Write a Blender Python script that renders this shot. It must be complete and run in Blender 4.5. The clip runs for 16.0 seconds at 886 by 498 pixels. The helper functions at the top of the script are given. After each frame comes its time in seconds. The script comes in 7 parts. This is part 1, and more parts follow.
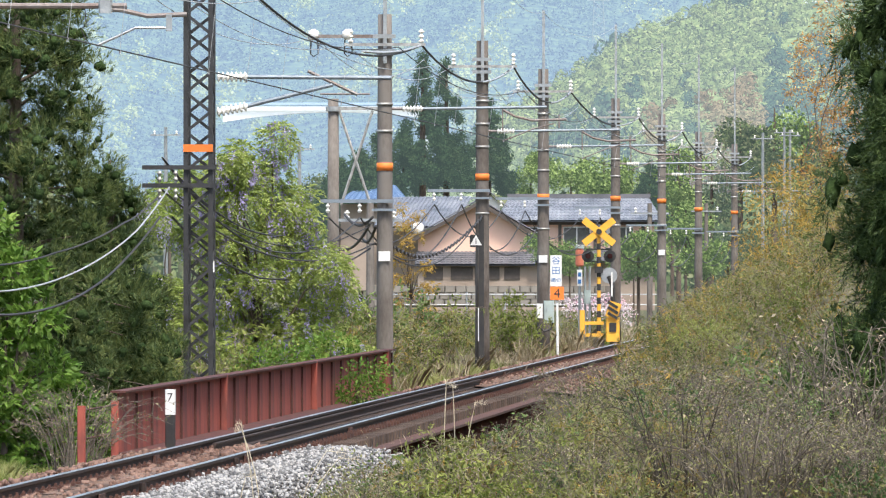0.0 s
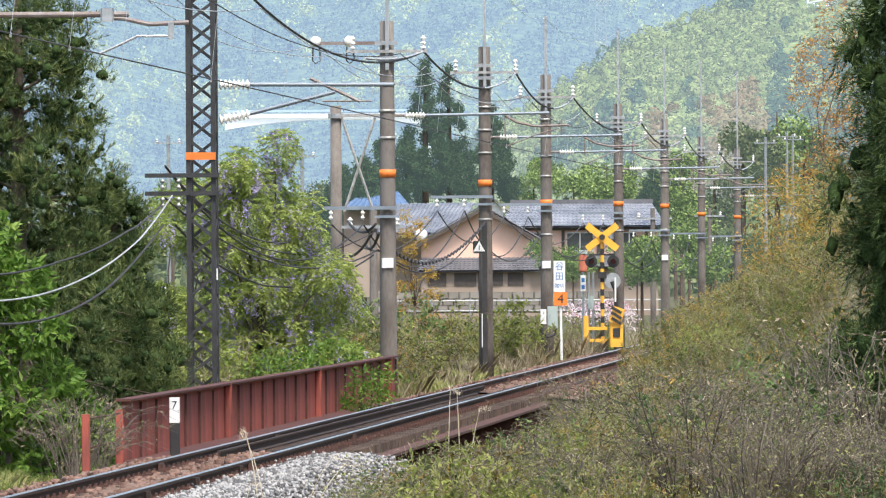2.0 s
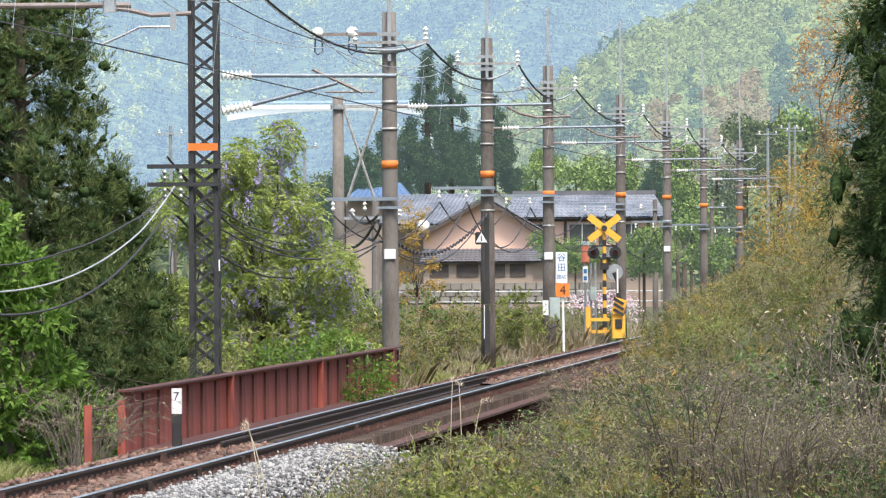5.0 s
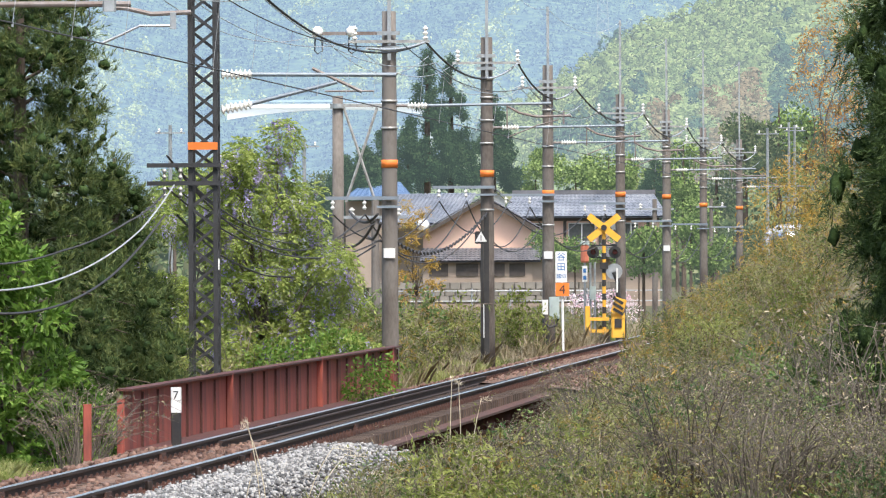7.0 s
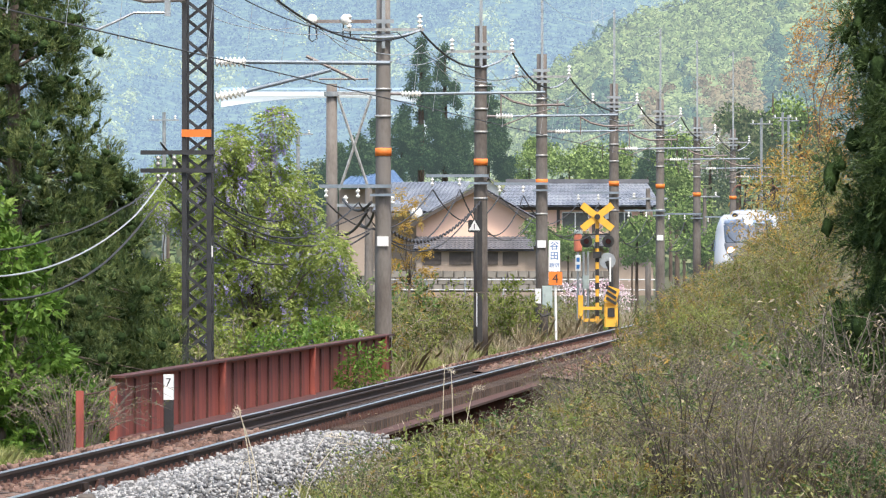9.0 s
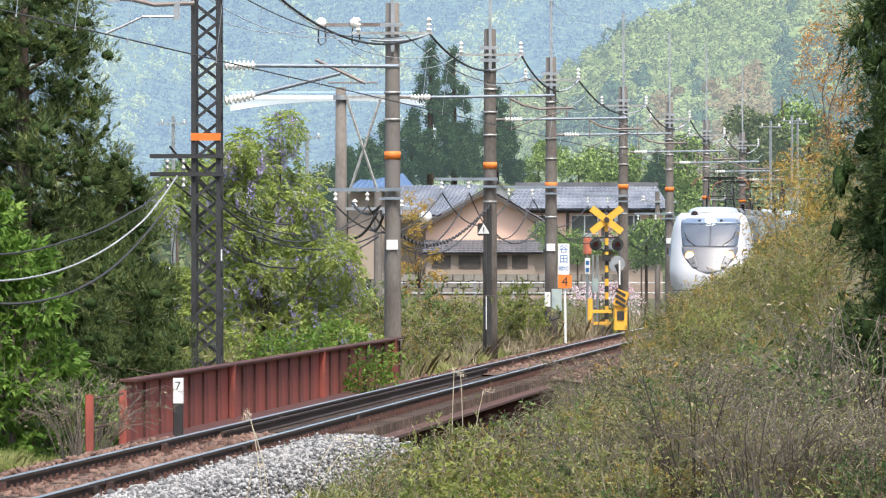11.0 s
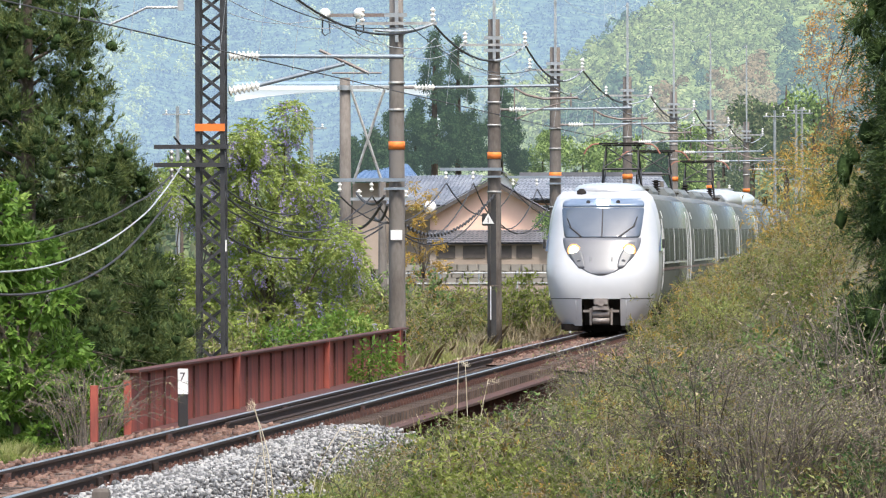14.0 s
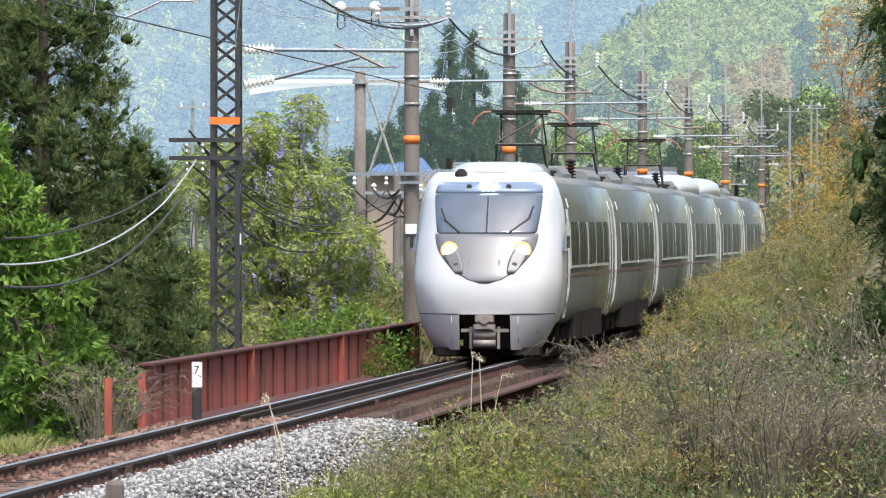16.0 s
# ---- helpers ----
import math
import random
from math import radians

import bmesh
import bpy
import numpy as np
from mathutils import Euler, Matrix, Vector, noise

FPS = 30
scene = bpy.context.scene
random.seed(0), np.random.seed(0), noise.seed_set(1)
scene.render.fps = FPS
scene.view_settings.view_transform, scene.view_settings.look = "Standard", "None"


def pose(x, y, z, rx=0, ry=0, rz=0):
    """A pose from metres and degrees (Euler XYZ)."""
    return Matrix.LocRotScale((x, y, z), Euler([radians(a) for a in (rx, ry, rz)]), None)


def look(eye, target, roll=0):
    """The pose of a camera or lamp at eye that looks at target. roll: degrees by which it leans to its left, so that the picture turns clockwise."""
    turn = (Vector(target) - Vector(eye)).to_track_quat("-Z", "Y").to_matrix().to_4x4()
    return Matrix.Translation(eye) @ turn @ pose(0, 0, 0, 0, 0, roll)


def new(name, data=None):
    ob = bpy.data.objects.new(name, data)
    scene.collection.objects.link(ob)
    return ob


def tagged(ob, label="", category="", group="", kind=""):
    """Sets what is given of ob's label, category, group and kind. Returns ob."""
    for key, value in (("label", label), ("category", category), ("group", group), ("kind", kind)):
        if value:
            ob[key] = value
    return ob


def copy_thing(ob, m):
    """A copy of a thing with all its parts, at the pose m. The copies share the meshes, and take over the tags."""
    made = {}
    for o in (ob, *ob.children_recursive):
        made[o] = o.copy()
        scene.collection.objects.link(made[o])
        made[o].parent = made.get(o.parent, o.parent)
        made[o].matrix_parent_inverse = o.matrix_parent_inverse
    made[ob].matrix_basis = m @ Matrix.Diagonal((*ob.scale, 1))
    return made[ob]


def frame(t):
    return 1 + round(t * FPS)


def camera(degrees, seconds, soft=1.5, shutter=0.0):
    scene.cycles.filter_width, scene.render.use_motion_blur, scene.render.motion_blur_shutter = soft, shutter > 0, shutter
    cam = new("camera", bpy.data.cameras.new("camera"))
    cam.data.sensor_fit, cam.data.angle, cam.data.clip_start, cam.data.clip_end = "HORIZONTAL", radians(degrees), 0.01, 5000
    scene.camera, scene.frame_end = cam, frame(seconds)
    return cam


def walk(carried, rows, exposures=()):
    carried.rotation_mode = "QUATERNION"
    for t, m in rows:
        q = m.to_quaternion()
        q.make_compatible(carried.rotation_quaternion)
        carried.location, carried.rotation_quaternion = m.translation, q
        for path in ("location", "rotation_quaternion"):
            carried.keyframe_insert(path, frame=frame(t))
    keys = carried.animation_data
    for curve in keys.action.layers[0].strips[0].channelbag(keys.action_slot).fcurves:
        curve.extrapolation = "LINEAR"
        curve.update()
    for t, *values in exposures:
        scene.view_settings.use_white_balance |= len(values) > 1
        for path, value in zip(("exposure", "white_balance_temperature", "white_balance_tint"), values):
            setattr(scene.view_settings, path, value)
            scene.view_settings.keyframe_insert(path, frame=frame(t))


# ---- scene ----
EYE = (0.0, 0.0, 2.4)
cam = camera(6.0, 16.0, soft=1.2)
# seconds, pan to the left, tilt up, roll: degrees
SWAY = [
    (0, 0.0000, 0.0421, 0.000), (0.5, 0.0058, 0.0349, 0.052), (1, 0.0232, 0.0513, 0.011), (1.5, 0.0325, 0.0794, -0.219),
    (2, 0.0220, 0.0853, -0.358), (2.5, 0.0163, 0.0735, -0.416), (3, 0.0283, 0.0688, -0.356), (3.5, 0.0228, 0.0587, -0.316),
    (4, 0.0272, 0.0401, -0.389), (6.5, 0.0554, 0.0208, -0.210), (7, 0.0345, 0.0198, -0.258), (7.5, 0.0183, 0.0044, 0.005),
    (8, 0.0225, -0.0286, 0.054), (8.5, 0.0061, -0.0478, 0.130), (9, -0.0109, -0.0587, 0.017), (11.5, 0.0532, -0.0335, -0.050),
    (12, 0.0465, -0.0570, -0.024), (12.5, 0.0532, -0.0982, 0.163), (13, 0.0630, -0.1086, 0.210), (13.5, 0.0759, -0.1061, 0.032),
    (14, 0.0826, -0.1025, -0.159), (14.5, 0.0888, -0.1106, -0.205), (15, 0.1061, -0.1286, -0.092), (15.5, 0.1399, -0.1442, 0.046),
    (16, 0.1810, -0.1424, 0.039),
]

def aim(pan, tilt, roll):
    way = Vector((-math.sin(radians(pan)), math.cos(radians(pan)), math.tan(radians(tilt))))
    return look(EYE, Vector(EYE) + way * 100, roll)


walk(cam, [(t, aim(p, q, r)) for t, p, q, r in SWAY])

# ---- light: bright hazy spring day, soft high sun behind the camera ----
world = bpy.data.worlds.new("world")
scene.world = world
world.use_nodes = True
_sky = world.node_tree.nodes.new("ShaderNodeTexSky")
_sky.sky_type, _sky.sun_disc = "NISHITA", False
_sky.sun_elevation, _sky.sun_rotation = radians(62), radians(160)
_sky.dust_density, _sky.air_density = 3.0, 1.0
_bg = world.node_tree.nodes["Background"]
world.node_tree.links.new(_sky.outputs["Color"], _bg.inputs["Color"])
_bg.inputs["Strength"].default_value = 0.15
sun = new("sun", bpy.data.lights.new("sun", "SUN"))
sun.data.energy, sun.data.angle, sun.data.color = 2.7, radians(12), (1.0, 0.95, 0.87)
sun.matrix_world = look((24, -64, 130), (0, 0, 0))
scene.view_settings.exposure = 1.0

# ---- materials ----


def mat(name, *colours, rough=0.7, metal=0.0, scale=3.0, fine=40.0, bump=0.2, per_object=0.0, per_island=0.0, emit=0.0, stretch=(1, 1, 1), spec=0.5):
    """A surface of two or three colours mingled at two scales, with fine relief."""
    m = bpy.data.materials.new(name)
    m.use_nodes = True
    nt = m.node_tree
    N, L = nt.nodes, nt.links
    b = N["Principled BSDF"]
    co = N.new("ShaderNodeTexCoord")
    mp = N.new("ShaderNodeMapping")
    mp.inputs["Scale"].default_value = stretch
    L.new(co.outputs["Object"], mp.inputs["Vector"])
    big, small = N.new("ShaderNodeTexNoise"), N.new("ShaderNodeTexNoise")
    for n, s, d in ((big, scale, 5), (small, fine, 3)):
        n.inputs["Scale"].default_value, n.inputs["Detail"].default_value = s, d
        L.new(mp.outputs["Vector"], n.inputs["Vector"])
    ramp = N.new("ShaderNodeValToRGB")
    cs = [(*c, 1.0) for c in colours]
    if len(cs) == 1:
        cs.append(tuple(v * 0.75 for v in cs[0][:3]) + (1.0,))
    ramp.color_ramp.elements[0].position, ramp.color_ramp.elements[1].position = 0.3, 0.7
    ramp.color_ramp.elements[0].color, ramp.color_ramp.elements[1].color = cs[0], cs[-1]
    for i, c in enumerate(cs[1:-1]):
        e = ramp.color_ramp.elements.new(0.3 + 0.4 * (i + 1) / (len(cs) - 1))
        e.color = c
    mix = N.new("ShaderNodeMath")
    mix.operation = "MULTIPLY_ADD"
    mix.inputs[1].default_value = 0.35
    L.new(small.outputs["Fac"], mix.inputs[0])
    sub = N.new("ShaderNodeMath")
    sub.operation = "MULTIPLY_ADD"
    sub.inputs[1].default_value, sub.inputs[2].default_value = 1.0, -0.175
    L.new(big.outputs["Fac"], sub.inputs[0])
    L.new(sub.outputs[0], mix.inputs[2])
    fac = mix
    for amount, node, out in ((per_object, "ShaderNodeObjectInfo", "Random"), (per_island, "ShaderNodeNewGeometry", "Random Per Island")):
        if amount:
            r = N.new(node)
            a = N.new("ShaderNodeMath")
            a.operation = "MULTIPLY_ADD"
            a.inputs[1].default_value = amount
            L.new(r.outputs[out], a.inputs[0])
            c = N.new("ShaderNodeMath")
            c.operation = "SUBTRACT"
            c.inputs[1].default_value = amount / 2
            L.new(fac.outputs[0], c.inputs[0])
            L.new(c.outputs[0], a.inputs[2])
            fac = a
    L.new(fac.outputs[0], ramp.inputs["Fac"])
    L.new(ramp.outputs["Color"], b.inputs["Base Color"])
    b.inputs["Roughness"].default_value, b.inputs["Metallic"].default_value = rough, metal
    b.inputs["Specular IOR Level"].default_value = spec
    if emit:
        b.inputs["Emission Color"].default_value = cs[0]
        b.inputs["Emission Strength"].default_value = emit
    if bump:
        bp = N.new("ShaderNodeBump")
        bp.inputs["Strength"].default_value, bp.inputs["Distance"].default_value = bump, 0.02
        L.new(small.outputs["Fac"], bp.inputs["Height"])
        L.new(bp.outputs["Normal"], b.inputs["Normal"])
    return m


def leaf_mat(name, *colours, through_light=0.35, rough=0.55, each=0.15):
    """Leaves: each leaf takes its own shade, and light shines through."""
    m = mat(name, *colours, rough=rough, scale=2.4, fine=9.0, bump=0.0, per_island=0.34, per_object=each, spec=0.3)
    N, L = m.node_tree.nodes, m.node_tree.links
    b = N["Principled BSDF"]
    tr = N.new("ShaderNodeBsdfTranslucent")
    mx = N.new("ShaderNodeMixShader")
    mx.inputs[0].default_value = through_light
    L.new(b.inputs["Base Color"].links[0].from_socket, tr.inputs["Color"])
    L.new(b.outputs[0], mx.inputs[1])
    L.new(tr.outputs[0], mx.inputs[2])
    L.new(mx.outputs[0], N["Material Output"].inputs["Surface"])
    return m


def hazed_mat(name, *colours, air=(0.42, 0.56, 0.62), veil=0.3, scale=0.02, fine=0.2, per_island=0.6):
    """A far surface; an even glow of air colour inside it stands in for haze."""
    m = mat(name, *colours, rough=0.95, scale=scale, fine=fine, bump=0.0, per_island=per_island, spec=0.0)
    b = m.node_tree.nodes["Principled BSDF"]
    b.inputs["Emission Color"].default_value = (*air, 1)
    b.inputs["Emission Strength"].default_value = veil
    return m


M_RAIL_SIDE = mat("rail_side", (0.05, 0.028, 0.02), (0.025, 0.018, 0.015), rough=0.75, metal=0.2, scale=4)
M_RAIL_TOP = mat("rail_top", (0.55, 0.55, 0.55), (0.35, 0.33, 0.3), rough=0.3, metal=0.9, scale=1, stretch=(6, 0.3, 1))
M_RUST = mat("rust_iron", (0.10, 0.042, 0.028), (0.05, 0.025, 0.02), rough=0.85, scale=3)
M_BALLAST = mat("old_ballast", (0.06, 0.035, 0.025), (0.14, 0.085, 0.06), (0.2, 0.15, 0.12), rough=0.95, scale=2.5, fine=25, bump=0.9)
M_STONE = mat("rusty_stone", (0.11, 0.062, 0.045), (0.21, 0.13, 0.1), rough=0.95, per_island=0.8)
M_GRAVEL = mat("new_gravel", (0.102, 0.102, 0.102), (0.221, 0.221, 0.221), (0.357, 0.353, 0.340), rough=0.9, per_island=0.8)
M_SLEEPER = mat("sleeper_wood", (0.05, 0.034, 0.026), (0.11, 0.075, 0.055), rough=0.9, scale=2, fine=30, stretch=(1, 8, 1), per_object=0.4)
M_RED = mat("red_lead_paint", (0.4, 0.093, 0.06), (0.29, 0.067, 0.045), (0.15, 0.043, 0.034), rough=0.7, scale=1.6, fine=14, stretch=(1, 1, 0.25), bump=0.25, per_object=0.15)
M_RED_DARK = mat("red_brown_paint", (0.101, 0.030, 0.021), (0.048, 0.019, 0.015), rough=0.75, scale=2, fine=18)
M_EARTH = mat("earth_and_grass", (0.05, 0.04, 0.022), (0.065, 0.068, 0.024), (0.11, 0.098, 0.05), rough=0.95, scale=0.6, fine=8, bump=0.8)
M_CONCRETE = mat("weathered_concrete", (0.07, 0.056, 0.047), (0.125, 0.108, 0.094), (0.18, 0.162, 0.145), rough=0.9, scale=2.2, fine=22, stretch=(1, 1, 0.35), bump=0.35, per_object=0.35)
M_STEEL = mat("galvanised_steel", (0.45, 0.47, 0.48), (0.3, 0.32, 0.33), rough=0.45, metal=0.6, scale=6)
M_BAND = mat("steel_band", (0.5, 0.5, 0.48), (0.28, 0.27, 0.26), rough=0.5, metal=0.5, scale=8)
M_MAST = mat("dark_grey_mast", (0.028, 0.030, 0.033), (0.045, 0.046, 0.049), (0.018, 0.017, 0.016), rough=0.6, metal=0.2, scale=2)
M_ORANGE = mat("orange_band", (0.8, 0.21, 0.03), (0.66, 0.17, 0.03), rough=0.6, scale=6)
M_WHITE = mat("white_enamel", (0.82, 0.82, 0.8), (0.68, 0.68, 0.65), rough=0.5, scale=3)
M_BLACK = mat("black_paint", (0.02, 0.02, 0.022), (0.035, 0.033, 0.03), rough=0.6, scale=5)
M_WIRE = mat("dark_cable", (0.025, 0.025, 0.028), (0.05, 0.045, 0.042), rough=0.7, scale=4)
M_WIRE_PALE = mat("pale_cable", (0.5, 0.52, 0.53), (0.36, 0.37, 0.38), rough=0.5, metal=0.3, scale=4)
M_PORCELAIN = mat("white_porcelain", (0.85, 0.84, 0.8), (0.7, 0.68, 0.62), rough=0.25, scale=7)
M_BRACKET = mat("bracket_tube", (0.26, 0.31, 0.35), (0.2, 0.23, 0.26), rough=0.5, metal=0.3, scale=3)
M_BRACKET_RUST = mat("rusty_bracket", (0.17, 0.125, 0.105), (0.27, 0.25, 0.24), rough=0.7, metal=0.2, scale=3)
M_YELLOW = mat("crossing_yellow", (0.86, 0.46, 0.05), (0.76, 0.39, 0.045), rough=0.5, scale=4)
M_ORANGE_SIGN = mat("orange_sign", (0.85, 0.22, 0.03), (0.76, 0.19, 0.03), rough=0.5, scale=4)
M_BLUE = mat("sign_blue", (0.03, 0.16, 0.42), (0.03, 0.14, 0.36), rough=0.5)
M_BOX = mat("relay_box_grey", (0.42, 0.5, 0.48), (0.34, 0.4, 0.38), rough=0.55, scale=3)
M_LAMP_RED = mat("dark_red_lens", (0.12, 0.01, 0.01), (0.07, 0.01, 0.01), rough=0.2)
M_PINK_LAMP = mat("faded_red_lamp", (0.62, 0.2, 0.12), (0.5, 0.15, 0.09), rough=0.5)
M_BARK = mat("bark", (0.07, 0.052, 0.04), (0.15, 0.12, 0.095), rough=0.95, scale=3, fine=25, stretch=(1, 1, 0.3), bump=0.8)
M_TWIG = mat("dry_twig", (0.169, 0.132, 0.095), (0.316, 0.263, 0.200), rough=0.9, scale=2, per_object=0.3)
M_TWIG_GREY = mat("grey_twig", (0.062, 0.05, 0.038), (0.15, 0.127, 0.1), rough=0.9, scale=2, per_object=0.6)
L_CEDAR = leaf_mat("cedar_needles", (0.037, 0.065, 0.023), (0.075, 0.119, 0.037), (0.160, 0.191, 0.059), through_light=0.25)
L_CYPRESS = leaf_mat("cypress_needles", (0.040, 0.070, 0.021), (0.067, 0.110, 0.030), (0.112, 0.160, 0.048), through_light=0.3)
L_OAK = leaf_mat("fresh_leaves", (0.083, 0.165, 0.024), (0.150, 0.269, 0.045), (0.284, 0.404, 0.090), through_light=0.45)
L_WIST = leaf_mat("wisteria_leaves", (0.19, 0.258, 0.056), (0.265, 0.345, 0.085), (0.4, 0.46, 0.14), through_light=0.45)
L_LILAC = leaf_mat("wisteria_petals", (0.36, 0.29, 0.6), (0.5, 0.43, 0.74), (0.64, 0.58, 0.82), through_light=0.4)
L_OLIVE = leaf_mat("olive_leaves", (0.078, 0.104, 0.026), (0.165, 0.186, 0.05), (0.29, 0.3, 0.105), through_light=0.4, each=0.6)
L_BRONZE = leaf_mat("bronze_leaves", (0.1, 0.085, 0.032), (0.19, 0.145, 0.05), (0.31, 0.2, 0.05), through_light=0.35, each=0.6)
L_BAMBOO = leaf_mat("bamboo_leaves", (0.164, 0.144, 0.036), (0.308, 0.236, 0.052), (0.472, 0.308, 0.072), through_light=0.4, each=0.6)
L_GREEN = leaf_mat("weed_leaves", (0.13, 0.168, 0.034), (0.21, 0.255, 0.052), (0.33, 0.365, 0.1), through_light=0.45, each=0.6)
L_DARKGREEN = leaf_mat("dark_shrub_leaves", (0.052, 0.105, 0.030), (0.098, 0.172, 0.044), (0.165, 0.239, 0.074), through_light=0.3, each=0.6)
L_STRAW = leaf_mat("straw", (0.230, 0.182, 0.099), (0.371, 0.306, 0.189), (0.478, 0.413, 0.298), through_light=0.3, each=0.6)
L_GRASS = leaf_mat("grass_blades", (0.162, 0.203, 0.047), (0.270, 0.324, 0.081), (0.432, 0.432, 0.176), through_light=0.4, each=0.6)
L_PINK = leaf_mat("pink_blossom", (0.6, 0.3, 0.42), (0.8, 0.6, 0.66), (0.85, 0.8, 0.8), through_light=0.3)
L_RUSSET = leaf_mat("russet_buds", (0.34, 0.16, 0.04), (0.5, 0.27, 0.07), (0.55, 0.37, 0.15), through_light=0.4)

# ---- building kit ----


class Geo:
    """Gathers vertices and faces for one mesh."""

    def __init__(self):
        self.v, self.f, self.smooth = [], [], False

    def add(self, verts, faces):
        n = len(self.v)
        self.v += [tuple(p) for p in verts]
        self.f += [tuple(i + n for i in f) for f in faces]
        return self

    def box(self, c, s, m=None, chamfer=0.0):
        x, y, z = s[0] / 2, s[1] / 2, s[2] / 2
        if chamfer:
            k = min(chamfer, x * 0.9, y * 0.9)
            ring = [(-x + k, -y), (x - k, -y), (x, -y + k), (x, y - k), (x - k, y), (-x + k, y), (-x, y - k), (-x, -y + k)]
        else:
            ring = [(-x, -y), (x, -y), (x, y), (-x, y)]
        n = len(ring)
        p = [Vector((a, b, h)) for h in (-z, z) for a, b in ring]
        if m is not None:
            p = [m @ q for q in p]
        p = [q + Vector(c) for q in p]
        f = [tuple(range(n - 1, -1, -1)), tuple(range(n, 2 * n))] + [(i, (i + 1) % n, n + (i + 1) % n, n + i) for i in range(n)]
        return self.add(p, f)

    def tube(self, points, radii, n=8, caps=True):
        pts = [Vector(p) for p in points]
        if not hasattr(radii, "__len__"):
            radii = [radii] * len(pts)
        v, f = [], []
        for i, p in enumerate(pts):
            d = (pts[min(i + 1, len(pts) - 1)] - pts[max(i - 1, 0)]).normalized()
            up = Vector((0, 0, 1)) if abs(d.z) < 0.9 else Vector((1, 0, 0))
            a = d.cross(up).normalized()
            b = a.cross(d)
            for k in range(n):
                t = 2 * math.pi * k / n
                v.append(p + (a * math.cos(t) + b * math.sin(t)) * radii[i])
        for i in range(len(pts) - 1):
            for k in range(n):
                j = (k + 1) % n
                f.append((i * n + k, i * n + j, (i + 1) * n + j, (i + 1) * n + k))
        if caps:
            f.append(tuple(range(n - 1, -1, -1)))
            f.append(tuple((len(pts) - 1) * n + k for k in range(n)))
        return self.add(v, f)

    def loft(self, rings, closed=True, caps=True):
        n = len(rings[0])
        v = [p for r in rings for p in r]
        f = []
        for i in range(len(rings) - 1):
            for k in range(n if closed else n - 1):
                j = (k + 1) % n
                f.append((i * n + k, i * n + j, (i + 1) * n + j, (i + 1) * n + k))
        if caps and closed:
            f.append(tuple(range(n - 1, -1, -1)))
            f.append(tuple((len(rings) - 1) * n + k for k in range(n)))
        return self.add(v, f)

    def mesh(self, name, material):
        me = bpy.data.meshes.new(name)
        me.from_pydata(self.v, [], self.f)
        me.materials.append(material)
        if self.smooth:
            me.polygons.foreach_set("use_smooth", [True] * len(me.polygons))
        me.update()
        return me


def part(name, geo, material, parent=None, label="", at=None, smooth=False):
    """Links a Geo or a mesh as one object, under its thing if one is given."""
    if isinstance(geo, Geo):
        geo.smooth = geo.smooth or smooth
        geo = geo.mesh(name, material)
    ob = new(name, geo)
    if at is not None:
        ob.matrix_basis = at
    ob.parent = parent
    if label:
        ob["label"] = label
    return ob


def thing(name, label, category, at=None, group="", kind=""):
    ob = new(name)
    ob.empty_display_size = 0.2
    if at is not None:
        ob.matrix_basis = at
    return tagged(ob, label, category, group, kind)


def np_mesh(name, verts, quads, material, soft=False):
    me = bpy.data.meshes.new(name)
    me.vertices.add(len(verts))
    me.vertices.foreach_set("co", np.asarray(verts, np.float32).ravel())
    k = quads.shape[1]
    me.loops.add(quads.size)
    me.loops.foreach_set("vertex_index", np.asarray(quads, np.int32).ravel())
    me.polygons.add(len(quads))
    me.polygons.foreach_set("loop_start", np.arange(0, quads.size, k, dtype=np.int32))
    me.materials.append(material)
    if soft:
        me.polygons.foreach_set("use_smooth", np.ones(len(quads), bool))
    me.update(calc_edges=True)
    return me


def unit(a):
    return a / np.maximum(np.linalg.norm(a, axis=1, keepdims=True), 1e-9)


def leaves(rng, pos, way, length, width, flop=0.5, fold=0.15):
    """Folded pointed leaves at pos, pointing along way."""
    n = len(pos)
    d = unit(way + rng.normal(0, flop, (n, 3)))
    side = unit(np.cross(d, rng.normal(0, 1, (n, 3))))
    nor = np.cross(d, side)
    ln = (length * rng.uniform(0.6, 1.25, n))[:, None]
    w = (width * rng.uniform(0.6, 1.25, n))[:, None] * 0.5
    mid = pos + d * ln * 0.45 + nor * ln * fold * 0.4
    v = np.stack([pos, mid + side * w, pos + d * ln - nor * ln * fold, mid - side * w], 1).reshape(-1, 3)
    return v, np.arange(4 * n).reshape(-1, 4)


def shell(rng, n, blobs, low=0.55):
    """Points in the outer layer of a set of ellipsoids (x, y, z, rx, ry, rz), with the way outward."""
    b = np.array(blobs, float)
    size = b[:, 3] * b[:, 5] + b[:, 4] * b[:, 5]
    pick = rng.choice(len(b), n, p=size / size.sum())
    d = unit(rng.normal(0, 1, (n, 3)))
    r = rng.uniform(low, 1.0, n)[:, None] ** 0.7
    p = b[pick, :3] + d * b[pick, 3:6] * r
    return p, d


def sprays(rng, n, blobs, twigs, spread, low=0.55, droop=0.0, loose=0.5):
    """Leaf places gathered in small sprays, so that gaps stay between them."""
    p, d = shell(rng, n, blobs, low)
    k = max(1, twigs)
    P = np.repeat(p, k, 0) + rng.normal(0, spread, (n * k, 3)) * np.array([1, 1, 0.6])
    D = np.repeat(d * 0.8 + rng.normal(0, 0.3 if loose < 0.4 else 0.0, (n, 3)), k, 0) + rng.normal(0, loose, (n * k, 3))
    D[:, 2] -= droop
    return P, unit(D)


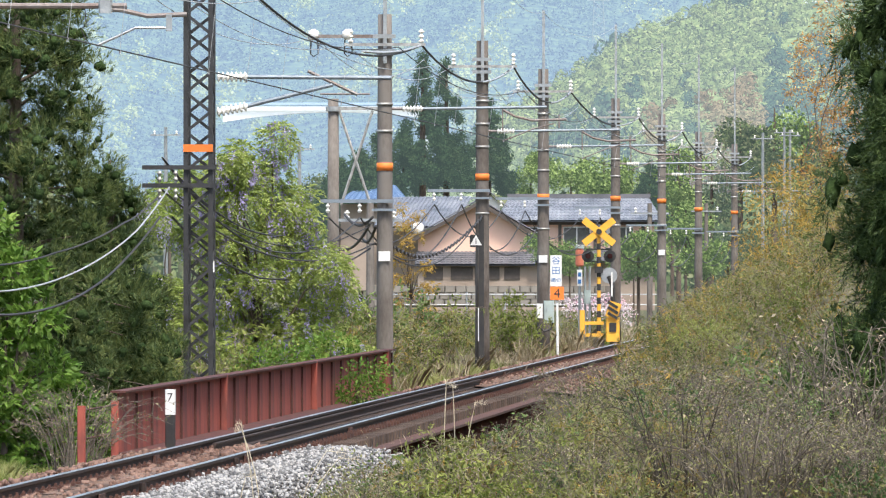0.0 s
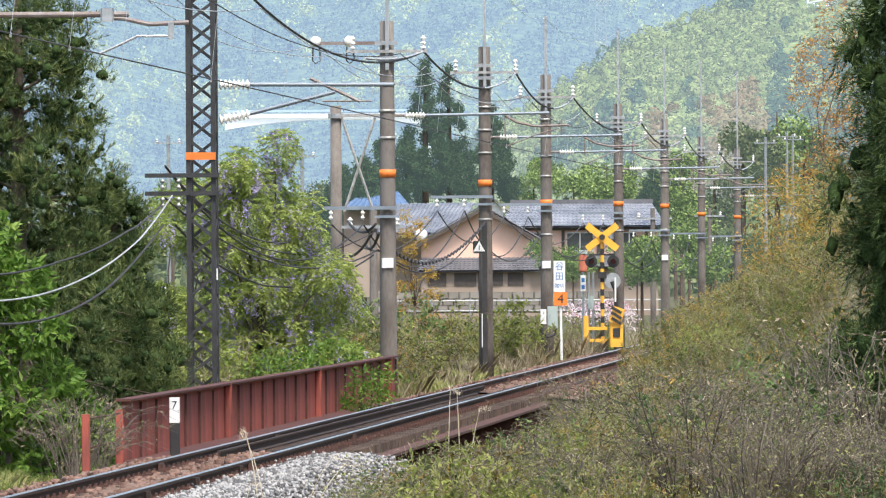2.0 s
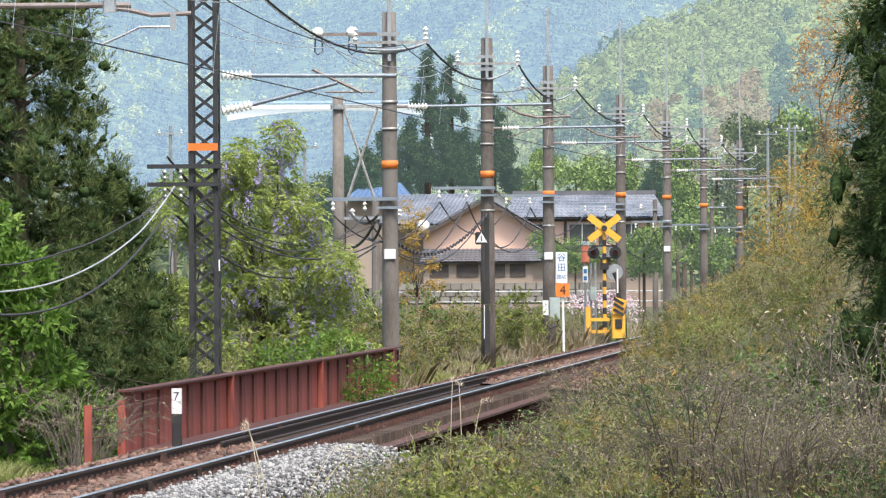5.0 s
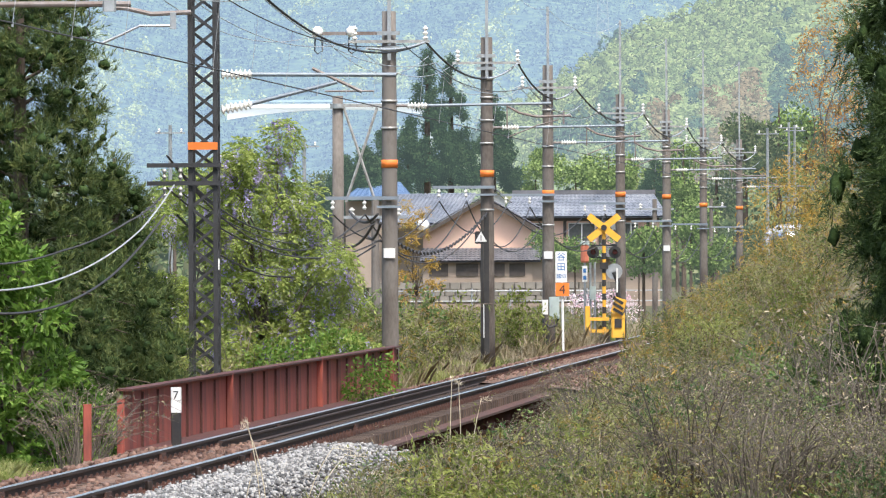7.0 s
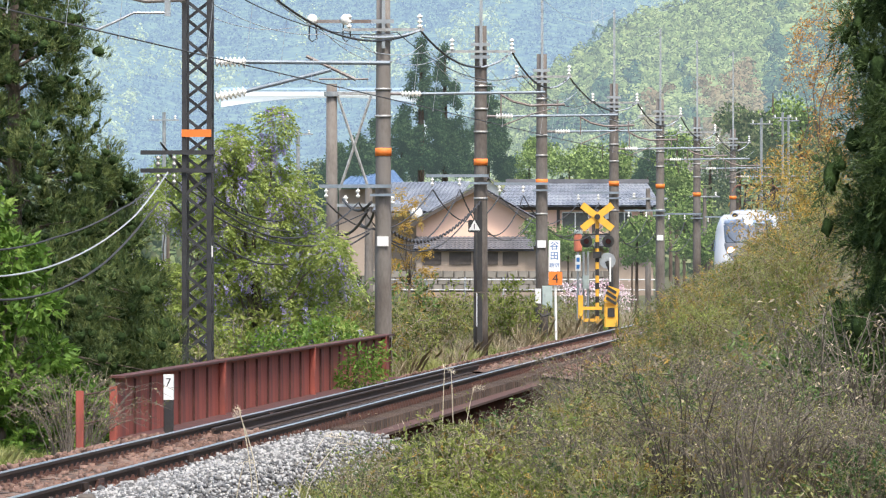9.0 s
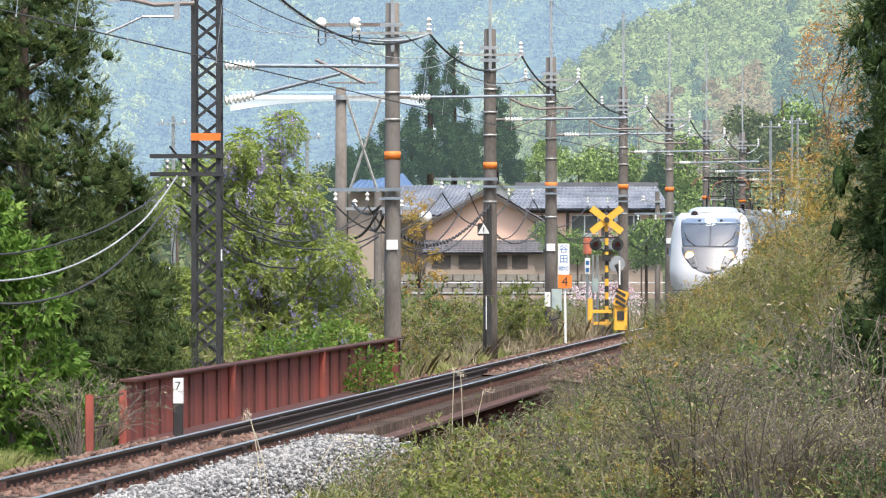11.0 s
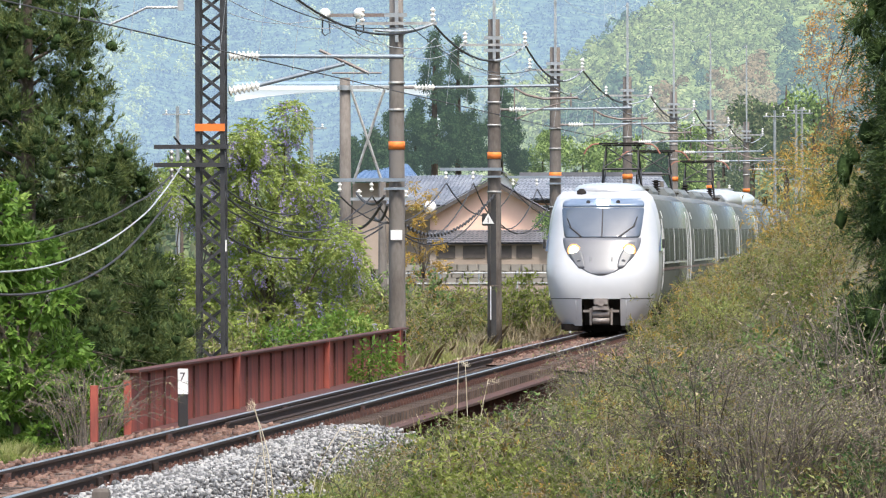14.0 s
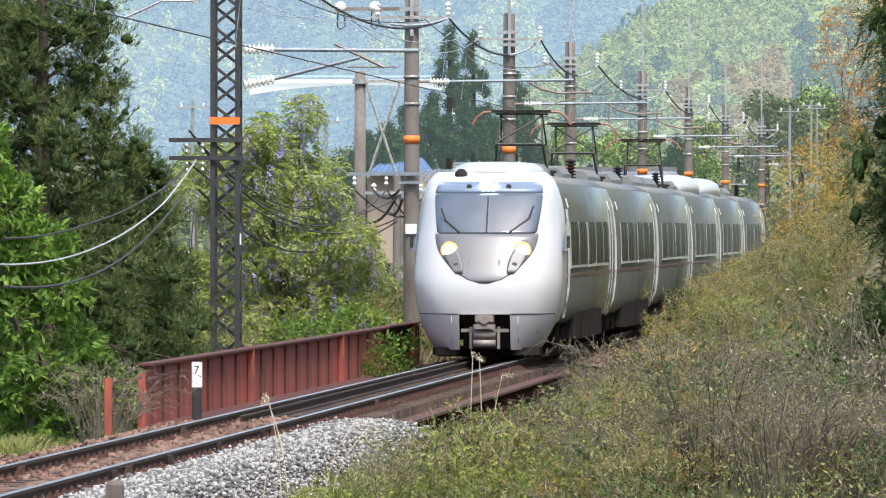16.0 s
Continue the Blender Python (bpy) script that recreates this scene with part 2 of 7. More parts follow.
def limbs(rng, base, tips, r0, wobble=0.12, n=5):
    g = Geo()
    for tip in tips:
        a, b = Vector(base), Vector(tip)
        pts = []
        for i in range(6):
            t = i / 5
            q = a.lerp(b, t) + Vector(rng.normal(0, wobble * (b - a).length * 0.25, 3)) * math.sin(math.pi * t)
            q.z += 0.12 * (b - a).length * math.sin(math.pi * t)
            pts.append(q)
        g.tube(pts, [r0 * (1 - 0.85 * i / 5) for i in range(6)], n)
    return g


# the line runs straight away from the camera at a small angle
SLOPE = 0.0654


def xc(y):
    return 0.098 + SLOPE * (y - 150)


def tk(y, off=0.0, z=0.0):
    """A place by its distance, its offset to the right of the line's centre, and its height over the rails."""
    return Vector((xc(y) + off, y, z))


TURN = -math.degrees(math.atan(SLOPE))


def along(y, off=0.0, z=0.0):
    return pose(xc(y) + off, y, z, 0, 0, TURN)

# ---- ground ----
BR0, BR1 = 112.0, 163.0


def smooth(a, b, x):
    t = min(1.0, max(0.0, (x - a) / (b - a)))
    return t * t * (3 - 2 * t)


def bank_top(y, d):
    """Height of the tangle on the right bank at that distance and offset."""
    x = xc(y) + d
    low = 0.38 * (d - 2.2 - 1.2 * (1 - smooth(78, 98, y))) - 0.24 * math.exp(-((x - 0.8) / 0.6) ** 2)
    low = min(low, 1.4 - 0.62 * smooth(2.0, 4.0, x))
    edge = 3.15 + 0.02 * (y - 125)
    mound = 0.16 * (d - 3.4) + 1.12 * smooth(edge, edge + 0.5, x) + 0.42 * max(0.0, x - edge)
    back = 0.9 * (d - 2.9) + 0.02 * (y - 150)
    mid = mound + (min(back, 3.4) - mound) * smooth(165, 185, y)
    return low + (mid - low) * smooth(108, 122, y)


def ground_z(x, y):
    d = x - xc(y)
    z = -0.55
    if d < 0:
        z += -0.75 * smooth(3.4, 6.0, -d) - 1.0 * smooth(6, 30, -d) * smooth(260, 420, y)
    else:
        z += -0.5 * smooth(2.6, 4.0, d) + 0.9 * smooth(4.5, 9, d)
    z -= 2.2 * smooth(BR0 + 1, BR0 + 6, y) * (1 - smooth(BR1 - 6, BR1 - 1, y)) * (1 - 0.75 * smooth(2.2 if d < 0 else 3.5, 5.0 if d < 0 else 8, abs(d)))
    if d > 2.4 and 70 < y < 240:
        z = max(z, z + (bank_top(y, d) - 0.8 - z) * smooth(2.4, 4.4, d) * smooth(74, 84, y) * (1 - smooth(215, 240, y)))
    far = smooth(330, 460, y)
    z = z * (1 - far) - 1.5 * far
    if y < 460:
        z += 0.12 * noise.noise(Vector((x * 0.5, y * 0.25, 0)))
    return z


def build_ground():
    ys = [-60, -20, 10, 30, 45, 55] + [60 + 2.0 * i for i in range(150)] + [370, 385, 400, 430, 470, 530, 620, 750, 900, 1200, 1700, 2400, 3400, 4800]
    offs = [-2600, -1200, -600, -300, -150, -80, -45, -30, -22, -16, -12] + [-10 + 0.5 * i for i in range(45)] + [14, 18, 24, 32, 50, 90, 160, 320, 700, 1400, 2600]
    g = Geo()
    for y in ys:
        for o in offs:
            x = xc(y) + o
            g.v.append((x, y, ground_z(x, y)))
    n = len(offs)
    g.f = [(i * n + j, i * n + j + 1, (i + 1) * n + j + 1, (i + 1) * n + j) for i in range(len(ys) - 1) for j in range(n - 1)]
    tagged(part("ground", g, M_EARTH, smooth=True), "grassy brown earth beside the railway embankment", "ground", kind="structure")


build_ground()


def ballast_bed(y0, y1, name):
    prof = [(-2.5, -0.62), (-2.1, -0.42), (-1.6, -0.26), (-1.1, -0.2), (-0.6, -0.16), (0, -0.13), (0.6, -0.16), (1.1, -0.2), (1.6, -0.26), (2.1, -0.42), (2.6, -0.7)]
    cols = []
    for i in range(len(prof) - 1):
        for k in range(4):
            t = k / 4
            cols.append((prof[i][0] * (1 - t) + prof[i + 1][0] * t, prof[i][1] * (1 - t) + prof[i + 1][1] * t))
    cols.append(prof[-1])
    rows = int((y1 - y0) / 0.28) + 1
    rng = np.random.default_rng(5)
    g = Geo()
    for i in range(rows):
        y = y0 + (y1 - y0) * i / (rows - 1)
        for o, z in cols:
            g.v.append((xc(y) + o + rng.normal(0, 0.02), y + rng.normal(0, 0.05), z + rng.normal(0, 0.022)))
    n = len(cols)
    g.f = [(i * n + j, i * n + j + 1, (i + 1) * n + j + 1, (i + 1) * n + j) for i in range(rows - 1) for j in range(n - 1)]
    return tagged(part(name, g, M_BALLAST), "rust-brown stone ballast under the rails", "ballast", kind="structure")


ballast_bed(56, BR0 + 0.6, "ballast_near")
ballast_bed(BR1 - 0.6, 300, "ballast_far")


def stones(name, rng, n, place, lo, hi, material, label):
    """Loose broken stones, each a bent block."""
    cube = np.array([(-1, -1, -1), (1, -1, -1), (1, 1, -1), (-1, 1, -1), (-1, -1, 1), (1, -1, 1), (1, 1, 1), (-1, 1, 1)], float)
    quads = np.array([(3, 2, 1, 0), (4, 5, 6, 7), (0, 1, 5, 4), (1, 2, 6, 5), (2, 3, 7, 6), (3, 0, 4, 7)])
    c = np.array([place(rng) for _ in range(n)])
    s = rng.uniform(lo, hi, (n, 1, 1)) * rng.uniform(0.55, 1.1, (n, 1, 3))
    v = (cube[None] + rng.normal(0, 0.28, (n, 8, 3))) * s * 0.6
    a = rng.uniform(0, 6.3, n)
    b = rng.uniform(-0.7, 0.7, n)
    ca, sa, cb, sb = np.cos(a)[:, None], np.sin(a)[:, None], np.cos(b)[:, None], np.sin(b)[:, None]
    x, y, z = v[..., 0], v[..., 1], v[..., 2]
    y, z = y * cb - z * sb, y * sb + z * cb
    x, y = x * ca - y * sa, x * sa + y * ca
    v = np.stack([x, y, z], 2) + c[:, None]
    q = (quads[None] + (np.arange(n) * 8)[:, None, None]).reshape(-1, 4)
    tagged(new(name, np_mesh(name, v.reshape(-1, 3), q, material)), label, "stones", kind="stuff")


def shoulder(o):
    return -0.13 - 0.06 * smooth(0, 1.6, abs(o)) - 0.32 * smooth(1.4, 2.6, abs(o))


def spot_old(rng):
    y = rng.choice([rng.uniform(84, BR0), rng.uniform(BR1, 235)])
    o = rng.uniform(-3.5 if y < 115 else -2.7, 2.2)
    return (xc(y) + o, y, max(shoulder(o), ground_z(xc(y) + o, y)) + 0.01)


def spot_new(rng):
    y = rng.uniform(76, 110)
    o = 0.95 + abs(rng.normal(0, 0.8))
    o = min(o, 3.2)
    z = shoulder(o) + 0.05 if y < BR0 else -0.45
    return (xc(y) + o + rng.normal(0, 0.1), y, z + rng.uniform(0, 0.05))


stones("loose_ballast", np.random.default_rng(11), 7500, spot_old, 0.03, 0.06, M_STONE, "loose rust-brown ballast stones beside the rails")
stones("fresh_gravel", np.random.default_rng(12), 21000, spot_new, 0.017, 0.038, M_GRAVEL, "pale grey fresh gravel on the track shoulder")


# ---- track ----
def rail_profile(y, off, guard=False):
    s = 0.85 if guard else 1.0
    return [tk(y, off + a * s, b * s - (0.02 if guard else 0)) for a, b in ((-0.063, -0.15), (0.063, -0.15), (0.063, -0.138), (0.012, -0.12), (0.012, -0.045), (0.033, -0.035), (0.033, -0.004), (-0.033, -0.004), (-0.033, -0.035), (-0.012, -0.045), (-0.012, -0.12), (-0.063, -0.138))]


def build_track():
    top = thing("railway_track", "single narrow-gauge railway track on brown ballast", "railway track", kind="structure")
    for side in (-0.55, 0.55):
        g, h = Geo(), Geo()
        ys = [50 + 10 * i for i in range(60)]
        g.loft([rail_profile(y, side) for y in ys])
        part("rail", g, M_RAIL_SIDE, top, "rust-brown steel rail with a polished head")
        h.loft([[tk(y, side + a, b) for a, b in ((-0.03, -0.003), (0.03, -0.003), (0.026, 0.003), (-0.026, 0.003))] for y in ys])
        part("rail_head", h, M_RAIL_TOP, top)
    for side in (-0.36, 0.36):
        g = Geo()
        ys = [BR0 - 3 + 4 * i for i in range(15)]
        g.loft([rail_profile(y, side, True) for y in ys])
        part("guard_rail", g, M_RAIL_SIDE, top, "dark guard rail laid inside the running rail")
    g = Geo()
    for y in np.arange(70, 300, 0.6):
        for side in (-0.55, 0.55):
            for k in (-1, 1):
                m = Matrix.Rotation(radians(TURN), 4, "Z")
                g.box(tk(y, side + 0.1 * k, -0.125), (0.11, 0.09, 0.05), m)
                g.box(tk(y, side + 0.075 * k, -0.1), (0.03, 0.05, 0.06), m)
    tagged(part("rail_fastenings", g, M_RUST, top), "rusty rail clips", kind="stuff")
    g = Geo()
    for y in (86.3, 103.0, 119.5, 142.0, 176.0, 201.0):
        for side in (-0.55, 0.55):
            for k in (-1, 1):
                g.box(tk(y, side + 0.035 * k, -0.08), (0.03, 0.55, 0.09), Matrix.Rotation(radians(TURN), 4, "Z"))
    part("joint_bar", g, M_RUST, top, "rusty rail joint plates")
    g = Geo()
    for i in range(4):
        g.box(tk(84.2 + i * 5.5, 0.66, -0.06), (0.07, 0.16, 0.09), Matrix.Rotation(radians(TURN), 4, "Z"), 0.03)
    part("rail_anchor", g, M_RAIL_SIDE, top)
    sl = Geo().box((0, 0, 0), (2.0, 0.22, 0.16), None, 0.015).mesh("sleeper", M_SLEEPER)
    n = 0
    y = 72.0
    while n < 298:
        part("sleeper", sl, M_SLEEPER, top, at=along(y, 0, -0.205 if not BR0 < y < BR1 else -0.235))
        y += 0.6
        n += 1
    return top


build_track()


# ---- red girder bridge ----
def build_bridge():
    br = thing("girder_bridge", "red-painted steel girder bridge with a side wall", "bridge", kind="structure")
    o = -1.95
    n = 24
    step = (BR1 - BR0 - 0.6) / n
    y = BR0 + 0.3
    pan = Geo().box((0, 0, 0.15), (0.03, step - 0.012, 0.84)).mesh("wall_panel", M_RED)
    rib = Geo()
    rib.box((0.016, 0, 0.13), (0.032, 0.025, 0.8))
    rib = rib.mesh("stiffener", M_RED_DARK)
    strong = Geo().box((0.05, 0, 0.15), (0.1, 0.16, 0.9), None, 0.01).mesh("heavy_stiffener", M_RED)
    for i in range(n):
        part("wall_panel", pan, M_RED, br, at=along(y + step * (i + 0.5), o + 0.0015 * (i % 3)))
        part("stiffener", rib if i % 8 != 6 else strong, M_RED, br, at=along(y + step * (i + 1), o + 0.02))
    g = Geo()
    g.loft([[tk(q, o + a, b) for a, b in ((-0.09, 0.57), (0.12, 0.57), (0.12, 0.6), (-0.09, 0.6))] for q in (BR0 + 0.2, BR1 - 0.2)])
    part("top_flange", g, M_RED_DARK, br, "weathered dark red capping plate")
    g = Geo()
    g.loft([[tk(q, o + a, b) for a, b in ((0.02, -0.27), (0.55, -0.27), (0.55, -0.24), (0.02, -0.22))] for q in (BR0 + 0.2, BR1 - 0.2)])
    part("bottom_flange", g, M_RED_DARK, br)
    for q in (BR0 - 4.0, BR0 + 0.1):
        g = Geo().box((0, 0, -0.05), (0.1, 0.1, 1.05), None, 0.01)
        part("end_post", g, M_RED, br, "red end post" if q < BR0 else "", at=along(q, o - 0.02))
    g = Geo()
    for z in (0.05, 0.42):
        g.tube([tk(BR0 - 4, o, z), tk(BR0, o, z)], 0.012, 5)
    part("end_rail", g, M_RUST, br)
    for o2 in (-0.75, 1.0):
        g = Geo()
        sec = ((-0.13, -0.33), (0.13, -0.33), (0.13, -0.36), (0.015, -0.37), (0.015, -1.28), (0.13, -1.29), (0.13, -1.32), (-0.13, -1.32), (-0.13, -1.29), (-0.015, -1.28), (-0.015, -0.37), (-0.13, -0.36))
        g.loft([[tk(q, o2 + a, b) for a, b in sec] for q in (BR0 + 0.5, BR1 - 0.5)])
        part("main_girder", g, M_RED_DARK, br, "red-brown main girder under the track")
        g = Geo()
        for i in range(90):
            g.box(tk(BR0 + 1 + i * 0.58, o2 + 0.06, -0.83), (0.1, 0.012, 0.9))
        part("web_ribs", g, M_RED_DARK, br)
    g = Geo()
    g.loft([[tk(q, a, b) for a, b in ((0.62, -0.3), (1.2, -0.34), (1.2, -0.3), (0.62, -0.26))] for q in (BR0, BR1)])
    part("deck_plate", g, M_RUST, br)
    g = Geo()
    g.loft([[tk(q, a, b) for a, b in ((-1.9, -0.34), (0.45, -0.34), (0.45, -0.3), (-1.9, -0.3))] for q in (BR0, BR1)])
    part("deck_plate", g, M_RUST, br)
    for q in (BR0 - 0.3, BR1 + 0.3):
        g = Geo().box((0, 0, -2.1), (4.4, 1.2, 3.3), None, 0.05)
        part("abutment", g, M_CONCRETE, br, "stained concrete abutment", at=along(q))
    return br


build_bridge()


def text_geo(name, s, size, material, parent, at, depth=0.004, label=""):
    cu = bpy.data.curves.new(name, "FONT")
    cu.body, cu.size, cu.extrude, cu.align_x, cu.align_y = s, size, depth, "CENTER", "CENTER"
    ob = new(name, cu)
    dg = bpy.context.evaluated_depsgraph_get()
    me = bpy.data.meshes.new_from_object(ob.evaluated_get(dg))
    bpy.data.objects.remove(ob)
    me.materials.clear()
    me.materials.append(material)
    return part(name, me, material, parent, label, at)


def plate(w, h, d=0.01, r=0.02):
    """A flat plate with rounded corners, facing -y, centred."""
    pts = []
    for cx, cz, a0 in ((w / 2 - r, h / 2 - r, 0), (-w / 2 + r, h / 2 - r, 90), (-w / 2 + r, -h / 2 + r, 180), (w / 2 - r, -h / 2 + r, 270)):
        for k in range(4):
            a = radians(a0 + 30 * k)
            pts.append((cx + r * math.cos(a), cz + r * math.sin(a)))
    return Geo().loft([[(x, y, z) for x, z in pts] for y in (0, -d)][::-1])


def distance_post(y, off):
    t = thing("distance_post", "black and white square post with a black seven", "marker post", along(y, off, -0.2))
    part("post", Geo().box((0, 0, 0.2), (0.13, 0.13, 0.5), None, 0.012), M_BLACK, t, "black lower half of the post")
    part("cap", Geo().box((0, 0, 0.62), (0.135, 0.135, 0.34), None, 0.012), M_WHITE, t, "white upper half of the post")
    text_geo("numeral", "7", 0.16, M_BLACK, t, pose(0, -0.07, 0.68, 90), 0.002)


distance_post(114.0, -1.42)


def stub_post(y, off):
    t = thing("boundary_stub", "short weathered grey concrete stub in the gravel", "marker post", along(y, off, -0.45))
    g = Geo().loft([[(a * w, b * w, z) for a, b in ((-1, -1), (1, -1), (1, 1), (-1, 1))] for z, w in ((0, 0.08), (0.57, 0.075), (0.6, 0.06))])
    part("post", g, M_CONCRETE, t)


stub_post(75.0, 1.66)


# ---- overhead line poles ----
def insulator(g, a, b, r=0.07, n=7, seg=10):
    """A row of porcelain sheds from a to b."""
    a, b = Vector(a), Vector(b)
    pts, rad = [], []
    for i in range(n):
        t0 = i / n
        for dt, rr in ((0.0, 0.45), (0.35, 1.0), (0.55, 0.95), (0.7, 0.5)):
            pts.append(a.lerp(b, t0 + dt / n))
            rad.append(r * rr)
    pts.append(b)
    rad.append(r * 0.4)
    g.tube(pts, rad, seg)
    return g


def concrete_pole(y, off, height, r=0.165, band=4.1, peak=0.0, plate_z=0.0, lean=0.0, lower_arm=0.0, feeder=True, arm_len=2.7, arm_z=5.38):
    p = thing("line_pole", "round grey concrete line pole with an orange band", "utility pole", along(y, off, -0.5) @ pose(0, 0, 0, 0, lean, 0), "overhead line poles")
    h = height + 0.5
    g = Geo().tube([(0, 0, z * h / 8) for z in range(9)], [r * (1.12 - 0.24 * z / 8) for z in range(9)], 18)
    part("shaft", g, M_CONCRETE, p, smooth=True)
    part("orange_band", Geo().tube([(0, 0, band + 0.42), (0, 0, band + 0.58)], r * 1.06, 18), M_ORANGE, p, "orange warning band", smooth=True)
    for z in (band - 0.4, band + 1.2, band + 1.75, band + 2.3, band + 2.75):
        if z < h - 0.15:
            part("steel_strap", Geo().tube([(0, 0, z), (0, 0, z + 0.05)], r * 1.08, 14), M_BAND, p, smooth=True)
    if plate_z:
        part("white_plate", Geo().box((0, -r - 0.005, plate_z + 0.5), (0.24, 0.06, 0.2), None, 0.02), M_WHITE, p, "blank white number plate")
    if feeder:
        g = Geo()
        for z in (h - 0.75, h - 0.45):
            g.box((0, -r - 0.04, z), (2 * r + 0.14, 0.07, 0.08))
        part("clamp", g, M_STEEL, p)
        g = Geo().box((0.02, -r - 0.08, h - 0.62), (1.65, 0.06, 0.06))
        part("crossarm", g, M_BAND, p)
        for x in (-0.68, 0.76):
            part("insulator", insulator(Geo(), (x, -r - 0.08, h - 0.59), (x, -r - 0.08, h - 0.3), 0.06, 3), M_PORCELAIN, p)
    if peak:
        part("peak_rod", Geo().box((0.02, -r - 0.05, h + peak / 2 - 0.5), (0.07, 0.07, peak + 1.0)), M_STEEL, p, "galvanised earth-wire spike")
    # bracket that holds the contact wire over the line
    g = Geo()
    z0 = arm_z + 0.5
    g.tube([(r + 0.6, 0, z0), (arm_len + 0.6, 0, z0 + 0.03)], 0.03, 8)
    part("bracket", g, M_BRACKET, p, "blue-grey tubular bracket")
    g = Geo()
    g.tube([(arm_len - 0.3, 0, z0 - 0.02), (arm_len - 0.05, 0, z0 - 0.16), (arm_len + 0.3, 0, z0 - 0.24), (arm_len + 1.0, 0, z0 - 0.22)], 0.026, 7)
    g.tube([(arm_len - 0.3, 0, z0), (arm_len - 0.3, 0, z0 - 0.45)], 0.016, 6)
    g.tube([(arm_len + 0.75, 0, z0 - 0.3), (arm_len + 0.3, 0, z0 - 0.42), (arm_len - 0.3, 0, z0 - 0.66)], 0.015, 6)
    g.tube([(arm_len + 0.85, 0, z0 - 0.12), (arm_len + 0.85, 0, z0 - 0.4)], 0.02, 6)
    part("steady_arm", g, M_BRACKET_RUST, p)
    for z in (0.0,):
        part("bracket_foot", Geo().tube([(r - 0.05, 0, z0), (r + 0.22, 0, z0)], 0.03, 8), M_BRACKET_RUST, p)
        part("insulator", insulator(Geo(), (r + 0.2, 0, z0), (r + 0.62, 0, z0), 0.07, 6), M_PORCELAIN, p, "white ribbed insulator")
    if lower_arm:
        z1 = lower_arm + 0.5
        g = Geo().box((-0.55, -r - 0.05, z1), (1.5, 0.06, 0.07)).box((0, -r - 0.05, z1 - 0.18), (0.5, 0.05, 0.05))
        part("lower_crossarm", g, M_BRACKET, p)
        for x in (-1.15, -0.5):
            part("lower_insulator", insulator(Geo(), (x, -r - 0.05, z1 - 0.24), (x, -r - 0.05, z1 - 0.04), 0.045, 2), M_PORCELAIN, p)
    return p


POLES = [  # distance, offset, height, band, spike, plate
    (172.0, -2.72, 7.3, 4.2, 1.4, 2.38),
    (203.0, -2.62, 7.55, 4.28, 2.3, 0),
    (231.5, -2.68, 7.5, 4.0, 1.6, 2.3),
    (275.0, -2.66, 7.5, 4.25, 2.4, 0),
    (311.5, -2.6, 7.6, 4.4, 2.6, 2.5),
    (350.0, -2.6, 7.5, 4.3, 3.2, 0),
    (395.0, -2.5, 7.6, 4.4, 3.6, 0),
]
for i, (y, o, h, b, pk, pl) in enumerate(POLES):
    made = concrete_pole(y, o, h, 0.16, b, pk, pl, lower_arm=3.95 if i in (1, 2, 3) else 3.5)
    if i == 0:
        part("side_arm", Geo().box((-0.75, -0.2, 7.35), (1.6, 0.06, 0.07)), M_BRACKET_RUST, made, "side arm towards the bank")
        for x in (-1.44, -0.75):
            part("ball_insulator", Geo().tube([(x, -0.2, 7.28), (x, -0.2, 7.34), (x, -0.2, 7.44), (x, -0.2, 7.5)], [0.05, 0.11, 0.11, 0.04], 16), M_PORCELAIN, made, "round white insulator", smooth=True)
            part("jumper_loop", Geo().tube([(x - 0.05, -0.2, 7.28), (x - 0.06, -0.2, 7.0), (x, -0.2, 6.94), (x + 0.1, -0.2, 7.0), (x + 0.08, -0.2, 7.28)], 0.016, 6), M_BLACK, made)


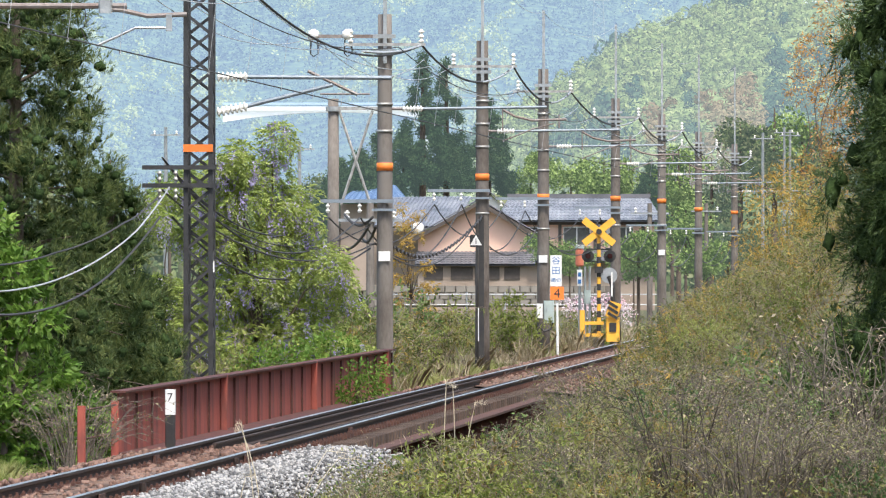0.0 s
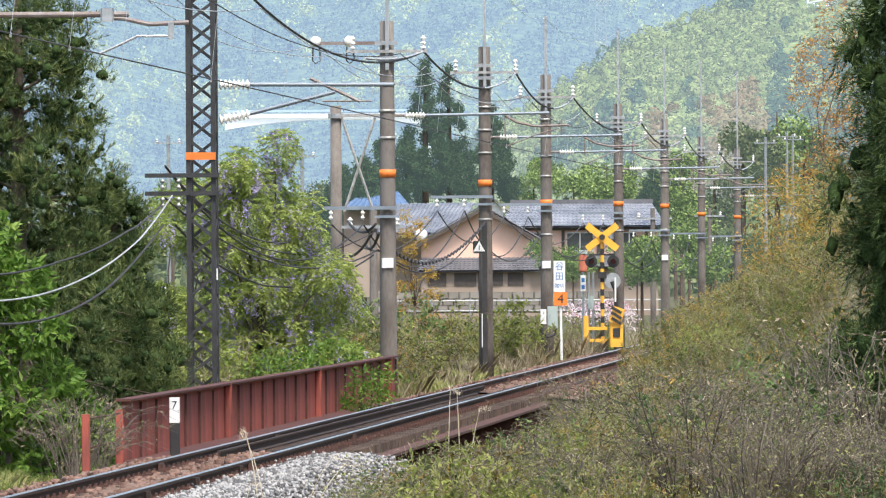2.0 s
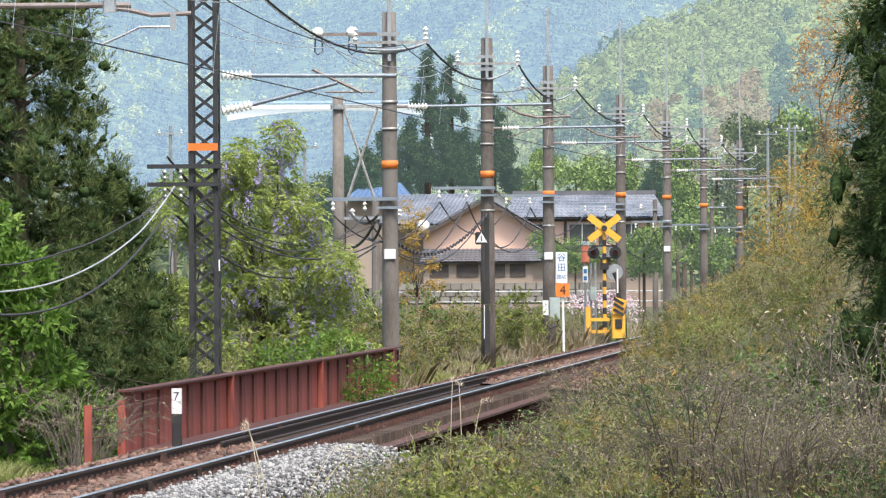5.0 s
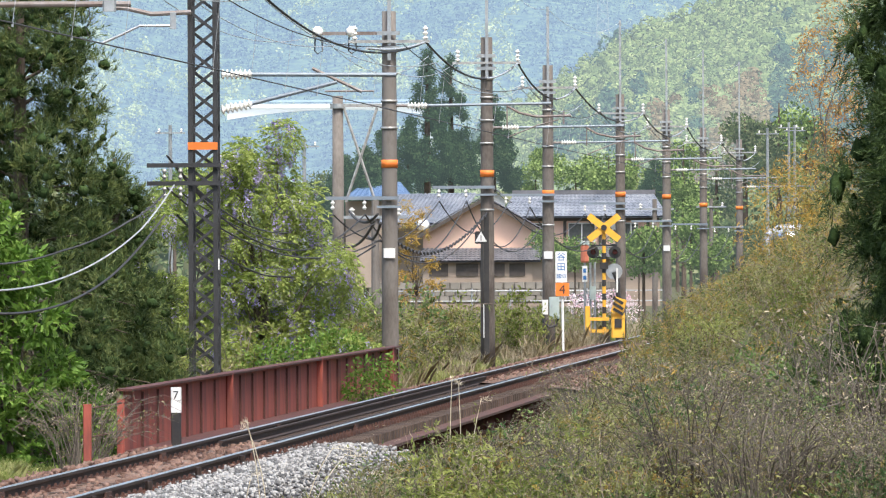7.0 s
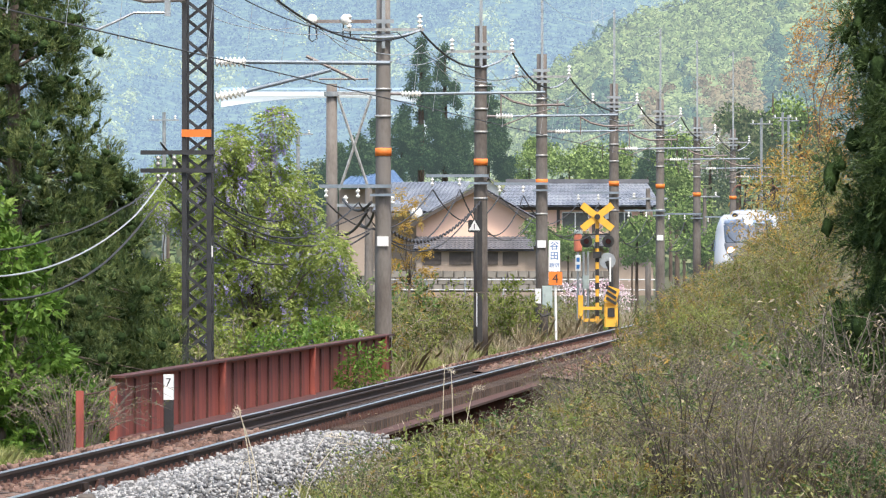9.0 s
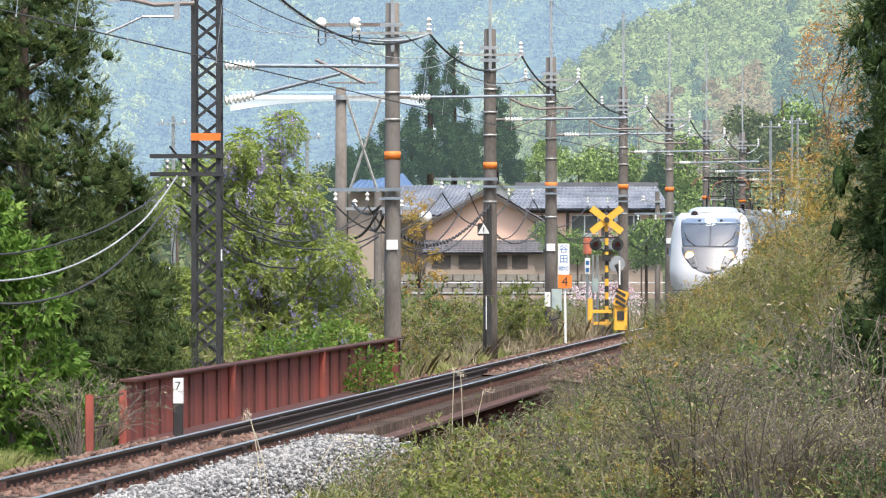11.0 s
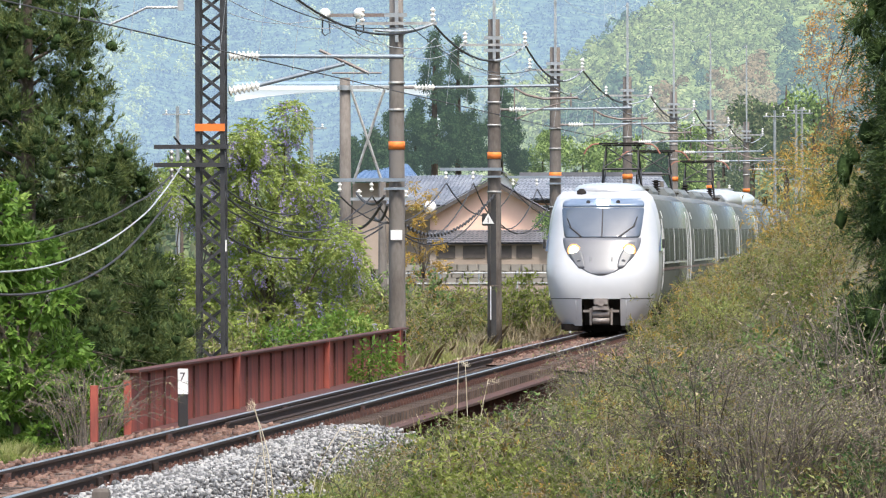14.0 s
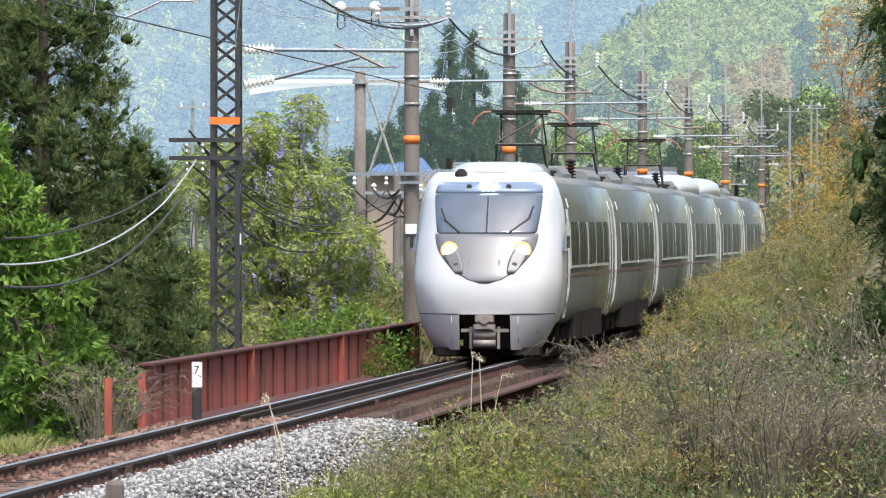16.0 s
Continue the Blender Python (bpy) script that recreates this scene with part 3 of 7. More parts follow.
def lattice_mast(y, off, bracket=True):
    m = thing("lattice_mast", "dark grey steel lattice mast with an orange band", "lattice mast", along(y, off, -1.6), "")
    w, h = 0.2, 9.6
    for sx in (-1, 1):
        for sy in (-1, 1):
            g = Geo().box((sx * w, sy * w, h / 2), (0.075, 0.075, h))
            part("corner_leg", g, M_MAST, m)
    step = 0.315
    n = int(h / step)
    ang = math.atan2(step, 2 * w)
    ln = math.hypot(step, 2 * w)
    lace = Geo().box((0, 0, 0), (ln, 0.008, 0.05)).mesh("lacing_bar", M_MAST)
    for i in range(n):
        z = step * (i + 0.5)
        s = 1 if i % 2 else -1
        for sy in (-1, 1):
            part("lacing_bar", lace, M_MAST, m, at=pose(0, sy * (w + 0.02), z, 0, s * sy * math.degrees(ang), 0))
        for sx in (-1, 1):
            part("lacing_bar", lace, M_MAST, m, at=pose(sx * (w + 0.02), 0, z, 0, 0, 90) @ pose(0, 0, 0, 0, s * sx * math.degrees(ang), 0))
    z = 1.6 + 2.4 + 1.72
    part("orange_band", Geo().box((0, -w - 0.05, z), (0.48, 0.012, 0.12)), M_ORANGE, m, "orange warning band")
    g = Geo()
    for q in (z - 0.31, z - 0.6):
        g.box((-0.3, -w - 0.06, q), (1.2, 0.06, 0.07))
    part("crossarm", g, M_MAST, m)
    for q in (z - 0.36, z - 0.65):
        for x in (-0.62, -0.36):
            part("insulator", insulator(Geo(), (x, -w - 0.06, q), (x, -w - 0.06, q - 0.2), 0.04, 2), M_BAND, m)
    part("white_plate", Geo().box((w + 0.05, -w, z - 1.9), (0.02, 0.06, 0.18)), M_WHITE, m)
    if not bracket:
        return m
    # bracket towards the line
    g = Geo()
    g.tube([(w + 0.5, 0, z + 1.15), (3.1, 0, z + 1.13)], 0.035, 8)
    g.tube([(w + 0.5, 0, z + 0.66), (2.15, 0, z + 1.02)], 0.033, 8)
    part("bracket", g, M_BRACKET, m, "blue-grey tubular bracket")
    for a, b in ((1.15, 1.15), (0.58, 0.68)):
        part("insulator", insulator(Geo(), (w + 0.08, 0, z + a), (w + 0.58, 0, z + b), 0.085, 7), M_PORCELAIN, m, "white ribbed insulator")
    g = Geo()
    g.tube([(1.75, 0, z + 1.24), (2.55, 0, z + 0.86)], 0.03, 6)
    g.tube([(1.95, 0, z + 0.87), (2.75, 0, z + 0.87)], 0.016, 6)
    part("steady_arm", g, M_BRACKET_RUST, m)
    return m


lattice_mast(136.0, -3.1)
lattice_mast(100.0, -3.1, False)

# ---- the express train ----
M_SHELL = mat("white_train_paint", (0.46, 0.47, 0.485), (0.43, 0.44, 0.455), rough=0.2, scale=0.8, fine=6, bump=0.0)
M_SILVER = mat("silver_green_train_side", (0.148, 0.160, 0.144), (0.125, 0.137, 0.122), rough=0.24, metal=0.35, scale=0.7, fine=5, bump=0.0, spec=0.25)
M_ROOF = mat("grey_train_roof", (0.17, 0.18, 0.175), (0.12, 0.13, 0.125), rough=0.6, scale=1.2)
M_PANEL = mat("grey_nose_panel", (0.14, 0.145, 0.16), (0.125, 0.13, 0.145), rough=0.35, scale=0.8, bump=0.0)
M_GLASS = mat("dark_windscreen", (0.06, 0.08, 0.11), (0.1, 0.12, 0.15), rough=0.06, scale=0.8, fine=3, bump=0.0, spec=1.0)
M_WINDOW = mat("tinted_side_window", (0.006, 0.009, 0.007), (0.018, 0.024, 0.018), rough=0.35, scale=0.7, fine=3, bump=0.0, spec=0.12)
M_UNDER = mat("underframe_grime", (0.016, 0.013, 0.012), (0.035, 0.03, 0.026), rough=0.9, scale=3, spec=0.05)
M_UNDER_GREY = mat("underframe_grey", (0.019, 0.017, 0.016), (0.033, 0.030, 0.029), rough=0.9, scale=3, spec=0.05)
M_BROWN = mat("brown_stripe", (0.12, 0.05, 0.04), (0.1, 0.045, 0.04), rough=0.4)
M_LIGHT = mat("lit_headlamp", (1.0, 0.82, 0.55), (1.0, 0.82, 0.55), rough=0.2, emit=9.0, bump=0)
M_TOPLIGHT = mat("lit_top_lamp", (1.0, 0.98, 0.95), (1.0, 0.97, 0.93), rough=0.2, emit=9.0, bump=0)
# orange emission that stands in for the bloom round the headlamps
M_GLOW = mat("lamp_bloom", (0.85, 0.36, 0.12), (0.85, 0.36, 0.12), rough=0.5, emit=0.5, bump=0)
M_LENS = mat("dark_lamp_glass", (0.12, 0.125, 0.135), (0.095, 0.1, 0.11), rough=0.45, bump=0)
M_COUPLER = mat("coupler_steel", (0.3, 0.27, 0.25), (0.2, 0.17, 0.15), rough=0.6, metal=0.4, scale=6)
M_SEAM = mat("panel_seam", (0.42, 0.43, 0.44), (0.3, 0.31, 0.32), rough=0.4)
M_HORN = mat("orange_horn", (0.34, 0.13, 0.085), (0.28, 0.12, 0.09), rough=0.6)

HALF = ((0.2, 0.95), (0.35, 1.064), (0.6, 1.178), (0.84, 1.244), (1.2, 1.32), (1.5, 1.349), (2.0, 1.335), (2.4, 1.292), (2.8, 1.216), (3.05, 1.14), (3.2, 1.064), (3.3, 0.941))
BACK = ((0.2, -0.62), (0.5, -0.74), (0.84, -0.85), (1.2, -0.88), (1.5, -0.8), (2.0, -0.5), (2.4, -0.22), (2.8, 0.1), (3.05, 0.34), (3.2, 0.55), (3.3, 0.8))


def read(table, z):
    if z <= table[0][0]:
        return table[0][1]
    for (a, p), (b, q) in zip(table, table[1:]):
        if z <= b:
            t = (z - a) / (b - a)
            return p + (q - p) * t
    return table[-1][1]


def nose(x, z, lift=0.0):
    """The nose skin: how far behind the windscreen plane it lies at that width and height."""
    u = min(1.0, abs(x) / read(HALF, z))
    y = read(BACK, z) + (0.32 * u ** 2.2 + 0.55 * u ** 7) * (1 - 0.6 * smooth(2.4, 3.3, z))
    return Vector((x, y - lift, z))


def nose_patch(rows, lift, n=14):
    """A patch on the nose: rows of (height, left, right)."""
    g = Geo()
    for z, a, b in rows:
        for k in range(n + 1):
            g.v.append(tuple(nose(a + (b - a) * k / n, z, lift)))
    w = n + 1
    g.f = [(i * w + k, i * w + k + 1, (i + 1) * w + k + 1, (i + 1) * w + k) for i in range(len(rows) - 1) for k in range(n)]
    # thickness
    m = len(g.v)
    g.v += [(x, y + 0.02, z) for x, y, z in g.v]
    edge = [k for k in range(w)] + [i * w + w - 1 for i in range(1, len(rows))] + [(len(rows) - 1) * w + k for k in range(w - 2, -1, -1)] + [i * w for i in range(len(rows) - 2, 0, -1)]
    g.f += [(edge[(i + 1) % len(edge)], edge[i], edge[i] + m, edge[(i + 1) % len(edge)] + m) for i in range(len(edge))]
    g.smooth = True
    return g


SECTION = [(1.165, 0.66), (1.261, 0.74), (1.327, 0.98), (1.375, 1.4), (1.38, 1.9), (1.366, 2.35), (1.318, 2.8), (1.242, 3.06), (1.127, 3.22), (0.936, 3.33), (0.573, 3.4), (0.191, 3.42)]


def ring(y, k=1.0):
    r = [(x * k, y, z) for x, z in SECTION]
    return r + [(-x, yy, z) for x, yy, z in reversed(r)]


def side_x(z):
    return read(tuple((b, a) for a, b in SECTION), z)


def side_strip(y0, y1, z0, z1, lift, n=4):
    """A strip that lies on the side wall towards +x, with thickness."""
    g = Geo()
    rings = []
    for y in (y0, y1):
        zs = [z0 + (z1 - z0) * i / n for i in range(n + 1)]
        rings.append([(side_x(z) + lift, y, z) for z in zs] + [(side_x(z) - 0.02, y, z) for z in reversed(zs)])
    return g.loft(rings)


def mirror(g):
    h = Geo()
    h.v = [(-x, y, z) for x, y, z in g.v]
    h.f = [tuple(reversed(f)) for f in g.f]
    return h


def bogie(car, y):
    g = Geo()
    for s in (-1, 1):
        g.box((s * 0.95, y, 0.52), (0.14, 2.6, 0.2), None, 0.04)
        g.box((s * 0.98, y, 0.78), (0.2, 0.5, 0.34), None, 0.04)
    g.box((0, y, 0.55), (1.8, 0.5, 0.25))
    b = part("bogie", g, M_UNDER, car, "grimy black bogie")
    for dy in (-1.05, 1.05):
        g = Geo()
        for s in (-1, 1):
            g.tube([(s * 0.48, y + dy, 0.43), (s * 0.56, y + dy, 0.43), (s * 0.62, y + dy, 0.43)], [0.46, 0.43, 0.4], 24)
        g.tube([(-0.6, y + dy, 0.43), (0.6, y + dy, 0.43)], 0.08, 10)
        part("wheelset", g, M_UNDER, b)
        for s in (-1, 1):
            part("axle_box", Geo().box((s * 1.02, y + dy, 0.43), (0.2, 0.3, 0.28), None, 0.05), M_UNDER_GREY, b)


def pantograph(car, y, z=3.4):
    g = Geo()
    for x in (-0.55, 0.55):
        for yy in (y - 0.5, y + 0.5):
            g.box((x, yy, z), (0.1, 0.1, 0.16))
    for yy in (y - 0.5, y + 0.5):
        g.box((0, yy, z + 0.09), (1.3, 0.07, 0.05))
    base = part("pantograph", g, M_UNDER, car, "black raised folding pantograph")
    def arm(pts, r, n=6):
        part("linkage_arm", Geo().tube(pts, r, n), M_BLACK, base)

    for s in (-1, 1):
        arm([(s * 0.5, y, z + 0.08), (s * 0.44, y - 0.75, z + 0.62)], 0.024, 6)
        arm([(s * 0.5, y, z + 0.08), (s * 0.44, y + 0.75, z + 0.62)], 0.022, 6)
        for d in (-0.75, 0.75):
            arm([(s * 0.44, y + d, z + 0.62), (s * 0.4, y, z + 1.2)], 0.017, 6)
    for d in (-0.75, 0.75):
        arm([(-0.44, y + d, z + 0.62), (0.44, y + d, z + 0.62)], 0.022, 6)
    arm([(-0.44, y - 0.7, z + 0.66), (0.38, y - 0.1, z + 1.16)], 0.018, 5)
    arm([(0.44, y - 0.7, z + 0.66), (-0.38, y - 0.1, z + 1.16)], 0.018, 5)
    g = Geo()
    for d in (-0.16, 0.16):
        g.box((0, y + d, z + 1.26), (1.15, 0.07, 0.05))
    g.box((0, y, z + 1.21), (1.0, 0.3, 0.03))
    part("collector", g, M_UNDER_GREY, base)
    for s in (-1, 1):
        g = Geo().tube([(s * 0.57, y, z + 1.26), (s * 0.75, y, z + 1.24), (s * 0.88, y, z + 1.14), (s * 0.96, y, z + 1.0)], 0.022, 6)
        part("horn", g, M_HORN, base, "orange-red collector horn")


def dome(car, y0, y1, h=0.2, w=0.95, taper=True):
    g = Geo()
    rings = []
    n = 10
    for i in range(n + 1):
        t = i / n
        k = math.sin(math.pi * (0.06 + 0.88 * t)) ** 0.35 if taper else 1
        r = []
        for j in range(13):
            a = math.pi * j / 12
            r.append((w * k * math.copysign(abs(math.cos(a)) ** 0.5, math.cos(a)), y0 + (y1 - y0) * t, 3.28 + (h * k + 0.1) * math.sin(a) ** 0.6))
        rings.append(r)
    g.loft(rings)
    g.smooth = True
    return part("roof_fairing", g, M_SHELL, car, "white rounded roof fairing")


def roof_unit(car, y0, y1, w=0.7, h=0.22, m=None):
    g = Geo()
    rings = []
    for y, k in ((y0, 0.86), (y0 + 0.25, 1), (y1 - 0.25, 1), (y1, 0.86)):
        rings.append([(-w, y, 3.3), (-w, y, 3.38 + h * 0.4 * k), (-w * 0.82, y, 3.4 + h * k), (w * 0.82, y, 3.4 + h * k), (w, y, 3.38 + h * 0.4 * k), (w, y, 3.3)])
    g.loft(rings)
    return part("roof_unit", g, m or M_ROOF, car, "grey air-conditioning unit")


def coach(name, label, front, length, windows, doors, panto=None, fairing=None, units=()):
    car = thing(name, label, "train car", None, "cars of the express train")
    y0, y1 = front, length
    g = Geo()
    g.loft([ring(y0), ring(y1 - 0.12), ring(y1, 0.97)])
    g.smooth = False
    part("body_shell", g, M_SILVER, car, "silver-grey body side", smooth=True)
    g = Geo()
    up = [p for p in SECTION if p[1] > 3.15]
    rings = []
    for y in (y0 + 0.01, y1 - 0.13):
        r = [(x, y, z + 0.012) for x, z in up]
        r = r + [(-a, b, c) for a, b, c in reversed(r)]
        rings.append(r + [(a, b, c - 0.03) for a, b, c in reversed(r)])
    g.loft(rings)
    part("roof", g, M_ROOF, car, smooth=True)
    for sgn in (1, -1):
        fix = (lambda q: q) if sgn > 0 else mirror
        for a, b in windows:
            part("window_band", fix(side_strip(a, b, 1.72, 2.52, 0.004)), M_WINDOW, car, "dark tinted window band", smooth=False)
            n = max(2, int(round((b - a) / 1.0)))
            for i in range(n):
                ya, yb = a + (b - a) * i / n + 0.05, a + (b - a) * (i + 1) / n - 0.05
                part("pane", fix(side_strip(ya, yb, 1.76, 2.48, 0.009)), M_WINDOW, car)
            for i in range(n + 1):
                q = a + (b - a) * i / n
                part("window_pillar", fix(side_strip(q - 0.02, q + 0.02, 1.72, 2.52, 0.012)), M_UNDER if i % 3 else M_SEAM, car)
            part("window_sill", fix(side_strip(a, b, 1.66, 1.71, 0.02, 1)), M_SHELL, car)
        part("stripe", fix(side_strip(y0 + 0.1, y1 - 0.2, 1.5, 1.56, 0.005, 1)), M_BROWN, car, "thin brown stripe")
        for a in doors:
            part("door", fix(side_strip(a, a + 0.9, 0.75, 2.75, 0.006)), M_SILVER, car, "closed silver passenger door")
            for q in (a - 0.03, a + 0.93):
                part("door_edge", fix(side_strip(q - 0.02, q + 0.02, 0.75, 2.78, 0.02)), M_SEAM, car)
        for q in (y1 - 0.32,):
            part("end_edge", fix(side_strip(q - 0.06, q + 0.06, 0.62, 3.2, 0.03, 8)), M_SHELL, car, "white rounded end moulding")
        for q in (y0 + 1.2, y0 + 1.35, y1 - 2.1, y1 - 1.95):
            part("slot", fix(side_strip(q, q + 0.07, 2.78, 2.95, 0.012, 1)), M_WHITE, car)
    g = Geo().box((0, y1 + 0.06, 1.95), (2.2, 0.3, 2.4))
    part("gangway", g, M_UNDER, car, "black gangway bellows")
    g = Geo()
    y = y0 + 4.2
    k = 0
    rng = np.random.default_rng(int(length * 10))
    while y < y1 - 5.0:
        w = rng.uniform(0.7, 1.8)
        for s in (-1, 1):
            part("equipment_box", Geo().box((s * 0.95, y + w / 2, 0.56), (0.7, w, 0.46 + 0.1 * rng.random()), None, 0.04), M_UNDER_GREY if k % 3 == 0 else M_UNDER, car)
        y += w + rng.uniform(0.12, 0.4)
        k += 1
    part("underframe", Geo().box((0, (y0 + y1) / 2, 0.72), (2.3, y1 - y0 - 0.4, 0.2)), M_UNDER, car)
    for q in (y0 + 2.9, y1 - 3.0):
        bogie(car, q)
    if panto:
        pantograph(car, panto)
    if fairing:
        dome(car, *fairing)
    for a, b in units:
        roof_unit(car, a, b)
    for q in (y1 - 1.0,):
        g = Geo()
        insulator(g, (0.5, q, 3.4), (0.5, q, 3.8), 0.12, 6)
        part("roof_insulator", g, M_UNDER_GREY, car)
    return car


def lead_car():
    car = coach("train_car", "white-nosed silver express train car with lit headlamps", 1.3, 20.0, [(2.6, 8.6), (9.0, 16.6)], [17.4], 10.5, None, [(4.4, 8.2), (12.2, 15.5)])
    # nose skin, cut open low down for the coupler
    zs = [0.2, 0.3, 0.45, 0.6, 0.72, 0.84, 0.98, 1.1, 1.3, 1.5, 1.7, 1.9, 2.1, 2.3, 2.5, 2.7, 2.9, 3.0, 3.1, 3.2, 3.26, 3.3]
    us = [-1 + i / 20 for i in range(41)]
    g = Geo()
    for z in zs:
        w = read(HALF, z)
        for u in us:
            a = abs(u)
            g.v.append(tuple(nose(math.copysign(0.46 * a / 0.35 if a < 0.35 else 0.46 + (w - 0.46) * (a - 0.35) / 0.65, u), z)))
    n = len(us)
    for i in range(len(zs) - 1):
        for k in range(n - 1):
            z = (zs[i] + zs[i + 1]) / 2
            if z < 0.9 and abs(us[k] + us[k + 1]) / 2 < 0.35:
                continue
            g.f.append((i * n + k, i * n + k + 1, (i + 1) * n + k + 1, (i + 1) * n + k))
    # sides and roof from the nose rim back to the body
    rim = [i * n + n - 1 for i in range(len(zs))] + [(len(zs) - 1) * n + k for k in range(n - 2, -1, -1)] + [i * n for i in range(len(zs) - 2, -1, -1)]
    m = len(g.v)
    steps = 5
    for s in range(1, steps + 1):
        t = s / steps
        for i in rim:
            x, y, z = g.v[i]
            sx = side_x(max(0.66, z)) if abs(x) > 0.85 * read(HALF, z) or z < 3.15 else abs(x)
            zz = z + (0.12 * smooth(3.0, 3.3, z)) * t
            tx = math.copysign(min(abs(x), 9) * (1 - t) + sx * t, x) if z < 3.25 else x * (1 + 0.06 * t)
            g.v.append((tx, y + (1.32 - y) * t, zz if z > 0.66 else z + (0.66 - z) * t))
    r = len(rim)
    for s in range(steps):
        for k in range(r - 1):
            a = rim[k] if s == 0 else m + (s - 1) * r + k
            b = rim[k + 1] if s == 0 else m + (s - 1) * r + k + 1
            g.f.append((b, a, m + s * r + k, m + s * r + k + 1))
    g.smooth = True
    part("nose_shell", g, M_SHELL, car, "glossy white rounded nose")
    part("windscreen", nose_patch([(2.3, -0.86, 0.86), (2.34, -0.91, 0.91), (2.6, -0.95, 0.95), (2.8, -0.97, 0.97), (2.98, -0.985, 0.985), (3.02, -0.96, 0.96)], 0.014), M_GLASS, car, "large dark windscreen")
    part("blue_brow", nose_patch([(3.035, -0.98, 0.98), (3.12, -0.98, 0.98), (3.19, -0.94, 0.94), (3.24, -0.88, 0.88)], 0.012), mat("pale_blue_brow", (0.13, 0.18, 0.26), (0.16, 0.21, 0.29), rough=0.3, bump=0), car, "pale blue band over the windscreen")
    rows = []
    for i in range(13):
        z = 1.4 + (2.3 - 1.4) * i / 12
        t = (z - 1.4) / 0.9
        w = 0.08 + 0.86 * math.sin(min(1, t) * math.pi / 2) ** 0.62
        rows.append((z, -w, w))
    part("nose_panel", nose_patch(rows, 0.01), M_PANEL, car, "grey rounded panel under the windscreen")
    for s in (-1, 1):
        rows = []
        for i in range(9):
            t = i / 8
            z = 1.57 + 0.62 * t
            c = s * (0.46 + 0.27 * t)
            w = 0.03 + 0.12 * math.sin(math.pi * (0.05 + 0.9 * t)) ** 0.7
            rows.append((z, c - w, c + w))
        hl = part("headlamp", nose_patch(rows, 0.02, 6), M_LENS, car, "slanting headlamp cluster, lit")
        p = nose(s * 0.66, 1.99, 0.03)
        part("lit_lamp", Geo().tube([p + Vector((0, 0.03, 0)), p, p + Vector((0, -0.02, 0))], [0.12, 0.115, 0.06], 18), M_LIGHT, hl, "bright warm lamp")
        # added glowing disc behind the lamp imitates its orange halo
        part("reflector", Geo().tube([p + Vector((0, 0.05, 0)), p + Vector((0, 0.012, 0))], [0.165, 0.155], 20), M_GLOW, hl, "orange disc glowing as the lamp bloom")
        p = nose(s * 0.53, 1.74, 0.03)
        part("marker_lamp", Geo().tube([p + Vector((0, 0.02, 0)), p], [0.05, 0.04], 14), M_LENS, hl)
        a, b = nose(s * 0.42 + 0.2, 2.33, 0.03), nose(s * 0.42 + 0.2 + 0.34 * (1 if s > 0 else -1) * -0.75, 2.62, 0.04)
        if s < 0:
            a, b = nose(-0.5, 2.33, 0.03), nose(-0.78, 2.56, 0.04)
        else:
            a, b = nose(0.42, 2.33, 0.03), nose(0.78, 2.6, 0.04)
        g = Geo().tube([a, b], 0.02, 5)
        g.tube([b + Vector((0.06 * s, 0, 0.2)), b + Vector((-0.1 * s, 0, -0.2))], 0.014, 5)
        part("wiper", g, M_BLACK, car, "black windscreen wiper")
        p = nose(s * 0.26, 1.76, 0.02)
        part("lifting_eye", Geo().box(p, (0.025, 0.03, 0.13), None, 0.008), M_SEAM, car)
        p = nose(s * 0.36, 3.15, 0.02)
        part("roof_marker", Geo().tube([p + Vector((0, 0.05, 0)), p + Vector((0, -0.03, 0))], 0.05, 12), M_BLACK, car)
        # skirt panel outline and side cab window
        rows = [(0.32, s * 0.6 - 0.006, s * 0.6 + 0.006), (0.6, s * 0.6 - 0.006, s * 0.6 + 0.006), (0.8, s * 0.6 - 0.006, s * 0.6 + 0.006)]
        part("skirt_seam", nose_patch(rows, 0.004, 1), M_SEAM, car)
        w0 = 0.47
        g = nose_patch([(0.84, *sorted((s * w0, s * 1.24))), (0.855, *sorted((s * w0, s * 1.24)))], 0.006)
        part("skirt_joint", g, M_UNDER_GREY, car)
        g = Geo().loft([[(s * (side_x(z) + 0.012), y, z) for y, z in ((0.35, 1.98), (1.5, 1.98), (1.75, 2.6))], [(s * (side_x(z) - 0.05), y, z) for y, z in ((0.35, 1.98), (1.5, 1.98), (1.75, 2.6))]])
        part("cab_window", g, M_GLASS, car, "triangular dark cab side window")
        fix = (lambda q: q) if s > 0 else mirror
        for q in (1.75, 2.15):
            part("cab_door_edge", fix(side_strip(q - 0.015, q + 0.015, 0.75, 2.75, 0.02)), M_SHELL, car)
        g = Geo().box((s * 1.43, 0.75, 2.15), (0.06, 0.12, 0.22), None, 0.02)
        part("mirror_pod", g, M_BLACK, car)
        # lower corner skirt
        part("snow_plough", Geo().box((s * 0.72, 0.1, 0.17), (0.5, 1.1, 0.14), None, 0.08), M_UNDER, car)
    g = Geo().tube([nose(0, 2.32, 0.03), nose(0, 2.66, 0.03), nose(0, 3.0, 0.03)], 0.014, 5)
    part("windscreen_bar", g, M_BLACK, car, "thin black centre bar")
    p = nose(0, 3.16, 0.02)
    part("top_lamp", Geo().box(p + Vector((0, -0.03, -0.02)), (0.32, 0.14, 0.15), None, 0.04), M_TOPLIGHT, car, "lit lamp over the windscreen")
    dome(car, 1.35, 5.4, 0.25, 0.86)
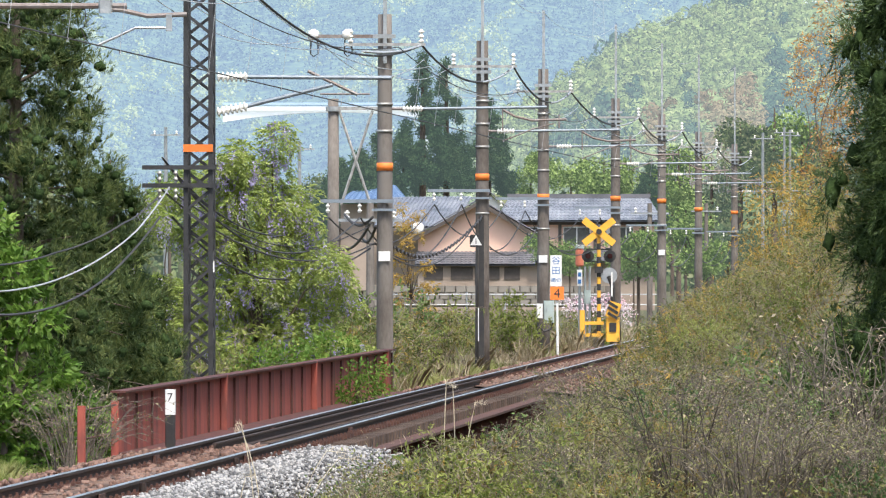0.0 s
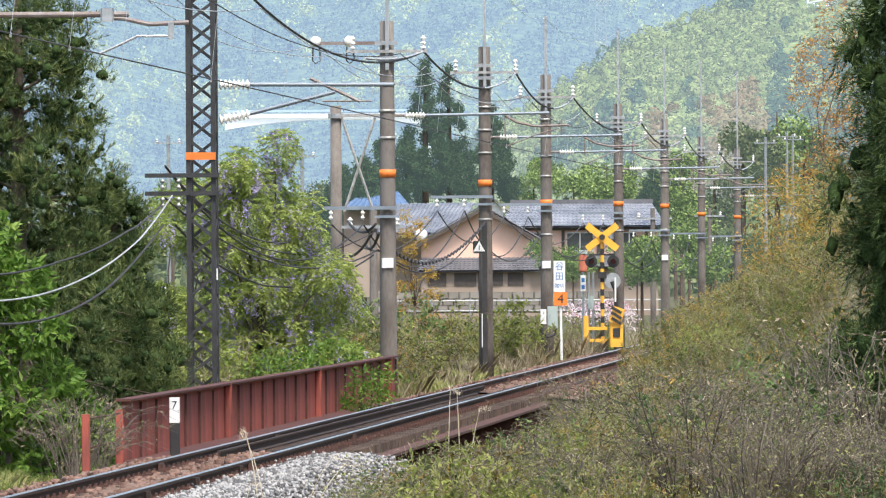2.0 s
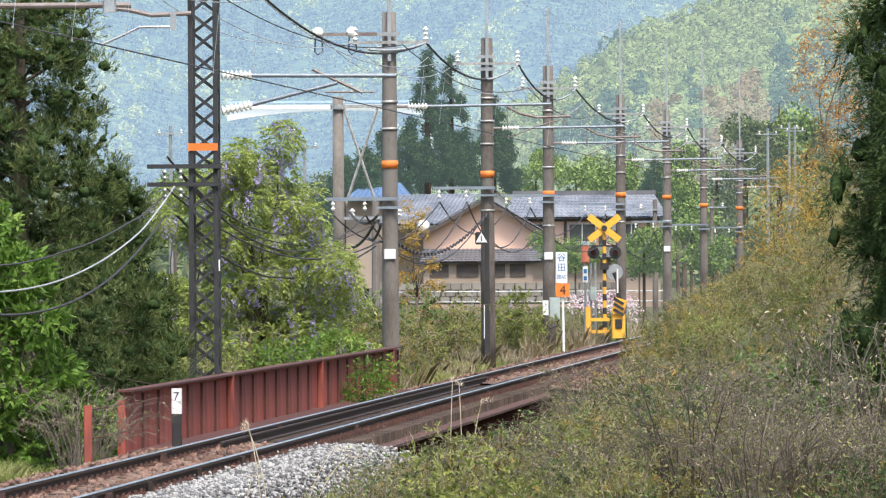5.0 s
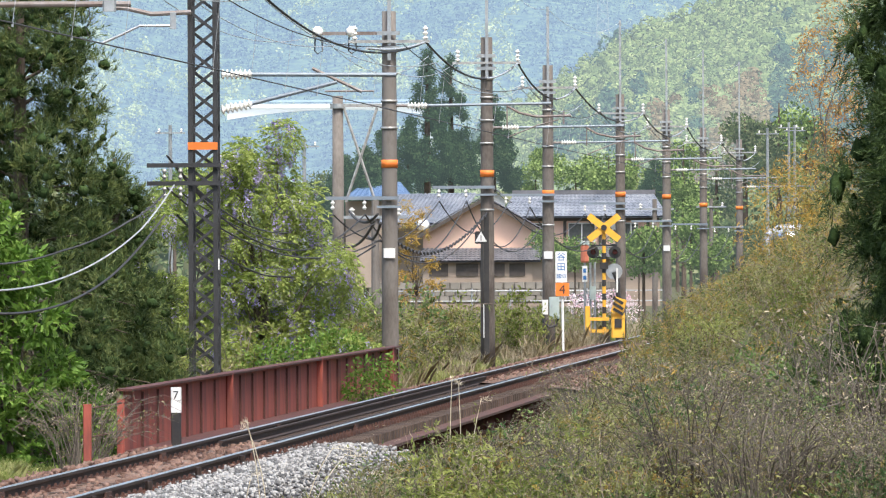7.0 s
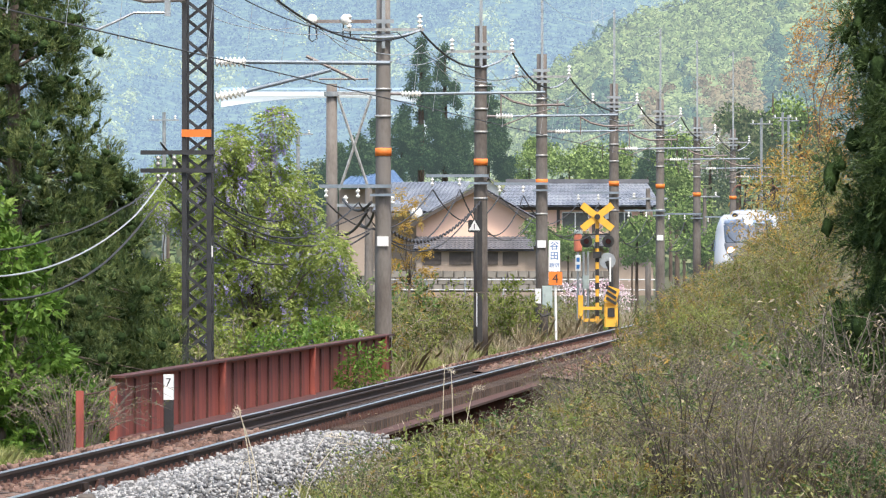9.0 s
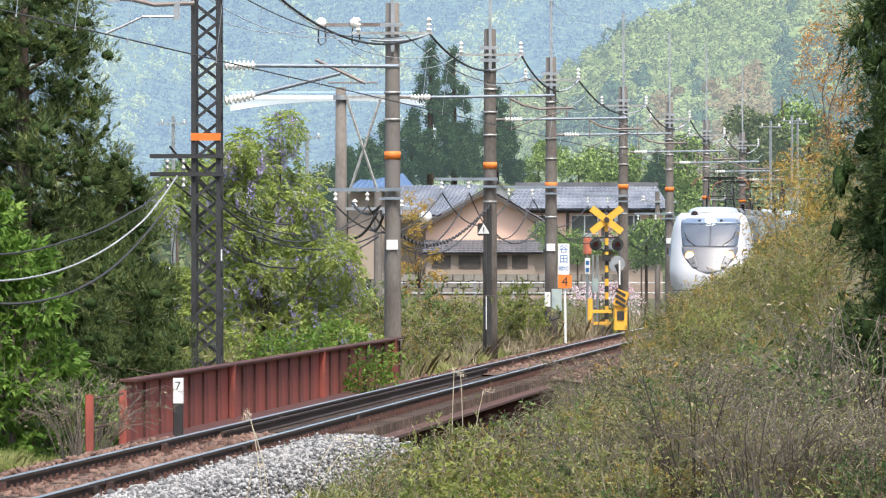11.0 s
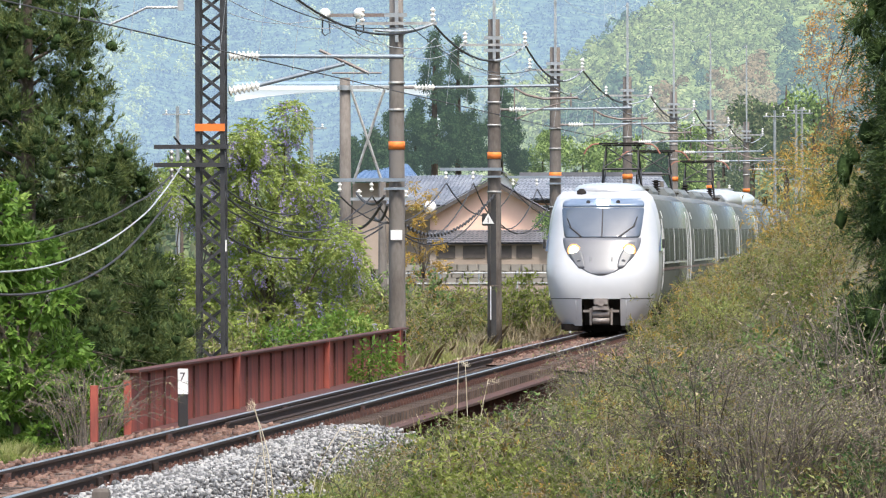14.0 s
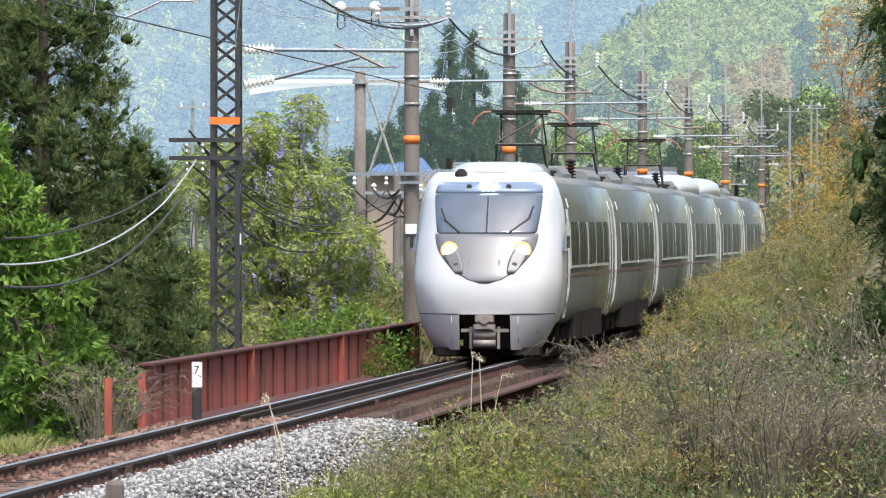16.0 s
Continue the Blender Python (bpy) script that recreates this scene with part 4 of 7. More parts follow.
    g = Geo().tube([(-0.55, 1.1, 3.25), (-0.55, 1.1, 3.42), (-0.55, 1.1, 3.48)], [0.13, 0.11, 0.05], 14)
    part("horn_cover", g, M_UNDER_GREY, car, smooth=True)
    # coupler in its recess
    g = Geo().box((0, 0.35, 0.6), (0.92, 0.06, 0.8)).box((0, -0.2, 0.95), (0.92, 1.1, 0.05))
    part("coupler_recess", g, M_BLACK, car)
    g = Geo().box((0, -0.45, 0.72), (0.3, 0.7, 0.3), None, 0.05).box((0, -0.86, 0.78), (0.34, 0.12, 0.14), None, 0.03).box((0, -0.86, 0.62), (0.4, 0.12, 0.08), None, 0.03).tube([(0.0, -0.95, 0.76), (0.0, -0.7, 0.76)], 0.09, 12)
    part("coupler", g, M_COUPLER, car, "grey steel automatic coupler")
    for z in (0.47, 0.32):
        part("coupler_cylinder", Geo().tube([(-0.2, -0.8, z), (0.2, -0.8, z)], 0.07, 14), M_COUPLER, car, smooth=True)
    g = Geo().box((0, -0.7, 0.55), (0.86, 0.05, 0.06)).box((-0.25, -0.7, 0.42), (0.05, 0.05, 0.4)).box((0.25, -0.7, 0.42), (0.05, 0.05, 0.4))
    part("coupler_frame", g, M_COUPLER, car)
    part("rail_guard", Geo().box((0, 0.6, 0.16), (1.9, 0.1, 0.2)), M_UNDER, car)
    return car


TRAIN = []
TRAIN.append((lead_car(), 0.0))
TRAIN.append((coach("train_car", "silver-grey express train car with dark windows", 0.2, 20.0, [(2.2, 9.4), (9.8, 17.4)], [18.2], 9.8, None, [(2.0, 7.2), (12.2, 17.0)]), 20.0))
TRAIN.append((coach("train_car", "silver-grey express train car with dark windows", 0.2, 20.0, [(2.2, 9.4), (9.8, 16.8)], [17.4], None, None, [(2.0, 8.2), (9.0, 15.4)]), 40.0))
TRAIN.append((coach("train_car", "silver-grey express train car with a white roof fairing", 0.2, 20.0, [(2.2, 9.4), (9.8, 16.4)], [17.2], 3.2, (8.0, 19.0, 0.45, 1.02), [(4.8, 7.4)]), 60.0))
TRAIN.append((coach("train_car", "silver-grey express train car with a white roof fairing", 0.2, 20.0, [(2.2, 9.4), (9.8, 16.4)], [17.2], None, (3.0, 15.0, 0.45, 1.02), ()), 80.0))
TRAIN.append((coach("train_car", "silver-grey express train car with dark windows", 0.2, 20.0, [(2.2, 9.4), (9.8, 16.4)], [17.2], None, None, [(3.0, 8.0)]), 100.0))


def train_at(t):
    """Distance of the leading windscreen from the camera."""
    s = 16.0 - t
    return 153.4 + 24.0 * s + 0.25 * s * s


def motions():
    for car, behind in TRAIN:
        walk(car, [(0.5 * i, along(train_at(0.5 * i) + behind * math.cos(math.atan(SLOPE)))) for i in range(33)])


# ---- plants ----


def leaf_part(name, v, q, material, parent, label=""):
    ob = new(name, np_mesh(name, v, q, material))
    ob.parent = parent
    return tagged(ob, label, kind="stuff")


def foliage(name, rng, blobs, n, twigs, spread, length, width, material, parent, flop=0.5, droop=0.0, low=0.5, lift=0.0, label="", loose=0.5):
    p, d = sprays(rng, n, blobs, twigs, spread, low, droop, loose)
    d[:, 2] += lift
    v, q = leaves(rng, p, d, length, width, flop)
    return leaf_part(name, v, q, material, parent, label)


def brushes(rng, blobs, n, k, axis, leaf, out=0.7, up=0.5, low=0.6, bow=-0.15, open_=0.8):
    """Shoots of length axis on the outside of the blobs, each set all round with k needles."""
    p, d = shell(rng, n, blobs, low)
    a = unit(d * out + np.array([0, 0, up]) + rng.normal(0, 0.22, (n, 3)))
    ln = axis * rng.uniform(0.6, 1.2, n)
    t = np.tile(np.linspace(0.0, 1.0, k), n)
    A, L = np.repeat(a, k, 0), np.repeat(ln, k)
    P = np.repeat(p, k, 0) + A * (L * t)[:, None]
    P[:, 2] += bow * L * t * t
    D = unit(A * 0.75 + unit(rng.normal(0, 1, (n * k, 3))) * (open_ * (1.1 - 0.6 * t))[:, None])
    return leaves(rng, P, D, leaf[0], leaf[1], 0.08, 0.05)


def fronds(rng, blobs, n, k, axis, leaf, out=0.7, droop=0.5, low=0.55):
    """Feathered leaves: k leaflets in two rows on each drooping stalk."""
    p, d = shell(rng, n, blobs, low)
    a = unit(d * out + rng.normal(0, 0.45, (n, 3)) + np.array([0, 0, -0.1]))
    ln = axis * rng.uniform(0.6, 1.2, n)
    t = np.tile(np.linspace(0.15, 1.0, k), n)
    A, L = np.repeat(a, k, 0), np.repeat(ln, k)
    P = np.repeat(p, k, 0) + A * (L * t)[:, None]
    P[:, 2] -= droop * L * t * t
    side = unit(np.cross(A, np.array([[0, 0, 1.0]]))) * np.tile(np.where(np.arange(k) % 2, 1.0, -1.0), n)[:, None]
    D = A * 0.55 + side * 0.8 + np.array([0, 0, -0.45])
    return leaves(rng, P, D, leaf[0], leaf[1], 0.16, 0.12)


# inner shade of the crown put into the colour: a darker needle green
M_CORE = mat("painted_inner_shade", (0.018, 0.034, 0.012), (0.05, 0.082, 0.026), rough=0.95, scale=6, fine=30, bump=1.0, spec=0.1)


def cedar(at, height, radius, label, material, seed, low_z=0.6, droop=0.25, density=1.0):
    """A conifer: straight trunk, tiers of clumped branch sprays."""
    rng = np.random.default_rng(seed)
    t = thing("conifer_tree", label, "tree", pose(*at))
    part("trunk", Geo().tube([(0, 0, height * i / 8) for i in range(9)], [0.2 * (1 - 0.9 * i / 8) for i in range(9)], 9), M_BARK, t, smooth=True)
    blobs, tips = [], []
    z = low_z
    while z < height - 0.2:
        f = (height - z) / (height - low_z)
        R = radius * f ** 0.72
        k = max(3, int(8 * f + 3))
        for i in range(k):
            a = 2 * math.pi * (i + rng.random()) / k
            rr = R * rng.uniform(0.5, 1.0)
            s = 0.22 + 0.15 * R * rng.uniform(0.8, 1.3)
            c = (rr * math.cos(a), rr * math.sin(a), z + rng.normal(0, 0.2) - 0.1 * rr)
            blobs.append((*c, s * 1.15, s * 1.15, s))
            tips.append((c, z))
        z += 0.34 + 0.1 * f
    g = Geo()
    for c, z in tips[::2]:
        g.tube([(0, 0, max(0, z - 0.25)), (c[0] * 0.5, c[1] * 0.5, z + 0.02), c], [0.035, 0.022, 0.008], 4)
    tagged(part("branchwork", g, M_BARK, t), kind="stuff")
    full = [b for b in blobs if b[2] < (8.2 if droop < 0.5 else 6.4) or rng.random() < 0.2]
    # each branch ends in several tufts of needles round a dense ball with shade painted in
    B = np.array(full)
    k = 7
    d = unit(rng.normal(0, 1, (len(B) * k, 3)) + np.array([0, 0, 0.25 if droop < 0.5 else -0.1]))
    r = 0.17 * rng.uniform(0.7, 1.35, len(d))
    C = np.repeat(B[:, :3], k, 0) + d * np.repeat(B[:, 3:6], k, 0) * rng.uniform(0.45, 0.95, (len(d), 1))
    tufts = np.c_[C, r, r, r * (0.9 if droop < 0.5 else 1.5)]
    if droop < 0.5:
        v, q = brushes(rng, tufts, int(len(tufts) * 15 * density), 12, 0.19, (0.1, 0.015), 0.7, 0.7, 0.3, open_=0.6)
    else:
        v, q = brushes(rng, tufts, int(len(tufts) * 20 * density), 14, 0.22, (0.085, 0.012), 0.8, -0.1, 0.3, -0.5, 0.5)
    leaf_part("crown", v, q, material, t)
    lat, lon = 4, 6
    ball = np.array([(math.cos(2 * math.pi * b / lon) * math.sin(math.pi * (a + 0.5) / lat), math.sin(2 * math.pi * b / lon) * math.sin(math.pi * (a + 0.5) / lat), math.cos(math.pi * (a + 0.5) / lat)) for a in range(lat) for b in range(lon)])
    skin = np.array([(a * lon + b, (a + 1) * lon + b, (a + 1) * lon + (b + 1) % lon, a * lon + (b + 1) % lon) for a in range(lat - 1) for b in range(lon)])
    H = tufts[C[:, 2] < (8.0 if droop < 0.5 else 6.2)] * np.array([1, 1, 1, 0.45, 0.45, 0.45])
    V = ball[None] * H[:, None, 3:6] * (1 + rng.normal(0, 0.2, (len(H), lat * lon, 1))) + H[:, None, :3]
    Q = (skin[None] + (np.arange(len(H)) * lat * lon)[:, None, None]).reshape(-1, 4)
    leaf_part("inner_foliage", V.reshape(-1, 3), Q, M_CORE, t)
    return t


def broadleaf(name, at, blobs, label, material, seed, n, leaf=(0.12, 0.055), trunk=0.12, twigs=7, spread=0.1, droop=0.35, forks=None, category="tree", flowers=None, low=0.45, frond=None):
    rng = np.random.default_rng(seed)
    t = thing(name, label, category, pose(*at))
    top = max(b[2] for b in blobs)
    fork = (0.05, 0, top * 0.3)
    part("trunk", Geo().tube([(0, 0, -0.5), (0.03, 0, top * 0.15), fork], [trunk * 1.25, trunk, trunk * 0.8], 9), M_BARK, t, smooth=True)
    tagged(part("branchwork", limbs(rng, fork, [(b[0], b[1], b[2] + b[5] * 0.3) for b in blobs[:: 1 + len(blobs) // 20]], trunk * 0.4), M_BARK, t, smooth=True), kind="stuff")
    if frond:
        v, q = fronds(rng, blobs, n, frond[0], frond[1], leaf, 0.7, droop, low)
        leaf_part("crown", v, q, material, t)
    else:
        foliage("crown", rng, blobs, n, twigs, spread, leaf[0], leaf[1], material, t, 0.45, droop, low)
    if flowers:
        m, count, size = flowers
        p, d = shell(rng, count, blobs, 0.95)
        k = 30
        h = rng.uniform(0, 1, (count, k))
        P = np.repeat(p, k, 0)
        P[:, 2] -= (h * size).ravel()
        P[:, :2] += rng.normal(0, 1, (count * k, 2)) * (0.055 * (1 - 0.75 * h)).ravel()[:, None]
        v, q = leaves(rng, P, rng.normal(0, 1, (count * k, 3)), 0.05, 0.042, 0.6)
        leaf_part("blossom", v, q, m, t, "hanging lilac flower clusters")
    return t


# dark cedars on the left bank
cedar((-6.75, 133.5, -1.6), 10.8, 2.7, "dark green cedar with dense drooping sprays", L_CEDAR, 21, 0.4, density=1.0)
cedar((-8.3, 136.0, -1.6), 12.5, 2.6, "dark green cedar with dense drooping sprays", L_CEDAR, 22, 0.5, density=0.5)
cedar((-5.6, 142.0, -1.8), 5.8, 1.25, "small dark green cedar beside the bridge", L_CEDAR, 23, 0.5, density=0.9)
# tall cypress on the right bank
cedar((5.6, 93.0, -0.3), 14.0, 1.2, "tall dense dark green cypress", L_CYPRESS, 24, 0.9, droop=0.7, density=1.4)
cedar((6.6, 97.0, -0.3), 14.0, 1.35, "tall dense dark green cypress", L_CYPRESS, 25, 0.7, droop=0.7, density=0.7)

# fresh green broadleaf tree before the cedars
broadleaf("broadleaf_tree", (-6.25, 119.0, -1.5), [(-0.3, 0, 4.2, 0.5, 0.5, 0.5), (0.2, 0.1, 3.6, 0.5, 0.5, 0.4), (-0.4, 0, 3.3, 0.5, 0.5, 0.4), (-0.2, 0, 2.6, 0.6, 0.6, 0.4), (0.5, -0.1, 2.9, 0.4, 0.4, 0.3), (0.75, 0.1, 2.3, 0.35, 0.4, 0.25),
    (0.2, -0.1, 1.9, 0.6, 0.6, 0.35), (0.9, 0, 1.8, 0.5, 0.5, 0.35), (1.5, 0.1, 1.55, 0.45, 0.5, 0.3), (-0.3, 0, 1.5, 0.6, 0.6, 0.4), (-0.5, 0, 5.0, 0.3, 0.3, 0.4), (1.2, -0.1, 1.1, 0.55, 0.5, 0.3), (0.5, 0, 1.0, 0.6, 0.5, 0.35), (-0.2, 0, 0.7, 0.6, 0.5, 0.35), (0.9, 0, 0.6, 0.5, 0.5, 0.3), (1.85, 0, 1.2, 0.3, 0.4, 0.25)],
    "fresh green broadleaf tree with hanging leaves", L_OAK, 31, 1150, (0.17, 0.064), 0.1, 9, 0.04, 0.45)

# wisteria over small trees behind the bridge
def crown_blobs(seed, n, x0, x1, z0, z1, lean=0.0, size=0.42):
    """Many small leafy masses that fill an uneven upright crown, narrower at the top."""
    rng = np.random.default_rng(seed)
    out = []
    for i in range(n):
        t = (i + rng.random()) / n
        mid, half = (x0 + x1) / 2 + lean * t, (x1 - x0) / 2 * (1.0 - 0.55 * t ** 2.2)
        r = size * rng.uniform(0.65, 1.25) * (1.0 - 0.35 * t)
        out.append((mid + half * rng.uniform(-1, 1), rng.uniform(-0.7, 0.7), z0 + (z1 - z0) * t, r, r, r * 0.62))
    return out


broadleaf("wisteria", (-3.5, 161.0, -1.4), crown_blobs(410, 60, -0.9, 2.0, 1.3, 5.7, -0.75, 0.46) + [(0.35, 0, 6.0, 0.3, 0.3, 0.35), (-0.4, 0, 5.7, 0.25, 0.3, 0.3)],
    "yellow-green wisteria with lilac flower clusters", L_WIST, 41, 5600, (0.1, 0.036), 0.1, droop=0.55, category="wisteria", flowers=(L_LILAC, 760, 0.32), frond=(9, 0.26))
broadleaf("wisteria", (-5.2, 168.0, -1.4), crown_blobs(420, 30, -1.3, 1.2, 1.6, 5.4),
    "wisteria hung with many lilac flower clusters", L_WIST, 42, 3200, (0.1, 0.036), 0.08, droop=0.55, category="wisteria", flowers=(L_LILAC, 420, 0.34), frond=(9, 0.26))
broadleaf("broadleaf_shrub", (-2.1, 158.0, -1.3), [(0, 0, 1.9, 0.7, 0.5, 0.4), (0.5, 0, 1.5, 0.7, 0.5, 0.4), (0.75, 0, 0.95, 0.5, 0.4, 0.4), (-0.4, 0, 1.3, 0.8, 0.5, 0.5), (-1.2, 0, 1.6, 0.7, 0.5, 0.5)],
    "fresh green shrub overhanging the red bridge wall", L_OAK, 43, 480, (0.1, 0.042), 0.06, 7, 0.11, category="shrub")


broadleaf("broadleaf_shrub", (-1.55, 149.0, -0.07), [(0, 0, 0.1, 0.35, 0.2, 0.3), (0.25, 0, 0.0, 0.3, 0.2, 0.25), (-0.25, 0, -0.1, 0.25, 0.2, 0.25), (0.1, 0, 0.4, 0.3, 0.2, 0.2)],
    "leafy green creeper hanging over the red wall", L_OAK, 44, 130, (0.085, 0.038), 0.03, 7, 0.08, category="shrub")


def stemmed(seed, label, mats, stems, side, per, leaf, twig_mat, arc=0.45, reach=0.55, sub="leafage", hang=0.0, low=0.3, thick=1.0, name="shrub", category="shrub"):
    """A shrub one metre high: arching stems, side twigs, and leaves set along them."""
    rng = np.random.default_rng(seed)
    t = thing(name, label, category)
    g = Geo()
    P, D, G = [], [], []
    for i in range(stems):
        a, r = rng.uniform(0, 6.3), 0.3 * math.sqrt(rng.random())
        base = Vector((r * math.cos(a), r * math.sin(a), 0))
        a += rng.normal(0, 0.5)
        w = Vector((math.cos(a), math.sin(a), 0))
        h, far = rng.uniform(0.55, 1.15), reach * rng.uniform(0.2, 1.0)
        pts = []
        for k in range(6):
            u = k / 5
            pts.append(base + w * far * u ** 1.5 + Vector((rng.normal(0, 0.018), rng.normal(0, 0.018), h * (u * (1 + arc) - arc * u * u * u))))
        g.tube(pts, [0.008 * thick * (1 - 0.8 * k / 5) for k in range(6)], 3, False)
        for j in range(side):
            u = rng.uniform(low, 1.0)
            k = min(4, int(u * 5))
            s = pts[k].lerp(pts[k + 1], u * 5 - k)
            d = Vector(rng.normal(0, 1, 3)) * 0.75 + w * 0.5 + Vector((0, 0, 0.5 - hang))
            d.normalize()
            e = s + d * rng.uniform(0.1, 0.26)
            g.tube([s, s.lerp(e, 0.5) + Vector((0, 0, 0.015)), e], [0.0035 * thick, 0.0028 * thick, 0.0015], 3, False)
            for q in range(per):
                P.append(s.lerp(e, 0.15 + 0.85 * (q + rng.random()) / per))
                D.append(d * 0.6 + Vector(rng.normal(0, 0.6, 3)) + Vector((0, 0, 0.1 - hang)))
                G.append(rng.integers(1000) if q == 0 else G[-1])
    P, D, G = np.array(P), np.array(D), np.array(G)
    total = sum(m[1] for m in mats)
    at = 0.0
    for m, share in mats:
        pick = (G >= at * 1000) & (G < (at + share / total) * 1000)
        at += share / total
        v, q = leaves(rng, P[pick], D[pick], leaf[0], leaf[1], 0.2)
        leaf_part(sub, v, q, m, t)
    tagged(part("branchwork", g, twig_mat, t), kind="stuff")
    return t


S_OLIVE = [stemmed(51 + 100 * k, "olive-green shrub with thin dry stems", [(L_OLIVE, 1.0), (L_BRONZE, 0.12)], 26, 5, 8, (0.062, 0.026), M_TWIG) for k in range(3)]
S_BRONZE = [stemmed(52 + 100 * k, "bronze and olive leaved shrub", [(L_OLIVE, 0.55), (L_BAMBOO, 0.25), (L_BRONZE, 0.4)], 24, 5, 8, (0.07, 0.024), M_TWIG) for k in range(2)]
S_TWIGGY = [stemmed(53 + 100 * k, "tangled grey-brown shrub with few leaves", [(L_OLIVE, 0.7), (L_STRAW, 0.5)], 40, 6, 2, (0.05, 0.02), M_TWIG_GREY, 1.3, 1.3, low=0.15, thick=1.1, name="bramble", category="bramble") for k in range(3)]
S_DARK = [stemmed(54 + 100 * k, "dark green shrub with glossy leaves", [(L_DARKGREEN, 1.0), (L_OLIVE, 0.2)], 22, 6, 9, (0.062, 0.03), M_TWIG) for k in range(2)]
S_GREEN = [stemmed(55 + 100 * k, "bright green leafy weeds", [(L_GREEN, 1.0)], 30, 6, 8, (0.07, 0.03), M_TWIG, low=0.15, name="weed_clump", category="weeds") for k in range(2)]
S_BAMBOO = [stemmed(56 + 100 * k, "yellow-brown bamboo grass thicket", [(L_BAMBOO, 0.5), (L_OLIVE, 1.0)], 24, 7, 8, (0.13, 0.016), M_TWIG, 0.7, 0.8, hang=0.55, name="bamboo_grass", category="bamboo grass") for k in range(3)]


def grass_kind(seed, label, m, n, length):
    rng = np.random.default_rng(seed)
    t = thing("grass_clump", label, "grass")
    p = np.c_[rng.normal(0, 0.17, (n, 2)), np.zeros(n)]
    w = rng.normal(0, 0.38, (n, 3))
    w[:, 2] = 1
    w = unit(w)
    ln = (length * rng.uniform(0.4, 1.15, n))[:, None]
    side = unit(np.cross(w, rng.normal(0, 1, (n, 3)))) * 0.007
    bend = np.c_[w[:, :2] * 0.5, -0.25 * np.ones(n)]
    a = p + w * ln * 0.55
    b = p + w * ln * 0.85 + bend * ln * 0.35
    v = np.stack([p - side, p + side, a + side * 0.8, b, a - side * 0.8], 1).reshape(-1, 3)
    k = np.arange(n)[:, None] * 5
    leaf_part("grass_tuft", v, np.concatenate([k, k + 1, k + 2, k + 3, k + 4], 1), m, t)
    return t


G_GREEN = grass_kind(61, "tufted fresh green grass", L_GRASS, 260, 0.5)
G_STRAW = grass_kind(62, "dry straw-coloured grass tuft", L_STRAW, 120, 0.7)


def put(kind, x, y, z, size, rng, tall=1.0):
    if isinstance(kind, list):
        kind = kind[rng.integers(len(kind))]
    m = pose(x, y, z, 0, 0, rng.uniform(0, 360)) @ Matrix.Diagonal((size, size, size * tall, 1))
    return copy_thing(kind, m)


def thicket():
    """Low litter of leaves and stalks on the whole bank, past counting."""
    rng = np.random.default_rng(70)
    sets = {k: [] for k in ("olive", "straw", "dark")}
    n = 0
    while n < 17000:
        y = 76 + 110 * rng.random() ** 1.3
        d = rng.uniform(1.9, 8.5)
        x = xc(y) + d
        if bank_top(y, d) < -0.05 or x > 0.062 * y:
            continue
        n += 1
        z = ground_z(x, y) + abs(rng.normal(0, 0.24))
        k = noise.noise(Vector((x * 0.9, y * 0.3, 9))) + 0.25 * rng.normal()
        sets["straw" if k > 0.2 else ("olive" if k > -0.2 else "dark")].append((x, y, z))
    for key, m, ln, w, lab in (("olive", L_OLIVE, 0.06, 0.022, "olive-green leaves of the tangled bank"), ("straw", L_STRAW, 0.13, 0.007, "dry straw stalks in the tangled bank"), ("dark", L_DARKGREEN, 0.06, 0.026, "dark green leaves of the tangled bank")):
        p = np.array(sets[key])
        P = np.repeat(p, 6, 0) + rng.normal(0, 0.09, (len(p) * 6, 3))
        D = rng.normal(0, 0.7, (len(P), 3)) + np.array([0, -0.2, 0.4])
        v, q = leaves(rng, P, D, ln, w, 0.3)
        tagged(new("thicket", np_mesh("thicket", v, q, m)), lab, "thicket", kind="stuff")


thicket()


